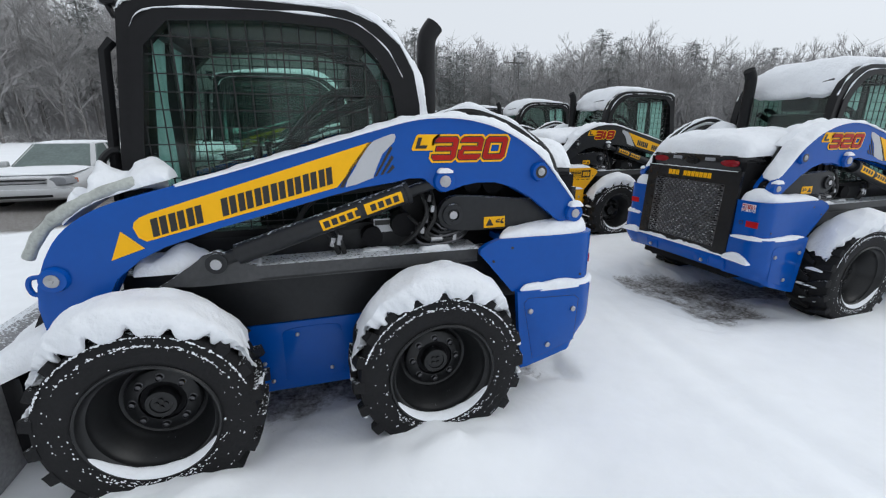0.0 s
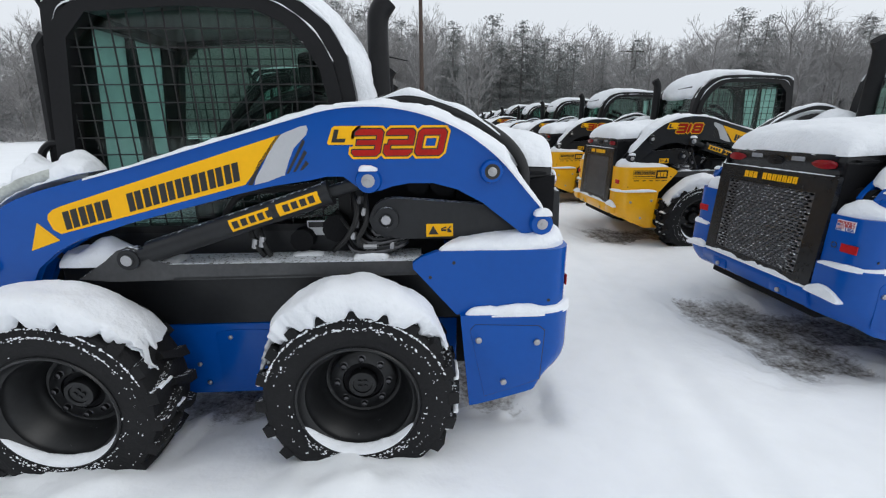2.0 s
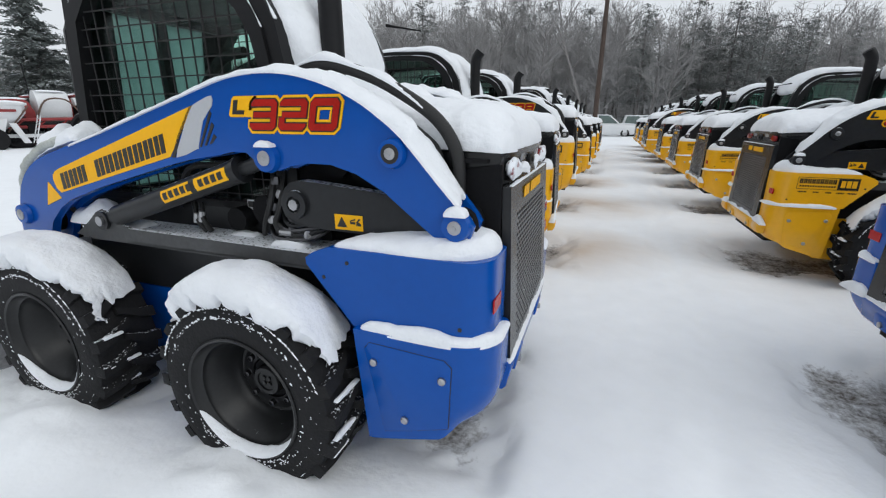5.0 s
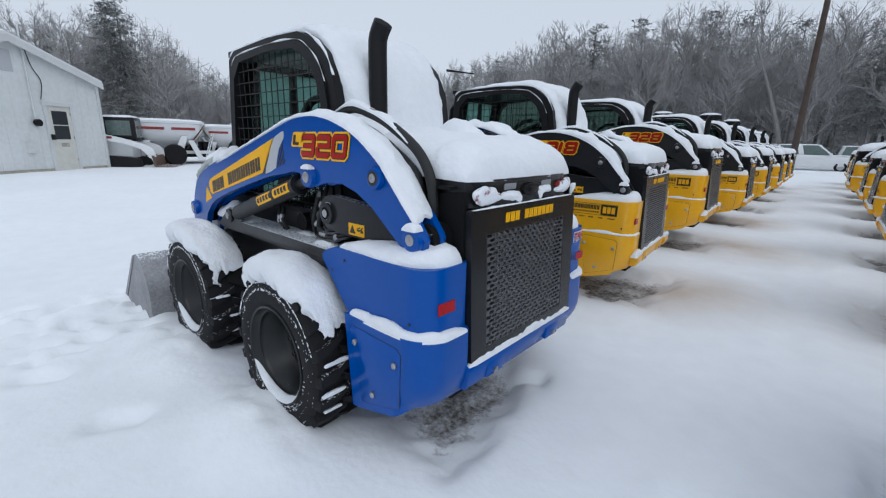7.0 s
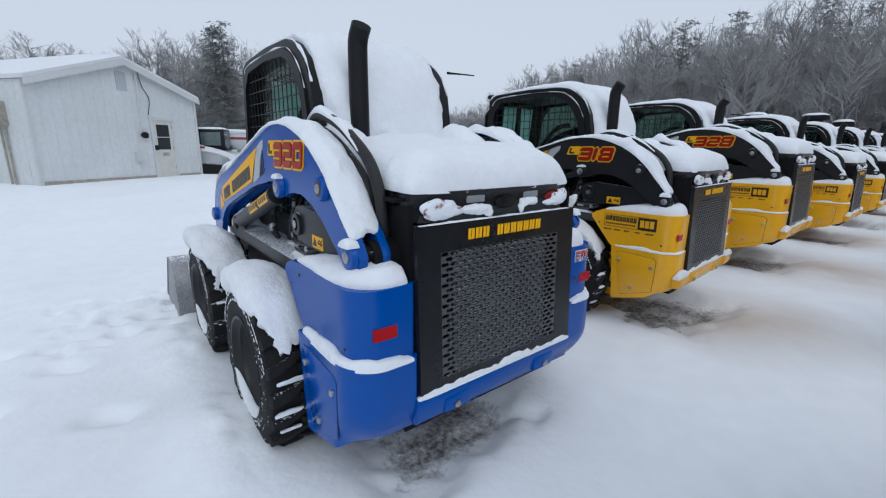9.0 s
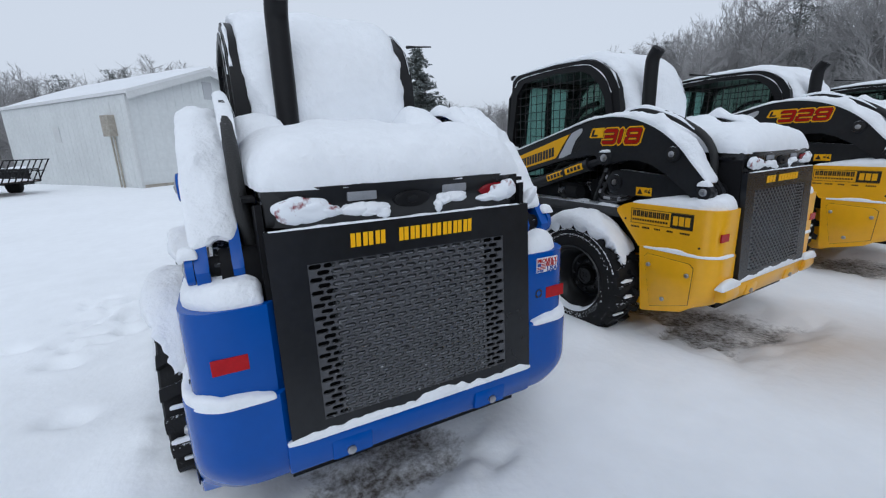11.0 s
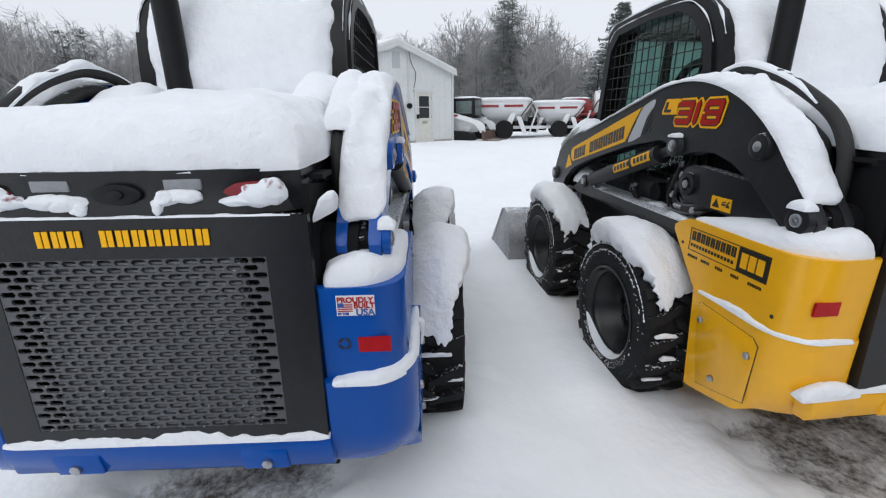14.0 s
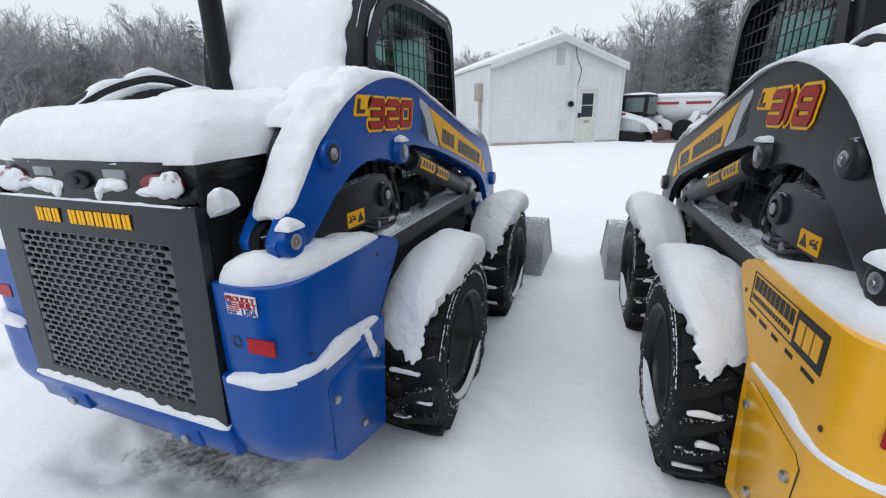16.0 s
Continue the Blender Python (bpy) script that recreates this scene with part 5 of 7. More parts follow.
        heap(bm, shelf_top, up, lambda u, v: 0.072 * (0.45 + 0.55 * min(1, u * 2.2)), 48, 14, 0.4, 8, seed + 7 + s, 4, 0.02)
        part("weight_snow", bm, SNOW, sc)
        # ledge between the weights, round the corner
        bm = bmesh.new()
        ledge = smooth_line([(0.43, 0.688, 0), (0.60, 0.69, 0), (0.76, 0.69, 0), (0.84, 0.66, 0), (0.885, 0.60, 0), (0.89, 0.53, 0), (0.89, 0.458, 0)], 6)
        def shelf(u, v, s=s, ledge=ledge):
            k = u * (len(ledge) - 1)
            i = min(int(k), len(ledge) - 2)
            p = ledge[i].lerp(ledge[i + 1], k - i)
            q = Vector((0.62, 0.5, 0))
            p = p + (q - p).normalized() * 0.045 * v - (q - p).normalized() * (0.012 if ledge_deep > 0.5 else -0.008)
            return Vector((p.x, s * p.y, 0.722))
        heap(bm, shelf, up, lambda u, v: ledge_deep * (0.030 + 0.028 * max(0, 1 - u * 2.5)), 50, 8, 0.5, 14, seed + 9 + s, 3, 0.05)
        part("ledge_snow", bm, SNOW, sc)
        for x, a, b, k in ((REAR_AXLE, -68, 60, 11), (FRONT_AXLE, -66, 62, 17)):
            bm = wheel_snow(seed + k + s, a, b)
            o = part("tyre_snow", bm, SNOW, sc)
            o.matrix_basis = pose(x, WHEEL_Y[s], HUB_Z, 0, 0, 0 if s < 0 else 180) @ GROW
            bm = bmesh.new()
            def bed(u, v, s=s):
                thin = max(0.02, 1 - (2 * u - 1) ** 2) ** 0.5
                r, a = 0.229 - 0.020 * v * thin, 2.3 * (u - 0.5)
                return (r * math.sin(a), -0.146 + (0.040 if s < 0 else 0.02) * v * thin, -r * math.cos(a))
            heap(bm, bed, up, lambda u, v, s=s: max(0.001, (0.012 if s < 0 else 0.005) * max(0, math.cos(2.9 * (u - 0.5))) * (0.8 + 0.8 * noise.noise(Vector((u * 11, seed + k, s))))), 44, 10, 0.6, 14, seed + k, 2.4, 0.0, 0.003, 0.5)
            o = part("rim_snow", bm, SNOW, sc)
            o.matrix_basis = pose(x, WHEEL_Y[s], HUB_Z, 0, 0, 0 if s < 0 else 180) @ GROW
            for name, bm in (("lug_snow", lug_snow(seed + k + s)), ("snow_speckle", snow_crumbs(seed + k + s))):
                o = part(name, bm, SNOW, sc)
                o["kind"] = "stuff"
                o.matrix_basis = pose(x, WHEEL_Y[s], HUB_Z, 0, 0, 0 if s < 0 else 180) @ GROW
        for x0, x1, ya, yb, z, hh in ((-1.22, -0.92, 0.57, 0.43, 0.93, 0.085), (-0.03, 0.12, 0.56, 0.49, 0.932, 0.028), (-0.30, -0.17, 0.49, 0.44, 0.932, 0.014), (-0.85, -0.74, 0.56, 0.47, 0.932, 0.02), (0.03, 0.10, 0.645, 0.60, 1.312, 0.02), (0.715, 0.785, 0.65, 0.60, 1.128, 0.022)):
            bm = bmesh.new()
            heap(bm, lambda u, v, s=s: (x0 + (x1 - x0) * u, s * (ya + (yb - ya) * v), z), up, hh, 14, 8, 0.6, 14, seed + x0 * 7 + s, 2.2, 0.03)
            part("snow_clump", bm, SNOW, sc)
        # snow along the hoses
        bm = bmesh.new()
        drop = -0.015 if s < 0 else -0.07
        run = smooth_line([(-0.02, 0.43 * s, 1.47), (0.08, 0.455 * s, 1.578 + drop), (0.218, 0.472 * s, 1.606 + drop), (0.363, 0.475 * s, 1.574 + drop), (0.49, 0.475 * s, 1.519 + drop), (0.60, 0.475 * s, 1.444 + drop)], 8)
        def hose_top(u, v, s=s, run=run):
            k = u * (len(run) - 1)
            i = min(int(k), len(run) - 2)
            wide = 0.05 if s < 0 else 0.085
            return run[i].lerp(run[i + 1], k - i) + Vector((0, (v - 0.5) * wide, 0))
        heap(bm, hose_top, up, lambda u, v, s=s: max(0.001, (0.026 if s < 0 else 0.075) * (1 - 0.6 * u) * (0.7 + 0.9 * noise.noise(Vector((u * 6, seed, s))))), 44, 8, 0.5, 10, seed + 23 + s, 2.4, 0.06)
        part("hose_snow", bm, SNOW, sc)
        # snow lines on the ridges of the cab's side
        for loop, y0, r in ((CAB_OUT[2:9], CAB_Y - 0.008, 0.009), ([((a[0] + b[0]) / 2, (a[1] + b[1]) / 2) for a, b in zip(CAB_OUT, CAB_IN)][2:9], CAB_Y + 0.006, 0.0055), (CAB_IN[3:8], CAB_Y + 0.006, 0.005)):
            bm = bmesh.new()
            pts = [Vector((x, s * y0, z + 0.003)) for x, z in outline(loop, 6)]
            tube(bm, pts, [r * max(0.12, 0.45 + 1.3 * noise.noise(Vector((q.x * 11, q.z * 11, seed + s)))) for q in pts], 7)
            part("frame_snow", bm, SNOW, sc)
        # mound beside the cab
        bm = bmesh.new()
        heap(bm, lambda u, v, s=s: (-0.01 + 0.34 * u, s * (0.475 - 0.24 * v), 1.43 - 0.02 * u), up, 0.13, 22, 16, 0.3, 8, seed + 21 + s, 2.2, 0.03)
        part("hose_snow", bm, SNOW, sc)
    # bumper ledge and clumps on the lamps
    bm = bmesh.new()
    heap(bm, lambda u, v: (0.880 + 0.032 * v, -0.45 + 0.9 * u, 0.556), up, lambda u, v: max(0.004, 0.018 + 0.028 * noise.noise(Vector((u * 6, seed, 3))) + 0.014 * noise.noise(Vector((u * 25, seed, 3)))), 70, 6, 0.6, 16, seed + 31, 3, 0.05)
    part("bumper_snow", bm, SNOW, sc)
    blobs = (((-0.352, 1.238, 0.056, 0.036), (-0.305, 1.234, 0.066, 0.032), (-0.255, 1.226, 0.04, 0.016)), ((-0.175, 1.226, 0.05, 0.02), (-0.125, 1.222, 0.05, 0.024), (-0.095, 1.208, 0.026, 0.02)),
             ((0.155, 1.236, 0.045, 0.018), (0.115, 1.232, 0.03, 0.02), (0.09, 1.212, 0.018, 0.022)), ((0.285, 1.222, 0.05, 0.013), (0.33, 1.236, 0.050, 0.030), (0.365, 1.245, 0.036, 0.034)))
    for clump in blobs if lamps else ():
        bm = bmesh.new()
        for y, z, w, h in clump:
            made = bmesh.ops.create_icosphere(bm, subdivisions=4, radius=1.0)["verts"]
            for v in made:
                d = v.co.copy()
                k = 1 + 0.26 * noise.noise(Vector((d.x, d.y, d.z)) * 1.4 + Vector((y * 40, seed, 0))) + 0.05 * noise.noise(d * 4 + Vector((y * 40, seed, 3)))
                v.co = Vector((0.859 + 0.019 * d.x * k, y + w * d.y * k, z + h * d.z * k))
        part("lamp_snow", bm, LAMPSNOW if clump in (blobs[0], blobs[3]) else SNOW, sc)
    bm = bmesh.new()
    heap(bm, lambda u, v: (0.862 + 0.016 * v, -0.425 + 0.85 * u, 1.189), up, lambda u, v: 0.004 + 0.006 * noise.noise(Vector((u * 14, seed, 8))), 70, 5, 0.5, 20, seed + 33, 3, 0.05, 0.002, 0.2)
    part("seam_snow", bm, SNOW, sc)
    if not lamps:
        rng = random.Random(seed)
        bm = bmesh.new()
        for k in range(380):
            z = 0.61 + 0.47 * rng.random() ** 1.2
            y = rng.uniform(-0.33, 0.33)
            z = 0.60 + 0.0194 * round((z - 0.60) / 0.0194) + rng.uniform(-0.004, 0.003)
            c = Vector((0.9015 - 0.028 * (z - 0.55) / 0.64, y, z))
            w, h = rng.uniform(0.002, 0.011), rng.uniform(0.001, 0.003)
            q = [bm.verts.new(c + Vector(d)) for d in ((0, -w, 0), (0, 0, -h), (0, w, 0), (0, 0, h), (0.003, 0, 0))]
            for i in range(4):
                bm.faces.new((q[i], q[(i + 1) % 4], q[4]))
        part("grille_snow", bm, SNOW, sc)["kind"] = "stuff"
    if ledge_deep == 1.0:
        # a streak that slid off the ledge of one weight, and snow caught beside the hood's edge
        bm = bmesh.new()
        heap(bm, lambda u, v: (0.475 + 0.035 * v + 0.05 * u, 0.6985, 0.60 + 0.135 * u), lambda u, v: (0, 1, 0), lambda u, v: 0.016 * (0.5 + u), 22, 10, 0.5, 18, seed + 61, 2.2, 0.08)
        part("slid_snow", bm, SNOW, sc)
        bm = bmesh.new()
        heap(bm, lambda u, v: (0.79 + 0.055 * v, 0.448 + 0.06 * u, 1.175 + 0.03 * u), lambda u, v: (0.5, 0.3, 1), 0.055, 22, 22, 0.5, 16, seed + 62, 2.2, 0.03, 0.02, 1.2)
        part("tower_snow", bm, SNOW, sc)
    else:
        for s in (-1, 1):
            bm = bmesh.new()
            heap(bm, lambda u, v, s=s: (0.868 + 0.055 * v, s * (0.43 + 0.21 * u), 0.552 - 0.01 * u), lambda u, v: (0.15, 0, 1), 0.045, 26, 8, 0.5, 12, seed + 63 + s, 2.4, 0.05)
            part("bumper_snow", bm, SNOW, sc)
    # coupler and bucket
    for s in (-1, 1):
        bm = bmesh.new()
        heap(bm, lambda u, v, s=s: (-1.80 + 0.42 * u, s * (0.60 - 0.32 * v), 0.54 + 0.18 * u), up, 0.12, 24, 18, 0.5, 7, seed + 44 + s, 2.6, 0.05, 0.03, 1.5)
        part("coupler_snow", bm, SNOW, sc)
    bm = bmesh.new()
    heap(bm, lambda u, v: (-2.5 + 0.66 * u, -0.87 + 1.81 * v, 0.07 + 0.1 * u), up, 0.16, 20, 36, 0.3, 4, seed + 40, 5, 0.02)
    part("bucket_snow", bm, SNOW, sc)
    return sc


# ---- the yard ----
LEFT_ROW = [(0.0, 0.0, 0.0), (-0.148, 2.476, 3.5), (-0.28, 5.15, 2.0), (0.0, 7.8, 1.0), (0.05, 10.4, 1.0), (0.1, 13.0, 0.0), (0.1, 15.6, 0.0), (0.1, 18.2, 0.0)]
RIGHT_ROW = [(3.365, 0.369, 181.3), (3.37, 3.10, 180.5), (3.4, 5.8, 180.0), (3.4, 8.5, 180.0), (3.4, 11.2, 180.0), (3.4, 13.9, 180.0), (3.4, 16.6, 180.0), (3.4, 19.3, 180.0), (3.4, 22.0, 180.0)]
SPOTS = [pose(x, y, 0, 0, 0, a) for x, y, a in LEFT_ROW + RIGHT_ROW]
INVERSE = [m.inverted() for m in SPOTS]


def bare(x, y):
    """How far the ground is clear of snow: 1 under a loader, 0 away from it."""
    best = 0.0
    for k, (m, inv) in enumerate(zip(SPOTS, INVERSE)):
        if abs(m.translation.x - x) > 2.4 or abs(m.translation.y - y) > 1.6:
            continue
        p = inv @ Vector((x, y, 0))
        wob = 0.14 * noise.noise(Vector((x * 2.3, y * 2.3, 0.5))) + 0.09 * noise.noise(Vector((x * 8, y * 8, 2.5))) + 0.05 * noise.noise(Vector((x * 19, y * 19, 2.5)))
        dx = max(-1.0 - p.x, p.x - (0.80 if k == 0 else 1.10 if k == 8 else 1.0)) + wob
        dy = abs(p.y) - (0.50 if -0.85 < p.x < -0.3 else 0.34 if p.x < 0.42 else 0.40 if k == 0 else 0.62 if k == 8 else 0.46) + wob
        d = max(dx, dy)
        best = max(best, min(1.0, max(0.0, 0.5 - d / 0.42)))
    return best * best * (3 - 2 * best)


def dip(x, y, cx, cy, r):
    d = ((x - cx) ** 2 + (y - cy) ** 2) / (r * r)
    return math.exp(-d) if d < 9 else 0.0


step = random.Random(4)
PRINTS = [(step.uniform(-2.7, -1.5), step.uniform(-1.75, -0.85), step.uniform(0.045, 0.085)) for _ in range(46)]
PRINTS += [(x + k * 0.07, y + k * 0.10, 0.075) for x, y in ((-0.54, -1.42), (-1.30, -1.62), (-0.95, -1.95), (0.45, -1.75), (-1.75, -2.0)) for k in (0, 1)]


def ease(v):
    t = min(1.0, max(0.0, v))
    return t * t * (3 - 2 * t)


def rise(x, y=0.0):
    """The yard climbs a little towards the shed and sinks towards the parked sedan."""
    return 0.27 * ease((-x - 4.0) / 11.0) - 0.26 * ease((y - 3.5) / 4.5) * ease((-x - 2.5) / 2.5) * ease((x + 13) / 4) * ease((24 - y) / 8)


def snow_height(x, y):
    h = 0.096 + rise(x, y) + 0.022 * noise.noise(Vector((x * 0.5, y * 0.5, 0))) + 0.008 * noise.noise(Vector((x * 1.9, y * 1.9, 4)))
    if -4 < x < 3 and -4 < y < 0:
        h -= sum(0.072 * dip(x, y, *q) - 0.024 * dip(x, y, q[0] + 0.05, q[1] + 0.03, q[2] * 1.7) for q in PRINTS)
    for k, (m, inv) in enumerate(zip(SPOTS, INVERSE)):
        if abs(m.translation.x - x) < 2.6 and abs(m.translation.y - y) < 1.8:
            p = inv @ Vector((x, y, 0))
            t = min(1, max(0, (p.x + 1.75) / 0.4)) * min(1, max(0, (0.62 - p.x) / 0.35))
            t *= 1 + 0.35 * noise.noise(Vector((x * 2.1, y * 2.1, 9)))
            if p.y < 0:
                t *= 0.25 + 0.75 * max(math.exp(-(p.x / 0.42) ** 2), math.exp(-((p.x + 1.16) / 0.42) ** 2))
            h += t * (0.085 if p.y < 0 else 0.05) * math.exp(-((abs(p.y) - 0.99) / 0.20) ** 2)
    # lumps heaped against the wheels of the nearest loader
    for wx in (REAR_AXLE, FRONT_AXLE):
        for wy in (-0.86, 0.90):
            d = ((x - wx) / 0.34) ** 2 + ((y - wy) / 0.16) ** 2
            if d < 6:
                h += math.exp(-d) * (0.035 + 0.05 * noise.noise(Vector((x * 7, y * 7, 5))) + 0.03 * noise.noise(Vector((x * 16, y * 16, 6))))
    # a shallow wheel rut that curves past the tails of the right-hand row
    rut = abs(x - (1.75 + 0.10 * math.sin(y * 1.3) + 0.05 * y)) / 0.09
    if rut < 3 and -2.5 < y < 9:
        h -= 0.022 * math.exp(-rut * rut) * (0.6 + 0.8 * noise.noise(Vector((x, y * 1.4, 3)))) - 0.010 * math.exp(-(rut - 1.8) ** 2)
    h = max(h, 0.060 + rise(x, y))
    b = bare(x, y)
    return h * (1 - b) + b * max(0.002, 0.008 + 0.016 * noise.noise(Vector((x * 6, y * 6, 1))) + 0.012 * noise.noise(Vector((x * 15, y * 15, 1))))


def axis_steps(lo, hi, step, far):
    out, d = [], step
    v = lo
    while v < hi:
        out.append(v)
        v += step
    while v < far:
        out.append(v)
        d *= 1.22
        v += d
    left, v, d = [], lo, step
    while v > -far:
        d *= 1.22
        v -= d
        left.append(v)
    return left[::-1] + out


xs, ys = axis_steps(-3.0, 4.2, 0.032, 420), axis_steps(-3.0, 6.5, 0.034, 420)
verts = [(x, y, snow_height(x, y)) for y in ys for x in xs]
faces = [(j * len(xs) + i, j * len(xs) + i + 1, (j + 1) * len(xs) + i + 1, (j + 1) * len(xs) + i) for j in range(len(ys) - 1) for i in range(len(xs) - 1)]
me = bpy.data.meshes.new("ground")
me.from_pydata(verts, [], faces)
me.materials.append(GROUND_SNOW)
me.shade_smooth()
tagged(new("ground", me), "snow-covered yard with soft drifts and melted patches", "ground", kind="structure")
bm = bmesh.new()
box(bm, -2.4, 7.0, -3.0, 26.0, -0.3, 0.0)
solid("yard_surface", bm, ASPHALT, "wet dark gravel bared under the loaders", "ground", kind="structure")

# loaders
blue = loader(BLUE, BLUE, "320", "blue skid steer loader with blue lift arms, parked in snow")
gold = loader(YELLOW, DARK, "318", "yellow skid steer loader with black lift arms, parked in snow", True)
large = loader(YELLOW, DARK, "328", "larger yellow skid steer loader with black lift arms, parked in snow", True)
FINE[0] = 1.45
cover = snow_cover(0)
FINE[0] = 1.0
thin_cover = snow_cover(50, 0.4, (0.05, 0.05))
FINE[0] = 0.8
row_cover = snow_cover(80, 0.6, (0.05, 0.05), False, 0.74)
FINE[0] = 1.0
yellow_spots = [SPOTS[1]] + SPOTS[3:8] + SPOTS[9:13] + SPOTS[14:]
copy_thing(blue, SPOTS[8])
gold.matrix_basis = yellow_spots[0]
for m in yellow_spots[1:]:
    copy_thing(gold, m)
BIG = Matrix.Diagonal((1.16, 1.08, 1.10, 1.0))
LOW_CAB = Matrix.Translation((0, 0, 1.0)) @ Matrix.Diagonal((1.0, 1.0, 0.88, 1.0)) @ Matrix.Translation((0, 0, -1.0))
for o in large.children:
    if o.name.split(".")[0] in ("cab_frame", "seat", "exhaust_pipe", "cab_lamp", "lamp_glass", "door_edge", "aerial", "grab_handle"):
        o.matrix_basis = LOW_CAB @ o.matrix_basis
large.matrix_basis = SPOTS[2] @ BIG
copy_thing(large, SPOTS[13])
for i, m in enumerate(SPOTS):
    if i:
        if i == 1:
            thin_cover.matrix_basis = m
            continue
        if i == 8:
            row_cover.matrix_basis = m
            continue
        snow = copy_thing(row_cover if i > 8 else thin_cover, m)
        if i in (2, 13):
            snow.matrix_basis = m @ BIG
            for o in snow.children:
                if o.name.split(".")[0] in ("roof_snow", "frame_snow"):
                    o.matrix_basis = LOW_CAB @ o.matrix_basis


# ---- woods ----
def limb(vs, fs, p, d, length, r, depth, rng, spread, sides):
    """A tapered limb that forks; the lists gather its tube and its children's."""
    steps = 3 if depth > 1 else 2
    base = None
    pts = [(p.copy(), r)]
    for k in range(steps):
        d = (d + Vector((rng.uniform(-1, 1), rng.uniform(-1, 1), rng.uniform(-0.5, 0.9))) * 0.16).normalized()
        p = p + d * (length / steps)
        pts.append((p.copy(), r * (1 - 0.55 * (k + 1) / steps)))
    side = d.orthogonal().normalized()
    other = d.cross(side)
    for q, rr in pts:
        ring = len(vs)
        for k in range(sides):
            a = 2 * math.pi * k / sides
            vs.append(q + rr * (math.cos(a) * side + math.sin(a) * other))
        if base is not None:
            for k in range(sides):
                fs.append((base + k, base + (k + 1) % sides, ring + (k + 1) % sides, ring + k))
        base = ring
    if depth == 0:
        return
    n = rng.choice((3, 4, 5)) if depth > 1 else 4
    for k in range(n):
        t = rng.uniform(0.35, 1.0)
        i = min(int(t * steps), steps - 1)
        q = pts[i][0].lerp(pts[i + 1][0], t * steps - i)
        a = rng.uniform(0, 2 * math.pi)
        turn = (side * math.cos(a) + other * math.sin(a)) * spread
        limb(vs, fs, q, (d + turn + Vector((0, 0, 0.15))).normalized(), length * rng.uniform(0.5, 0.72), max(0.012, r * 0.42), depth - 1, rng, spread, 3)


def bare_tree_meshes(seed, tall):
    rng = random.Random(seed)
    trunk_v, trunk_f, vs, fs = [], [], [], []
    p = Vector((0, 0, -0.1))
    d = Vector((rng.uniform(-0.05, 0.05), rng.uniform(-0.05, 0.05), 1)).normalized()
    pts = []
    for k in range(9):
        pts.append((p.copy(), tall * 0.0085 * (1.25 - k / 9)))
        p = p + d * tall * 0.78 / 8
        d = (d + Vector((rng.uniform(-1, 1), rng.uniform(-1, 1), 0.4)) * 0.07).normalized()
    bm = bmesh.new()
    tube(bm, [q for q, r in pts], [r for q, r in pts], 7)
    for k in range(36):
        t = rng.uniform(0.15, 1.0) ** 0.8
        i = min(int(t * 8), 7)
        q = pts[i][0].lerp(pts[i + 1][0], t * 8 - i)
        a = rng.uniform(0, 2 * math.pi)
        limb(vs, fs, q, Vector((math.cos(a), math.sin(a), rng.uniform(0.4, 1.3))).normalized(), tall * rng.uniform(0.12, 0.26) * (1.25 - 0.6 * t), tall * 0.0042, 3 if k % 2 else 2, rng, 0.65, 4)
    crown = bpy.data.meshes.new("crown")
    crown.from_pydata(vs, [], fs)
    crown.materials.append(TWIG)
    return finish("trunk", bm, BARK), crown


def pine_meshes(seed, tall):
    rng = random.Random(seed)
    bm = bmesh.new()
    tube(bm, [(0, 0, -0.1), (0.05, 0, tall * 0.5), (0, 0.05, tall * 0.98)], [tall * 0.016, tall * 0.01, 0.02], 7)
    trunk = finish("trunk", bm, BARK)
    vs, fs = [], []
    z = tall * rng.uniform(0.22, 0.34)
    while z < tall * 0.99:
        k = (tall - z) / tall
        reach = tall * (0.05 + 0.30 * k ** 0.8) * rng.uniform(0.7, 1.1)
        for b in range(rng.choice((4, 5, 6))):
            a = rng.uniform(0, 2 * math.pi)
            r = reach * rng.uniform(0.6, 1.15)
            droop = rng.uniform(-0.1, 0.25)
            n = max(3, int(r * 3.0))
            for i in range(n):
                t = (i + 1) / n
                c = Vector((math.cos(a) * r * t, math.sin(a) * r * t, z + droop * r * t - 0.12 * r * t * t))
                for q in range(7):
                    off = Vector((rng.gauss(0, 0.20), rng.gauss(0, 0.20), rng.gauss(0, 0.09))) * (0.7 + 0.03 * tall)
                    u = Vector((rng.gauss(0, 1), rng.gauss(0, 1), rng.gauss(0, 0.35))).normalized() * rng.uniform(0.12, 0.3)
                    w = u.cross(Vector((rng.gauss(0, 0.4), rng.gauss(0, 0.4), 1))).normalized() * rng.uniform(0.03, 0.07)
                    s = len(vs)
                    vs += [c + off - u, c + off + w, c + off + u, c + off - w]
                    fs.append((s, s + 1, s + 2, s + 3))
        z += tall * 0.033
    crown = bpy.data.meshes.new("crown")
    crown.from_pydata(vs, [], fs)
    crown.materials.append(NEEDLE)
    return trunk, crown


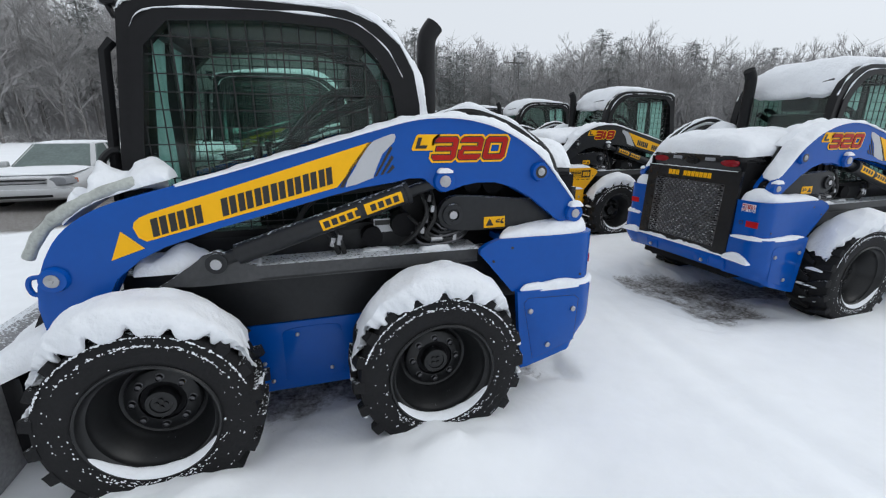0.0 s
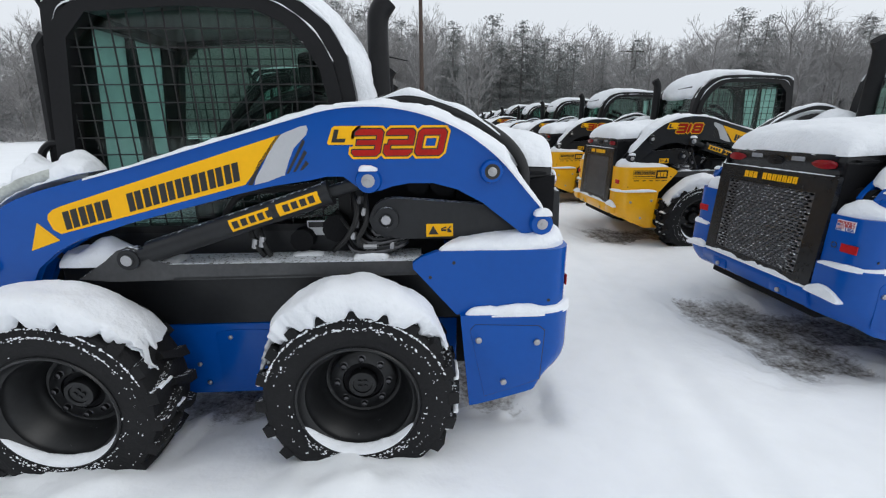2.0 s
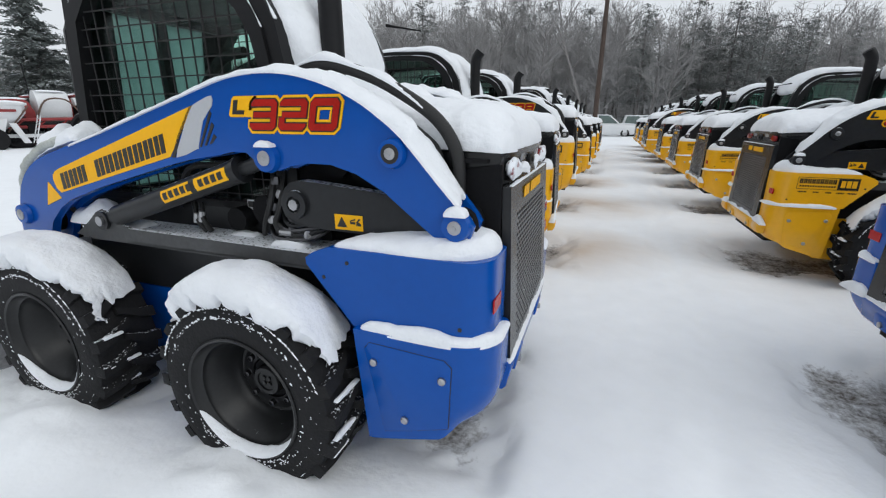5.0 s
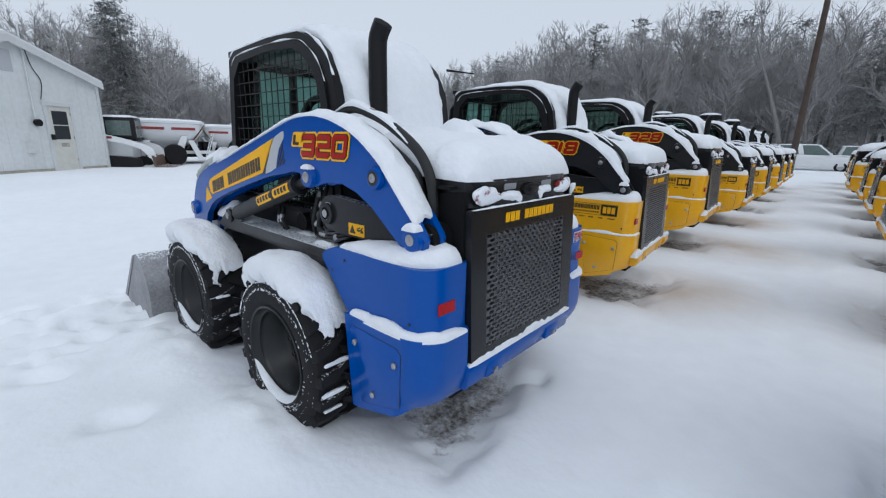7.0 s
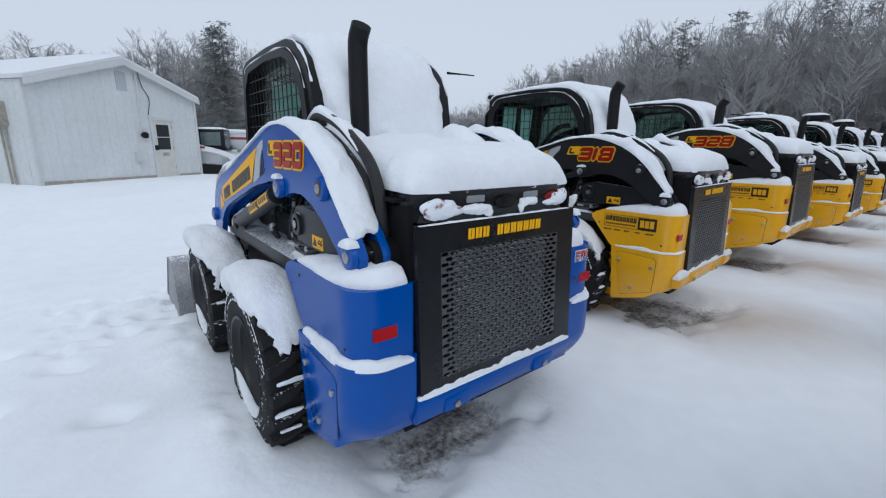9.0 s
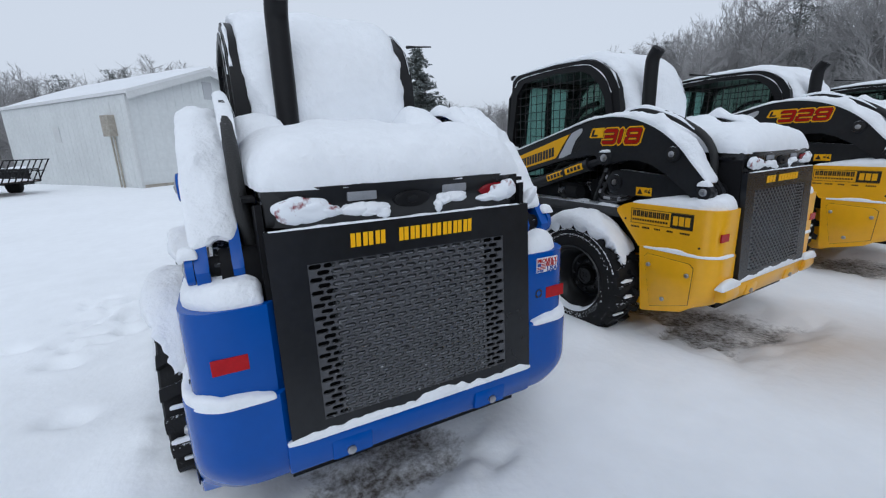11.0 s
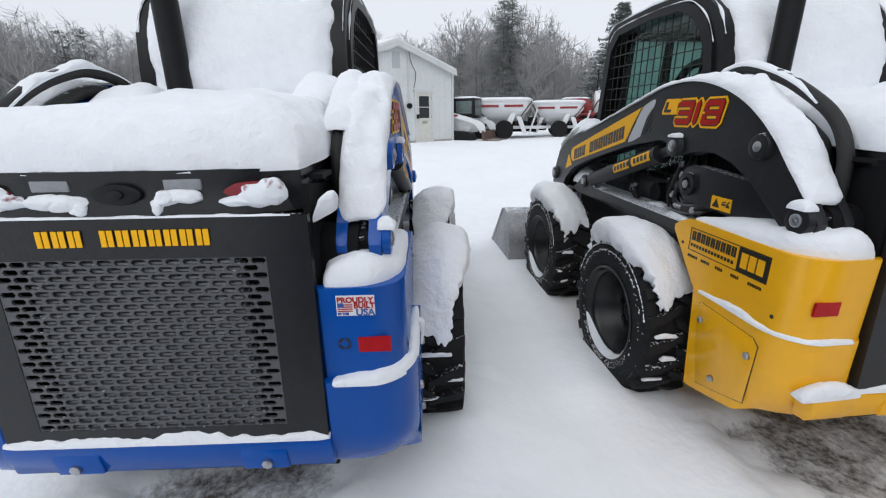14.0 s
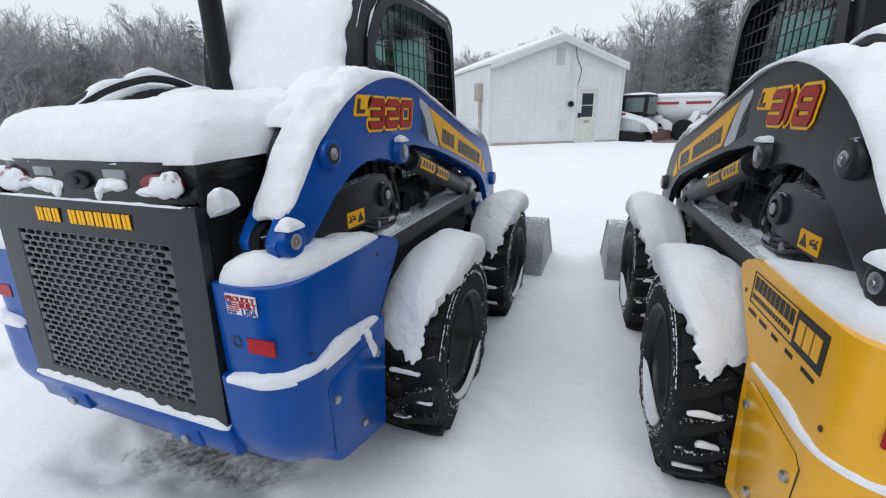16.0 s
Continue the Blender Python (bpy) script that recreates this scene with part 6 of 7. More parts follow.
def spruce_meshes(seed, tall):
    """A full cone of drooping boughs down to near the ground."""
    rng = random.Random(seed)
    bm = bmesh.new()
    tube(bm, [(0, 0, -0.1), (0.03, 0, tall * 0.5), (0, 0.02, tall * 0.99)], [tall * 0.018, tall * 0.011, 0.02], 7)
    vs, fs = [], []
    z = tall * 0.08
    while z < tall * 0.985:
        k = 1 - z / tall
        for b in range(8):
            a = rng.uniform(0, 2 * math.pi)
            r = tall * (0.02 + 0.40 * k ** 0.8) * rng.uniform(0.5, 1.2)
            n = max(4, int(r * 7))
            for i in range(n):
                t = (i + 0.6) / n
                c = Vector((math.cos(a) * r * t, math.sin(a) * r * t, z - 0.22 * r * t + 0.16 * r * t * t))
                for q in range(6):
                    off = Vector((rng.gauss(0, 0.10), rng.gauss(0, 0.10), rng.gauss(0, 0.05)))
                    u = (Vector((math.cos(a), math.sin(a), -0.2)) + Vector((rng.gauss(0, 0.7), rng.gauss(0, 0.7), rng.gauss(0, 0.3)))).normalized() * rng.uniform(0.10, 0.22)
                    w = u.cross(Vector((rng.gauss(0, 0.5), rng.gauss(0, 0.5), 1))).normalized() * rng.uniform(0.035, 0.07)
                    s = len(vs)
                    vs += [c + off - u, c + off + w, c + off + u, c + off - w]
                    fs.append((s, s + 1, s + 2, s + 3))
        z += tall * 0.022
    crown = bpy.data.meshes.new("crown")
    crown.from_pydata(vs, [], fs)
    crown.materials.append(SPRUCE)
    return finish("trunk", bm, BARK), crown


BARE = [bare_tree_meshes(s, 14) for s in (3, 8, 21, 34)]
PINES = [pine_meshes(s, 15) for s in (5, 13, 27)]


def plant(kind, x, y, size, turn, label, category):
    tree = thing("spruce_tree" if "spruce" in category else "pine_tree" if kind in PINES else "bare_tree", label, category, "trees round the yard")
    tree.matrix_basis = pose(x, y, 0, 0, 0, turn) @ Matrix.Scale(size, 4)
    for name, me in zip(("trunk", "crown"), kind):
        o = new(name, me)
        o.parent = tree
    return tree


rng = random.Random(77)


SKYLINE = ((0, 7.2), (34, 7.3), (41, 7.9), (46, 9.4), (54, 9.5), (60, 8.1), (67, 9.3), (72, 10.2), (82, 10.8), (90, 11.6), (98, 12.8), (105, 12.8), (112, 11.8), (118, 11.4), (123, 10.2), (128, 8.8), (135, 6.2), (141, 4.5),
           (150, 4.8), (158, 6.2), (162, 8.6), (165, 10.8), (168, 11.6), (171, 10.3), (175, 9.4), (178, 8.0), (187, 8.4), (191, 7.0), (197, 6.9), (206, 8.5), (214, 8.1), (228, 9.7), (242, 9.0), (270, 9.0))


def skyline(a):
    """How tall the woods stand, seen from the yard, by compass angle: (height, share of pines)."""
    share = 0.45 if 40 < a < 56 or 62 < a < 86 else 0.2 if 90 <= a < 114 else 0.12 if a < 200 else 0.08
    for (a0, h0), (a1, h1) in zip(SKYLINE, SKYLINE[1:]):
        if a0 <= a < a1:
            return h0 + (h1 - h0) * (a - a0) / (a1 - a0), share
    return 9.0, share


a = 12.0
while a < 262:
    tall, share = skyline(a)
    for layer in (0, 1):
        r = (44 if layer == 0 else 53) + rng.uniform(-2.5, 3.5)
        t = radians(a + rng.uniform(-0.6, 0.6) + layer * 0.8)
        h = tall * r / 48 * rng.uniform(0.88, 1.2)
        if rng.random() < share:
            plant(rng.choice(PINES), r * math.cos(t), r * math.sin(t), h / 15, rng.uniform(0, 360), "tall dark pine dusted with snow at the wood's edge", "pine tree")
        else:
            plant(rng.choice(BARE), r * math.cos(t), r * math.sin(t), h / 13.4, rng.uniform(0, 360), "leafless tree with grey branches, haze painted into their colour", "tree")
    a += 1.75
plant(PINES[1], -43.5, 9.0, 0.83, 70, "tall dark pine rising above the leafless trees", "pine tree")
# deep woods behind: thin stems and twigs past counting
vs, fs = [], []
for k in range(3600):
    t = radians(rng.uniform(8, 265))
    tall, share = skyline(math.degrees(t))
    r = rng.uniform(47, 66)
    x, y, h = r * math.cos(t), r * math.sin(t), tall * r / 48 * rng.uniform(0.5, 1.06)
    w = rng.uniform(0.02, 0.05)
    top = Vector((x + rng.uniform(-1, 1), y + rng.uniform(-1, 1), h))
    s = len(vs)
    for q in range(3):
        an = 2 * math.pi * q / 3
        vs += [(x + w * math.cos(an), y + w * math.sin(an), -0.1), (top.x + 0.02 * math.cos(an), top.y + 0.02 * math.sin(an), h)]
    for q in range(3):
        b = (q + 1) % 3
        fs.append((s + 2 * q, s + 2 * b, s + 2 * b + 1, s + 2 * q + 1))
    for q in range(60):
        z = h * rng.uniform(0.02, 1.0) ** 0.85
        p = Vector((x, y, 0)).lerp(Vector((top.x, top.y, 0)), z / h) + Vector((0, 0, z))
        d = Vector((rng.gauss(0, 1), rng.gauss(0, 1), rng.uniform(0.0, 1.2))).normalized() * rng.uniform(0.4, 1.9)
        n = d.cross(Vector((rng.gauss(0, 1), rng.gauss(0, 1), rng.gauss(0, 1)))).normalized() * rng.uniform(0.014, 0.036)
        s = len(vs)
        vs += [p - n, p + n, p + d]
        fs.append((s, s + 1, s + 2))
for k in range(5200):
    t, r = radians(rng.uniform(8, 265)), rng.uniform(43.5, 56)
    c = Vector((r * math.cos(t), r * math.sin(t), rise(-20) * 0.5))
    for q in range(16):
        p = c + Vector((rng.gauss(0, 0.5), rng.gauss(0, 0.5), rng.uniform(0, 0.6)))
        d = Vector((rng.gauss(0, 0.6), rng.gauss(0, 0.6), rng.uniform(0.3, 1.0))) * rng.uniform(0.6, 2.0)
        n = d.cross(Vector((rng.gauss(0, 1), rng.gauss(0, 1), rng.gauss(0, 1)))).normalized() * rng.uniform(0.012, 0.03)
        s = len(vs)
        vs += [p - n, p + n, p + d]
        fs.append((s, s + 1, s + 2))
me = bpy.data.meshes.new("far_woods")
me.from_pydata(vs, [], fs)
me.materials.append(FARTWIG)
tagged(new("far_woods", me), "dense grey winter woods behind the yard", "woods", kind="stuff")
# the ridge of woods farther off, a plain haze-coloured band with a ragged top
bm = bmesh.new()
line = []
for k in range(0, 1060):
    a = k * 0.25
    tall, share = skyline(a)
    t = radians(a)
    h = tall * 78 / 48 * (0.62 + 0.16 * noise.noise(Vector((a * 0.5, 0, 3))) + 0.10 * noise.noise(Vector((a * 2.5, 0, 7))))
    line.append((bm.verts.new((78 * math.cos(t), 78 * math.sin(t), -1.0)), bm.verts.new((78 * math.cos(t), 78 * math.sin(t), h))))
for (a0, a1), (b0, b1) in zip(line, line[1:]):
    bm.faces.new((a0, b0, b1, a1))
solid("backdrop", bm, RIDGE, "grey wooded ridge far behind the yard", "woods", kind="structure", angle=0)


# ---- shed ----
def shed():
    sh = thing("storage_shed", "white metal-sided shed with a low gable roof and a weathered door", "shed")
    sh.matrix_basis = pose(-13.38, -2.51, 0.28, 0, 0, 125)
    W, L, E, R = 5.17, 8.3, 2.74, 3.62   # x runs along the gable, y away from it
    bm = bmesh.new()
    gable = [(0, 0), (W, 0), (W, E), (W / 2, R), (0, E)]
    prism(bm, gable, 0, L)
    body = part("shed_body", bm, WHITEWALL, sh, angle=0)
    bm = bmesh.new()
    for side in (0, 1):
        x0, x1 = (-0.06, W / 2) if side == 0 else (W + 0.06, W / 2)
        dz = (R - E) / (W / 2) * 0.06
        prism(bm, [(x0, E - dz + 0.02), (x1, R + 0.02), (x1, R + 0.12), (x0, E - dz + 0.12)], -0.2, L + 0.2)
    part("roof", bm, WHITEPAINT, sh)
    bm = bmesh.new()
    heap(bm, lambda u, v: (-0.06 + (W + 0.12) * u, -0.2 + (L + 0.4) * v, E + 0.1 - 0.03 + (R - E + 0.03) * (1 - abs(2 * u - 1))), lambda u, v: (0, 0, 1), 0.12, 16, 30, 0.3, 1, 3, 8)
    part("roof_snow", bm, SNOW, sh)
    return sh, W, E, R


shed_ob, SHED_W, SHED_E, SHED_R = shed()


# ---- shed fittings (x along the gable, -y in front of it) ----
def fit(name, mat, label="", **kw):
    bm = bmesh.new()
    for b in kw["boxes"]:
        box(bm, *b)
    return part(name, bm, mat, shed_ob, label)


OLDWOOD = material("weathered_door_paint", (0.60, 0.59, 0.54), 0.6, vary=0.12, scale=6)
STAIN = material("rust_streaked_pipe", (0.36, 0.33, 0.28), 0.7, vary=0.4, scale=8)
DARKGLASS = material("dark_door_glass", (0.03, 0.035, 0.04), 0.2, vary=0.2, scale=3)
TRIM = material("off_white_trim", (0.60, 0.61, 0.61), 0.5, vary=0.08, scale=2)
DX = 3.40
door = fit("door", OLDWOOD, "weathered cream door with rusty foot", boxes=[(DX, DX + 0.70, -0.035, 0.0, 0.06, 1.95)])
fit("door_frame", TRIM, boxes=[(DX - 0.08, DX, -0.06, 0.0, 0.0, 2.02), (DX + 0.70, DX + 0.78, -0.06, 0.0, 0.0, 2.02), (DX - 0.12, DX + 0.82, -0.08, 0.0, 1.95, 2.04)])
for k in (0, 1):
    bm = bmesh.new()
    box(bm, DX + 0.12, DX + 0.58, -0.042, -0.035, 1.0 + k * 0.42, 1.39 + k * 0.42)
    part("door_pane", bm, DARKGLASS, door)
bm = bmesh.new()
box(bm, DX - 0.03, DX + 0.08, -0.10, -0.035, 0.98, 1.14, 0.01)
part("door_lock", bm, BLACK, door)
bm = bmesh.new()
box(bm, DX + 0.25, DX + 0.5, -0.04, -0.035, 0.78, 0.90)
part("letter_slot", bm, STAIN, door)
for z in (0.35, 1.0, 1.7):
    bm = bmesh.new()
    box(bm, DX + 0.68, DX + 0.74, -0.05, -0.03, z, z + 0.09)
    part("door_hinge", bm, STAIN, door)
fit("meter_box", TRIM, boxes=[(DX - 0.74, DX - 0.50, -0.14, 0.0, 0.62, 0.92)])
bm = bmesh.new()
tube(bm, [(DX - 0.37, -0.07, 1.45), (DX - 0.37, -0.16, 1.45)], 0.10, 14)
part("power_meter", bm, BLACK, shed_ob)
bm = bmesh.new()
tube(bm, [(DX - 0.37, -0.06, 1.5), (DX - 0.37, -0.06, SHED_R + 0.35), (DX - 0.29, -0.06, SHED_R + 0.42)], 0.022, 8)
part("conduit_mast", bm, TRIM, shed_ob)
bm = bmesh.new()
tube(bm, smooth_line([(DX - 0.34, -0.05, SHED_R + 0.1), (DX - 0.2, -0.04, 3.0), (DX + 0.0, -0.04, 2.6), (DX - 0.1, -0.04, 2.1)], 6), 0.012, 5)
part("door_cable", bm, BLACK, shed_ob)
bm = bmesh.new()
prism(bm, [(-0.03, 0.0), (SHED_W + 0.03, 0.0), (SHED_W + 0.03, 0.16), (-0.03, 0.16)], -0.03, 0.0)
part("skirting", bm, STAIN, shed_ob)
for side in (0, 1):
    bm = bmesh.new()
    if side == 0:
        prism(bm, [(-0.06, SHED_E - 0.16), (SHED_W / 2, SHED_R - 0.14), (SHED_W / 2, SHED_R + 0.04), (-0.06, SHED_E + 0.02)], -0.23, -0.2)
    else:
        prism(bm, [(SHED_W + 0.06, SHED_E - 0.16), (SHED_W / 2, SHED_R - 0.14), (SHED_W / 2, SHED_R + 0.04), (SHED_W + 0.06, SHED_E + 0.02)], -0.23, -0.2)
    part("barge_board", bm, TRIM, shed_ob)
bm = bmesh.new()
box(bm, -0.04, 0.05, -0.04, 0.05, 0.0, SHED_E - 0.05)
part("corner_trim", bm, TRIM, shed_ob)
bm = bmesh.new()
box(bm, SHED_W - 0.05, SHED_W + 0.04, -0.04, 0.05, 0.0, SHED_E - 0.05)
part("corner_trim", bm, TRIM, shed_ob)
for k in range(17):
    bm = bmesh.new()
    x = 0.3 + k * 0.28
    if DX - 0.1 < x < DX + 0.9:
        continue
    top = SHED_E + (SHED_R - SHED_E) * (1 - abs(2 * x / SHED_W - 1)) - 0.05
    box(bm, x, x + 0.02, -0.008, 0.0, 0.16, top)
    part("siding_rib", bm, WHITEWALL, shed_ob)
for k in range(27):
    bm = bmesh.new()
    y = 0.3 + k * 0.3
    box(bm, -0.008, 0.0, y, y + 0.02, 0.1, SHED_E - 0.05)
    part("siding_rib", bm, WHITEWALL, shed_ob)
fit("breaker_box", STAIN, "rust-stained grey electric box", boxes=[(-0.2, 0.0, 0.75, 1.15, 1.6, 2.2)])
for y in (0.85, 1.02):
    bm = bmesh.new()
    tube(bm, [(-0.06, y, 1.6), (-0.06, y, 0.05)], 0.025, 6)
    part("conduit", bm, STAIN, shed_ob)
fit("gable_vent", DECAL_GREY, boxes=[(2.42, 2.74, -0.02, 0.0, 2.75, 3.3)])
fit("wall_vent", TRIM, boxes=[(-0.03, 0.0, 4.2, 4.6, 1.5, 2.0)])


# ---- vehicles ----
def car(name, label, paint, x, y, turn, tall=1.45, long=4.9, wagon=False):
    """A parked car; its nose points along -x of its own."""
    c = thing(name, label, "car", "cars round the yard")
    c.matrix_basis = pose(x, y, 0.04 + rise(x, y), 0, 0, turn)
    h, w = long / 2, 0.90
    belt = tall * 0.62
    bm = bmesh.new()
    rings = []
    for x, wide, top, foot in ((-h - 0.03, 0.56, belt - 0.26, 0.36), (-h + 0.02, 0.74, belt - 0.18, 0.28), (-h + 0.16, 0.85, belt - 0.12, 0.24), (-h + 0.5, 0.90, belt - 0.07, 0.22), (-h * 0.42, 0.91, belt, 0.22), (0.0, 0.92, belt + 0.01, 0.22),
                               (h * 0.5, 0.92, belt + 0.02, 0.22), (h * 0.75, 0.90, belt + 0.01, 0.24), (h - 0.12, 0.85, belt - (0.02 if wagon else 0.05), 0.28), (h - 0.02, 0.74, belt - 0.14, 0.34), (h + 0.02, 0.55, belt - 0.22, 0.40)):
        half = [(0.0, top + 0.035), (wide * 0.45, top + 0.025), (wide * 0.80, top), (wide * 0.93, top - 0.045), (wide, top - 0.15), (wide * 1.01, (top + foot) / 2), (wide * 0.98, foot + 0.12), (wide * 0.90, foot + 0.01), (wide * 0.4, foot)]
        rings.append([bm.verts.new((x, y, z)) for y, z in half] + [bm.verts.new((x, -y, z)) for y, z in half[:0:-1]])
    n = len(rings[0])
    for p, q in zip(rings, rings[1:]):
        for i in range(n):
            bm.faces.new((p[i], p[(i + 1) % n], q[(i + 1) % n], q[i]))
    bm.faces.new(rings[0][::-1])
    bm.faces.new(rings[-1])
    body = part("body", bm, paint, c, angle=50)
    roof0, roof1 = -h * 0.10, (h * 0.86 if wagon else h * 0.42)
    end = h * 0.96 if wagon else h * 0.74
    bm = bmesh.new()
    base = [(-h * 0.44, -0.80, belt - 0.02), (end, -0.80, belt - 0.02), (end, 0.80, belt - 0.02), (-h * 0.44, 0.80, belt - 0.02)]
    top = [(roof0, -0.60, tall), (roof1, -0.60, tall), (roof1, 0.60, tall), (roof0, 0.60, tall)]
    lo, hi = [bm.verts.new(p) for p in base], [bm.verts.new(p) for p in top]
    for k in range(4):
        bm.faces.new((lo[k], lo[(k + 1) % 4], hi[(k + 1) % 4], hi[k]))
    bm.faces.new(hi)
    bm.faces.new(lo[::-1])
    bmesh.ops.bevel(bm, geom=bm.edges[:], offset=0.10, segments=4, affect="EDGES", profile=0.5)
    cabin = part("cabin", bm, paint, c, angle=50)
    def pane(name, a, b, c2, d, push):
        bm = bmesh.new()
        quad = [Vector(q) for q in (a, b, c2, d)]
        mid = sum(quad, Vector()) / 4
        one = [bm.verts.new(mid + (q - mid) * 0.88 + Vector(push)) for q in quad]
        two = [bm.verts.new(mid + (q - mid) * 0.88 - Vector(push)) for q in quad]
        bm.faces.new(one)
        bm.faces.new(two[::-1])
        for k in range(4):
            bm.faces.new((one[k], two[k], two[(k + 1) % 4], one[(k + 1) % 4]))
        part(name, bm, CARGLASS, cabin)
    pane("windscreen", base[3], base[0], top[0], top[3], (-0.012, 0, 0.008))
    pane("rear_window", base[1], base[2], top[2], top[1], (0.012, 0, 0.008))
    for s, (i, j) in ((-1, (0, 1)), (1, (3, 2))):
        b0, b1, t0, t1 = Vector(base[i]), Vector(base[j]), Vector(top[i]), Vector(top[j])
        pane("side_window", b0.lerp(b1, 0.02), b0.lerp(b1, 0.48), t0.lerp(t1, 0.44), t0.lerp(t1, 0.03), (0, 0.012 * s, 0.004))
        pane("side_window", b0.lerp(b1, 0.52), b0.lerp(b1, 0.96), t0.lerp(t1, 0.95), t0.lerp(t1, 0.5), (0, 0.012 * s, 0.004))
        bm = bmesh.new()
        box(bm, -h * 0.40, -h * 0.34, s * 0.92 - 0.09, s * 0.92 + 0.09, belt + 0.0, belt + 0.13, 0.03)
        part("wing_mirror", bm, paint, c)
        bm = bmesh.new()
        prism(bm, outline([(-0.20, 0.0), (-0.16, 0.13), (0.0, 0.16), (0.16, 0.15), (0.19, 0.03), (0.0, -0.01), (-0.20, 0.0)], 2)[:-1], -0.14, 0.12, 0.012)
        bmesh.ops.rotate(bm, verts=bm.verts, cent=(0, 0, 0), matrix=Matrix.Rotation(radians(-90 + 24 * s), 3, "Z"))
        bmesh.ops.translate(bm, vec=(-h + 0.10, s * 0.66, 0.56), verts=bm.verts)
        lamp = part("headlight", bm, CLEAR, c)
        bm = bmesh.new()
        box(bm, -h + 0.10, -h + 0.22, s * 0.85 - 0.02, s * 0.85 + 0.02, 0.59, 0.69, 0.01)
        part("turn_signal", bm, AMBER, lamp)
        for wx in (-h * 0.62, h * 0.60):
            bm = bmesh.new()
            revolve(bm, [(0.19, -0.10), (0.30, -0.11), (0.33, -0.08), (0.33, 0.08), (0.30, 0.11), (0.19, 0.10)], (wx, s * 0.80, 0.33), 28, True)
            tyre = part("tyre", bm, RUBBER, c)
            bm = bmesh.new()
            revolve(bm, [(0.19, -0.09), (0.16, -0.07), (0.05, -0.09), (0.04, 0.09), (0.16, 0.07), (0.19, 0.09)], (wx, s * 0.80, 0.33), 20)
            part("rim", bm, STEEL, tyre)
    for k in range(5):
        bm = bmesh.new()
        box(bm, -h - 0.035, -h + 0.05, -0.42, 0.42, 0.56 + k * 0.035, 0.575 + k * 0.035)
        part("grille_bar", bm, DECAL_GREY if k % 2 == 0 else BLACK, body)
    bm = bmesh.new()
    box(bm, -h - 0.07, -h + 0.2, -0.86, 0.86, 0.30, 0.50, 0.04)
    part("bumper", bm, paint, c)
    bm = bmesh.new()
    box(bm, -h - 0.075, -h - 0.05, -0.5, 0.5, 0.33, 0.38)
    part("air_intake", bm, BLACK, c)
    for nm, x0, x1, z, wide in (("hood_snow", -h + 0.2, -h * 0.46, belt - 0.06, 0.78), ("roof_snow", roof0 + 0.02, roof1, tall - 0.01, 0.57)):
        bm = bmesh.new()
        heap(bm, lambda u, v: (x0 + (x1 - x0) * u, wide * (2 * v - 1), z + (0.06 * u if nm == "hood_snow" else 0)), lambda u, v: (0, 0, 1), 0.045, 14, 12, 0.2, 3, 2, 6)
        part(nm, bm, SNOW, c)
    return c


car("sedan", "silver sedan with a snow-dusted hood and roof", SILVER, -6.2, 10.6, 94, 1.33, 5.2)
car("suv", "white sport utility car parked beyond the pole", WHITEPAINT, 1.2, 36.6, 175, 1.7, 4.7, True)
car("suv", "silver sport utility car parked under the trees", SILVER, 4.4, 37.4, 185, 1.65, 4.6, True)
car("suv", "white sport utility car at the far side of the yard", WHITEPAINT, -29.0, 22.5, 200, 1.7, 4.6, True)


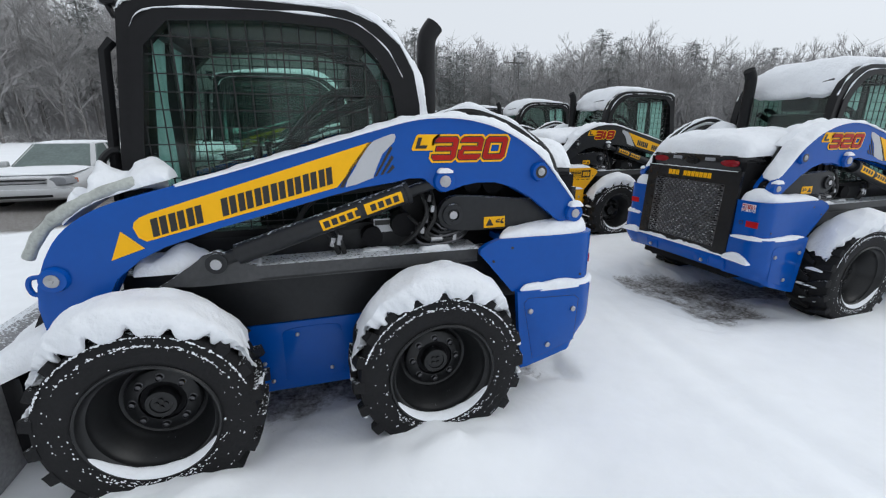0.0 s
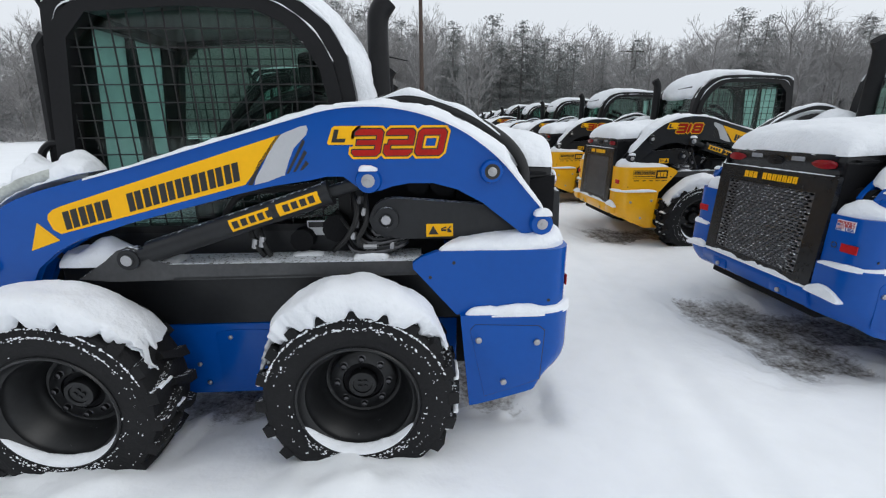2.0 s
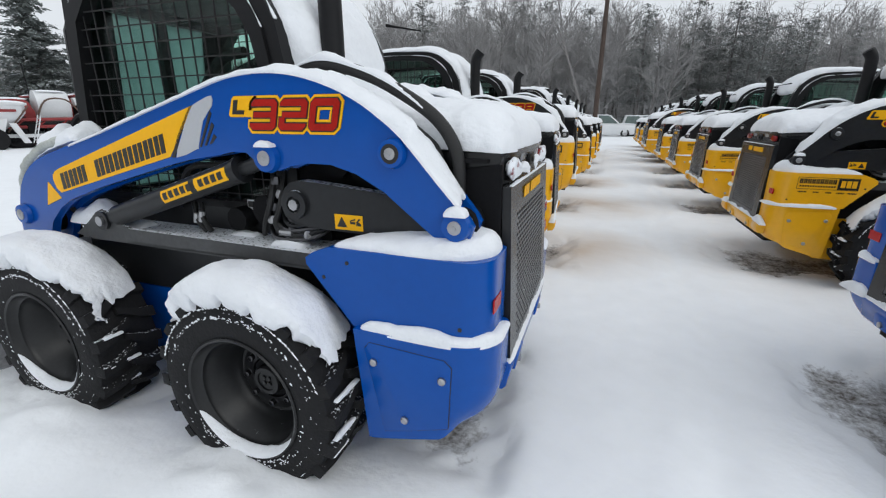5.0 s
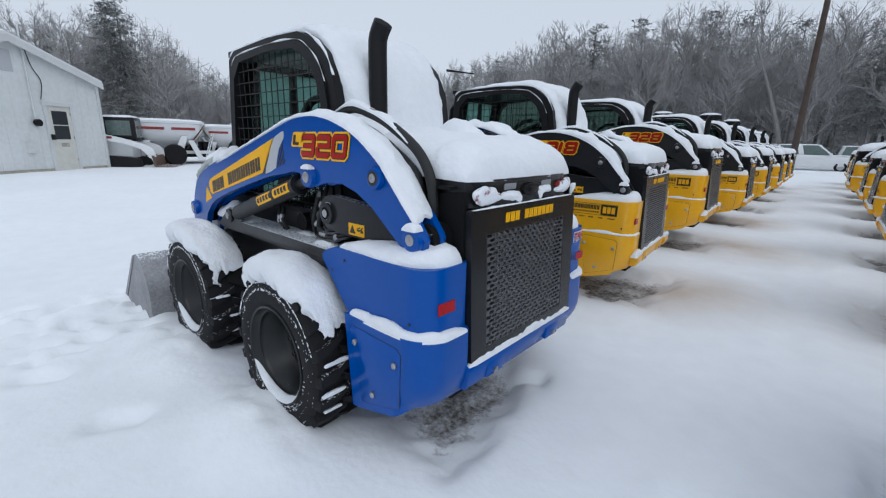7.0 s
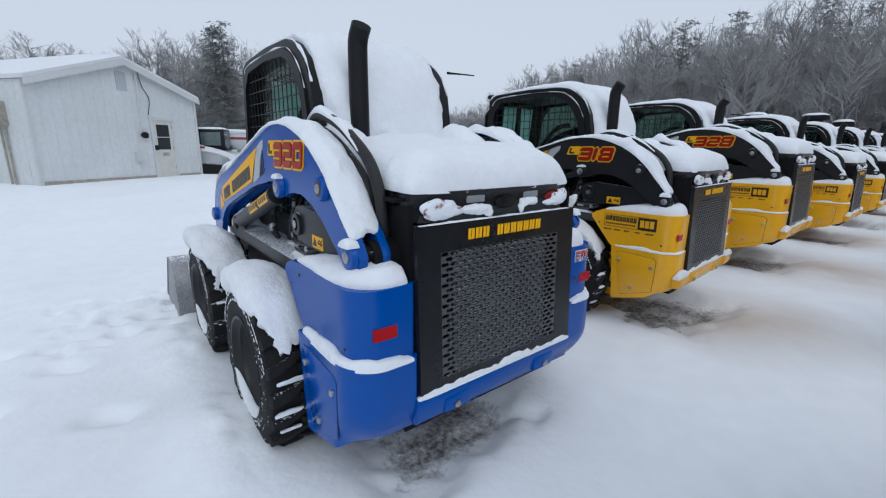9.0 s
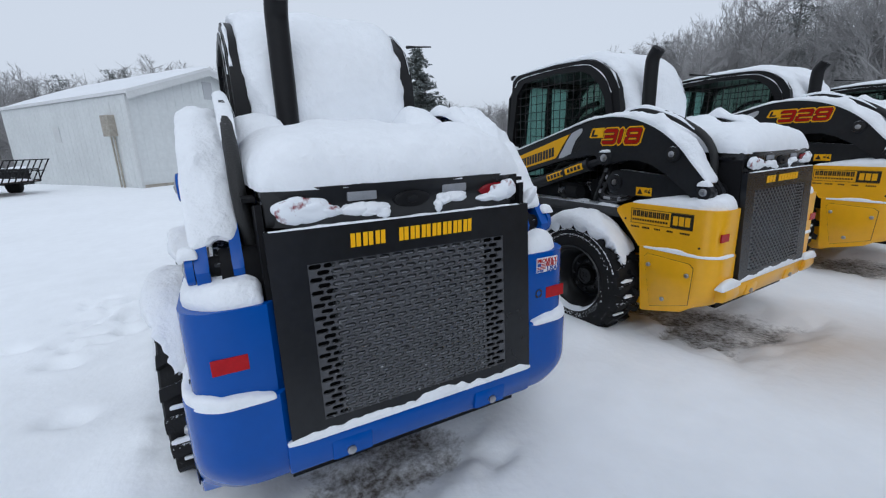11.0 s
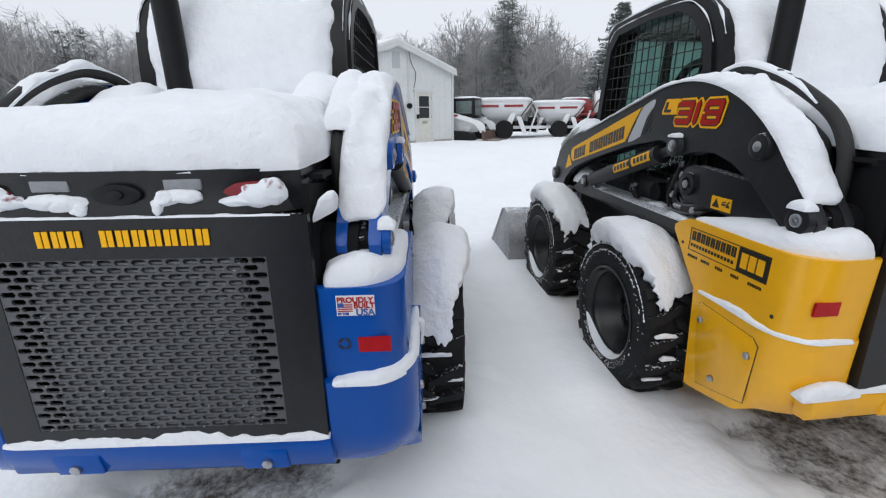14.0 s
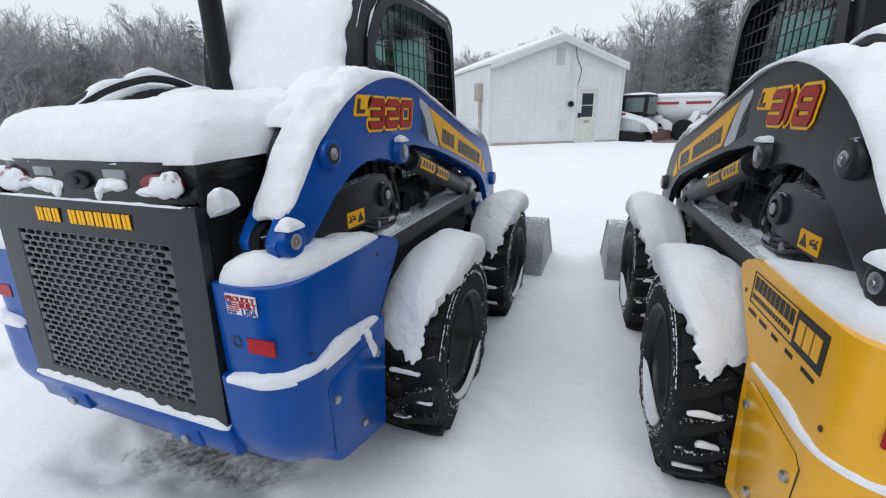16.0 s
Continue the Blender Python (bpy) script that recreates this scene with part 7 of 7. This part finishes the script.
def hopper(x, y, turn, size, label):
    """A towed spreader: a pale hopper tank on a frame with wheels."""
    t = thing("spreader", label, "farm spreader", "parked spreaders")
    t.matrix_basis = pose(x, y, rise(x) + 0.06, 0, 0, turn) @ Matrix.Scale(size, 4)
    bm = bmesh.new()
    rows = []
    for z, hx, hy, square in ((1.74, 1.36, 1.02, 7), (1.66, 1.36, 1.02, 7), (1.64, 1.30, 0.98, 6), (1.36, 1.28, 0.97, 6), (1.05, 1.06, 0.84, 4), (0.80, 0.78, 0.60, 3), (0.62, 0.5, 0.34, 2.5)):
        ring = []
        for i in range(28):
            c, d = math.cos(2 * math.pi * i / 28), math.sin(2 * math.pi * i / 28)
            ring.append(bm.verts.new((hx * math.copysign(abs(c) ** (2 / square), c), hy * math.copysign(abs(d) ** (2 / square), d), z)))
        rows.append(ring)
    for p, q in zip(rows, rows[1:]):
        for i in range(28):
            bm.faces.new((p[i], p[(i + 1) % 28], q[(i + 1) % 28], q[i]))
    bm.faces.new(rows[0][::-1])
    bm.faces.new(rows[-1])
    tank = part("hopper_tank", bm, WHITEPAINT, t)
    for xa in (-1.0, 0.08):
        for s in (-1, 1):
            bm = bmesh.new()
            box(bm, xa, xa + 0.84, s * 0.985 - 0.012, s * 0.985 + 0.012, 1.40, 1.50)
            part("red_stripe", bm, REDPAINT, tank)
    for s in (-1, 1):
        for xa in (-0.75, 0.75):
            bm = bmesh.new()
            prism(bm, [(xa - 0.12, 1.0), (xa + 0.1, 1.0), (xa + 0.4 * (1 if xa > 0 else -1), 0.25), (xa + 0.2 * (1 if xa > 0 else -1), 0.25)], s * 0.9, s * 0.84)
            part("leg", bm, WHITEPAINT, t)
        bm = bmesh.new()
        box(bm, -2.0, 1.9, s * 0.55 - 0.05, s * 0.55 + 0.05, 0.45, 0.58)
        part("chassis_rail", bm, WHITEPAINT, t)
        bm = bmesh.new()
        revolve(bm, [(0.2, -0.12), (0.36, -0.14), (0.42, -0.09), (0.42, 0.09), (0.36, 0.14), (0.2, 0.12), (0.02, 0.05)], (0.1, s * 0.98, 0.42), 24)
        part("wheel", bm, RUBBER, t)
        bm = bmesh.new()
        for k in range(5):
            box(bm, 1.25 + 0.06 * k, 1.30 + 0.06 * k, s * 1.0 - 0.16, s * 1.0 + 0.16, 0.35 + 0.2 * k, 0.39 + 0.2 * k)
        tube(bm, [(1.22, s * 1.0 - 0.16, 0.25), (1.55, s * 1.0 - 0.16, 1.3)], 0.02, 5)
        tube(bm, [(1.22, s * 1.0 + 0.16, 0.25), (1.55, s * 1.0 + 0.16, 1.3)], 0.02, 5)
        part("ladder", bm, WHITEPAINT, t)
    for s in (-1, 1):
        for xa, xb in ((-1.28, -0.62), (1.28, 0.62)):
            bm = bmesh.new()
            tube(bm, [(xa, s * 0.98, 1.62), (xb, s * 0.62, 0.66)], 0.03, 5)
            part("tank_rib", bm, RUST, tank)
        bm = bmesh.new()
        prism(bm, [(0.10, 0.58), (0.42, 0.58), (0.62, 1.16), (0.40, 1.16)], s * 1.0, s * 0.9, 0.01)
        part("brace", bm, WHITEPAINT, t)
    for x0, x1, z0, z1 in ((-1.1, -0.5, 0.35, 0.72), (0.5, 1.2, 0.32, 0.78), (1.25, 1.6, 0.3, 0.95)):
        bm = bmesh.new()
        box(bm, x0, x1, -0.5, 0.5, z0, z1, 0.04)
        part("drive_gear", bm, CAVITY, t)
    bm = bmesh.new()
    box(bm, -2.5, -1.6, -0.35, 0.35, 0.40, 0.62, 0.03)
    part("spinner_box", bm, RUST, t)
    bm = bmesh.new()
    heap(bm, lambda u, v: (-1.32 + 2.64 * u, -0.97 + 1.94 * v, 1.735), lambda u, v: (0, 0, 1), 0.10, 24, 14, 0.25, 3, 3, 6)
    part("tank_snow", bm, SNOW, t)
    return t


hopper(-18.1, 4.05, 82, 0.96, "white hopper spreader with a red stripe, snow on top")
hopper(-18.8, 6.75, 78, 0.90, "white hopper spreader with a red stripe on rusty frame")

# white track loader by the shed
tl = thing("track_loader", "white compact track loader with rusty bucket beside the shed", "track loader")
tl.matrix_basis = pose(-17.1, 2.2, rise(-17.1) + 0.02, 0, 0, 243) @ Matrix.Scale(0.95, 4)
for s in (-1, 1):
    bm = bmesh.new()
    prism(bm, outline([(-0.9, 0.12), (-0.6, 0.02), (0.6, 0.02), (0.95, 0.2), (0.9, 0.45), (0.5, 0.5), (-0.7, 0.42), (-0.9, 0.12)], 3)[:-1], s * 0.85, s * 0.52, 0.01)
    part("track", bm, RUBBER, tl)
    bm = bmesh.new()
    prism(bm, outline([(-1.35, 0.45), (-1.3, 0.75), (-0.9, 0.95), (0.2, 1.25), (0.75, 1.28), (0.95, 1.05), (0.9, 0.95), (0.6, 1.05), (0.0, 1.0), (-0.9, 0.75), (-1.15, 0.4), (-1.35, 0.45)], 2)[:-1], s * 0.80, s * 0.66, 0.01)
    arm = part("lift_arm", bm, WHITEPAINT, tl)
    bm = bmesh.new()
    box(bm, -0.1, 0.4, s * 0.805 - 0.006, s * 0.805 + 0.006, 1.08, 1.16)
    part("red_mark", bm, REDPAINT, arm)
bm = bmesh.new()
box(bm, -0.6, 1.0, -0.5, 0.5, 0.4, 1.05, 0.04)
part("body", bm, WHITEPAINT, tl)
bm = bmesh.new()
box(bm, -0.75, 0.35, -0.46, 0.46, 1.0, 1.85, 0.05)
tl_cab = part("cab", bm, BLACK, tl)
for s in (-1, 1):
    bm = bmesh.new()
    box(bm, -0.62, 0.12, s * 0.463 - 0.004, s * 0.463 + 0.004, 1.2, 1.72)
    part("cab_window", bm, CARGLASS, tl_cab)
bm = bmesh.new()
box(bm, -0.757, -0.752, -0.38, 0.38, 1.12, 1.74)
part("front_window", bm, CARGLASS, tl_cab)
bm = bmesh.new()
heap(bm, lambda u, v: (-0.75 + 1.1 * u, -0.45 + 0.9 * v, 1.84), lambda u, v: (0, 0, 1), 0.08, 14, 12, 0.2, 4, 5, 5)
part("cab_snow", bm, SNOW, tl)
bm = bmesh.new()
prism(bm, [(-1.3, 0.06), (-1.25, 0.5), (-1.32, 0.5), (-1.36, 0.12), (-1.95, 0.08), (-1.95, 0.05)], -0.9, 0.9)
part("bucket", bm, RUST, tl)

# red sprayer
sp = thing("sprayer", "faded red farm sprayer with a pale tank under snow", "farm sprayer")
sp.matrix_basis = pose(-18.9, 9.3, rise(-18.9) + 0.04, 0, 0, 72)
for xx in (-1.5, 0.9):
    for s in (-1, 1):
        bm = bmesh.new()
        revolve(bm, [(0.3, -0.15), (0.5, -0.18), (0.6, -0.1), (0.6, 0.1), (0.5, 0.18), (0.3, 0.15), (0.02, 0.06)], (xx, s * 0.95, 0.6), 24)
        part("wheel", bm, RUBBER, sp)
bm = bmesh.new()
box(bm, -2.4, 1.7, -0.45, 0.45, 0.75, 0.95, 0.02)
part("chassis", bm, BLACK, sp)
bm = bmesh.new()
tube(bm, [(-0.75, 0, 1.5), (-0.7, 0, 1.5), (0.25, 0, 1.5), (0.3, 0, 1.5)], [0.4, 0.58, 0.58, 0.4], 20)
part("tank", bm, WHITEPAINT, sp)
bm = bmesh.new()
prism(bm, outline([(-2.35, 1.0), (-2.4, 1.35), (-2.1, 1.62), (-1.5, 1.74), (-0.95, 1.68), (-0.88, 1.3), (-0.9, 1.0), (-2.35, 1.0)], 3)[:-1], -0.55, 0.55, 0.06)
part("engine_hood", bm, REDPAINT, sp)
for x0, x1, y0, y1, z0, z1, mat in ((0.5, 1.2, -0.5, 0.5, 0.95, 1.55, CAVITY), (1.25, 1.6, -0.6, 0.6, 0.95, 1.5, REDPAINT), (0.55, 1.5, -0.62, -0.5, 1.0, 1.35, RUST), (0.55, 1.5, 0.5, 0.62, 1.0, 1.35, RUST)):
    bm = bmesh.new()
    box(bm, x0, x1, y0, y1, z0, z1, 0.05)
    part("machinery_housing", bm, mat, sp)
for s in (-1, 1):
    for x in (0.45, 1.55):
        bm = bmesh.new()
        tube(bm, [(x, s * 0.7, 0.9), (x, s * 0.68, 1.92)], 0.035, 6)
        part("roof_post", bm, REDPAINT, sp)
    bm = bmesh.new()
    tube(bm, smooth_line([(-0.85, s * 0.62, 1.0), (-0.5, s * 0.7, 1.7), (0.1, s * 0.72, 1.75), (0.45, s * 0.7, 1.3)], 4), 0.03, 6)
    part("hand_rail", bm, RUST, sp)
bm = bmesh.new()
box(bm, 0.4, 1.6, -0.75, 0.75, 1.88, 1.96, 0.03)
part("cab_roof", bm, REDPAINT, sp)
for s in (-1, 1):
    for z in (0.85, 1.1):
        bm = bmesh.new()
        tube(bm, [(1.9, s * 1.1, z), (-2.6, s * 1.15, z - 0.1)], 0.06, 6)
        part("boom_pipe", bm, REDPAINT, sp)
    for k in range(7):
        bm = bmesh.new()
        tube(bm, [(1.8 - 0.6 * k, s * 1.1, 1.08), (1.5 - 0.6 * k, s * 1.12, 0.82)], 0.03, 5)
        part("boom_strut", bm, REDPAINT, sp)
bm = bmesh.new()
tube(bm, [(1.7, 0.6, 1.9), (1.7, 0.6, 3.1)], 0.025, 5)
part("aerial", bm, BLACK, sp)
for x0, x1, wide, z, nm in ((-2.2, -0.9, 0.5, 1.74, "hood_snow"), (-0.65, 0.2, 0.35, 2.03, "tank_snow"), (0.4, 1.6, 0.72, 1.95, "roof_snow")):
    bm = bmesh.new()
    heap(bm, lambda u, v: (x0 + (x1 - x0) * u, wide * (2 * v - 1), z), lambda u, v: (0, 0, 1), 0.07, 12, 10, 0.25, 4, 7, 4)
    part(nm, bm, SNOW, sp)
second = copy_thing(sp, pose(-20.6, 10.9, rise(-20.6) + 0.04, 0, 0, 262))

# flatbed trailer by the shed's long wall
tr = thing("utility_trailer", "black steel utility trailer with lattice ramp, snow on the deck", "trailer")
tr.matrix_basis = pose(-14.0, -6.1, rise(-14.0) + 0.05, 0, 0, 62) @ Matrix.Scale(0.75, 4)
bm = bmesh.new()
box(bm, -1.8, 1.2, -0.9, 0.9, 0.48, 0.54)
part("deck", bm, RUST, tr)
for s in (-1, 1):
    for z in (0.55, 0.95):
        bm = bmesh.new()
        tube(bm, [(-1.8, s * 0.9, z), (1.2, s * 0.9, z)], 0.03, 5)
        part("side_rail", bm, BLACK, tr)
    for k in range(5):
        bm = bmesh.new()
        tube(bm, [(-1.8 + 0.75 * k, s * 0.9, 0.5), (-1.8 + 0.75 * k, s * 0.9, 0.95)], 0.025, 5)
        part("stake", bm, BLACK, tr)
    bm = bmesh.new()
    revolve(bm, [(0.15, -0.08), (0.28, -0.1), (0.32, -0.06), (0.32, 0.06), (0.28, 0.1), (0.15, 0.08), (0.02, 0.03)], (0.0, s * 1.02, 0.32), 20)
    part("wheel", bm, RUBBER, tr)
for k in range(8):
    bm = bmesh.new()
    tube(bm, [(1.2, -0.85 + 0.24 * k, 0.5), (1.75, -0.85 + 0.24 * k, 1.3)], 0.02, 4)
    part("ramp_bar", bm, BLACK, tr)
for t in (0.0, 0.5, 1.0):
    bm = bmesh.new()
    tube(bm, [(1.2 + 0.55 * t, -0.87, 0.5 + 0.8 * t), (1.2 + 0.55 * t, 0.87, 0.5 + 0.8 * t)], 0.025, 4)
    part("ramp_rail", bm, BLACK, tr)
bm = bmesh.new()
heap(bm, lambda u, v: (-1.75 + 2.9 * u, -0.87 + 1.74 * v, 0.54), lambda u, v: (0, 0, 1), 0.09, 20, 12, 0.3, 3, 8, 5)
part("deck_snow", bm, SNOW, tr)

# poles
for name, label, x, y, r, h in (("utility_pole", "dark creosoted wooden utility pole standing in snow", 0.35, 30.0, 0.17, 10.5), ("utility_pole", "distant wooden power pole with a crossarm", 22.0, 44.0, 0.13, 9.0)):
    p = thing(name, label, "utility pole")
    p.matrix_basis = pose(x, y, 0)
    bm = bmesh.new()
    tube(bm, [(0, 0, -0.2), (0.03, 0, h * 0.5), (0.05, 0.0, h)], [r, r * 0.9, r * 0.75], 12)
    part("shaft", bm, POLEWOOD if r > 0.15 else BARK, p)
    if h > 8.5:
        bm = bmesh.new()
        box(bm, -1.2, 1.2, -0.06, 0.06, h - 0.6, h - 0.48)
        part("crossarm", bm, POLEWOOD, p)
bm = bmesh.new()
tube(bm, [(-0.45, 28.6, -0.1), (-0.45, 28.6, 0.95), (-0.45, 28.6, 1.0)], [0.16, 0.16, 0.12], 14)
solid("bollard", bm, TRIM, "weathered concrete bollard standing in the snow", "bollard")

snag = thing("leaning_trunk", "bare grey dead trunk leaning at the wood's edge", "dead tree")
snag.matrix_basis = pose(-0.65, 39.4, 0.1)
bm = bmesh.new()
tube(bm, smooth_line([(0, 0, -0.2), (-0.5, 0, 2.2), (-1.5, -0.1, 5.2), (-2.9, -0.3, 8.8)], 5), [0.16 - 0.006 * k for k in range(16)], 8)
part("trunk", bm, BARK, snag)
for k, (x, z) in enumerate(((-0.9, 3.4), (-1.6, 5.5), (-2.1, 6.7))):
    bm = bmesh.new()
    tube(bm, [(x, 0, z), (x + (0.7 if k % 2 else -0.6), 0.1, z + 0.7), (x + (1.1 if k % 2 else -1.0), 0.2, z + 1.5)], [0.05, 0.035, 0.015], 5)
    part("broken_branch", bm, BARK, snag)

# black attachments lined up by the wood, snow on top
for k in range(6):
    at = thing("loader_attachment", "black steel loader attachment lined up in snow", "attachment", "attachments by the wood")
    at.matrix_basis = pose(-19.5 - 0.35 * k, -6.9 - 1.05 * k, rise(-19.5) + 0.05, 0, 0, 72)
    bm = bmesh.new()
    box(bm, -0.5, 0.5, -0.1, 0.1, 0.0, 0.62, 0.03)
    part("back_plate", bm, BLACK, at)
    for q in range(5):
        bm = bmesh.new()
        prism(bm, [(-0.05, 0.0), (0.75, 0.02), (0.72, 0.08), (0.05, 0.14), (0.02, 0.5), (-0.05, 0.55)], -0.03, 0.03)
        bmesh.ops.rotate(bm, verts=bm.verts, cent=(0, 0, 0), matrix=Matrix.Rotation(radians(-90), 3, "Z"))
        bmesh.ops.translate(bm, vec=(-0.4 + 0.2 * q, -0.1, 0), verts=bm.verts)
        part("tine", bm, BLACK, at)
    bm = bmesh.new()
    heap(bm, lambda u, v: (-0.5 + u, -0.12 + 0.24 * v, 0.61), lambda u, v: (0, 0, 1), 0.09, 16, 8, 0.3, 5, k, 3)
    part("snow_cap", bm, SNOW, at)

# folded hay tedder behind the row
td = thing("hay_tedder", "folded hay tedder with dark rotor discs under snow", "hay tedder")
td.matrix_basis = pose(-2.0, 15.0, 0, 0, 0, 15)
for k, (x, y, z, r) in enumerate(((-1.4, 0.3, 2.35, 0.26), (-0.7, -0.5, 2.5, 0.32), (0.1, 0.4, 2.3, 0.28), (0.7, -0.3, 2.45, 0.34), (1.4, 0.5, 2.3, 0.26))):
    bm = bmesh.new()
    tube(bm, [(x, y, 0.5), (x, y, z)], 0.05, 8)
    post = part("rotor_post", bm, CAVITY, td)
    bm = bmesh.new()
    tube(bm, [(x, y, z - 0.3), (x, y, z - 0.28), (x, y, z - 0.15), (x, y, z - 0.12), (x, y, z)], [0.08, 0.16, 0.18, r, r * 0.9], 20)
    part("rotor_disc", bm, CAVITY, post)
    bm = bmesh.new()
    heap(bm, lambda u, v: (x + r * 0.9 * (2 * u - 1) * math.sqrt(1 - 0.5 * (2 * v - 1) ** 2), y + r * 0.9 * (2 * v - 1) * math.sqrt(1 - 0.5 * (2 * u - 1) ** 2), z), lambda u, v: (0, 0, 1), 0.07, 10, 10, 0.2, 4, k, 3)
    part("disc_snow", bm, SNOW, post)
bm = bmesh.new()
box(bm, -1.7, 1.7, -0.1, 0.1, 0.7, 0.9)
part("beam", bm, CAVITY, td)
for s in (-1, 1):
    bm = bmesh.new()
    revolve(bm, [(0.2, -0.1), (0.36, -0.12), (0.4, 0), (0.36, 0.12), (0.2, 0.1), (0.02, 0.03)], (0, s * 0.8, 0.4), 18)
    part("wheel", bm, RUBBER, td)

# lone spruce beyond the sprayer
plant(spruce_meshes(9, 8.4), -23.5, 11.4, 0.84, 40, "broad dark spruce standing alone, dusted with snow", "spruce tree")
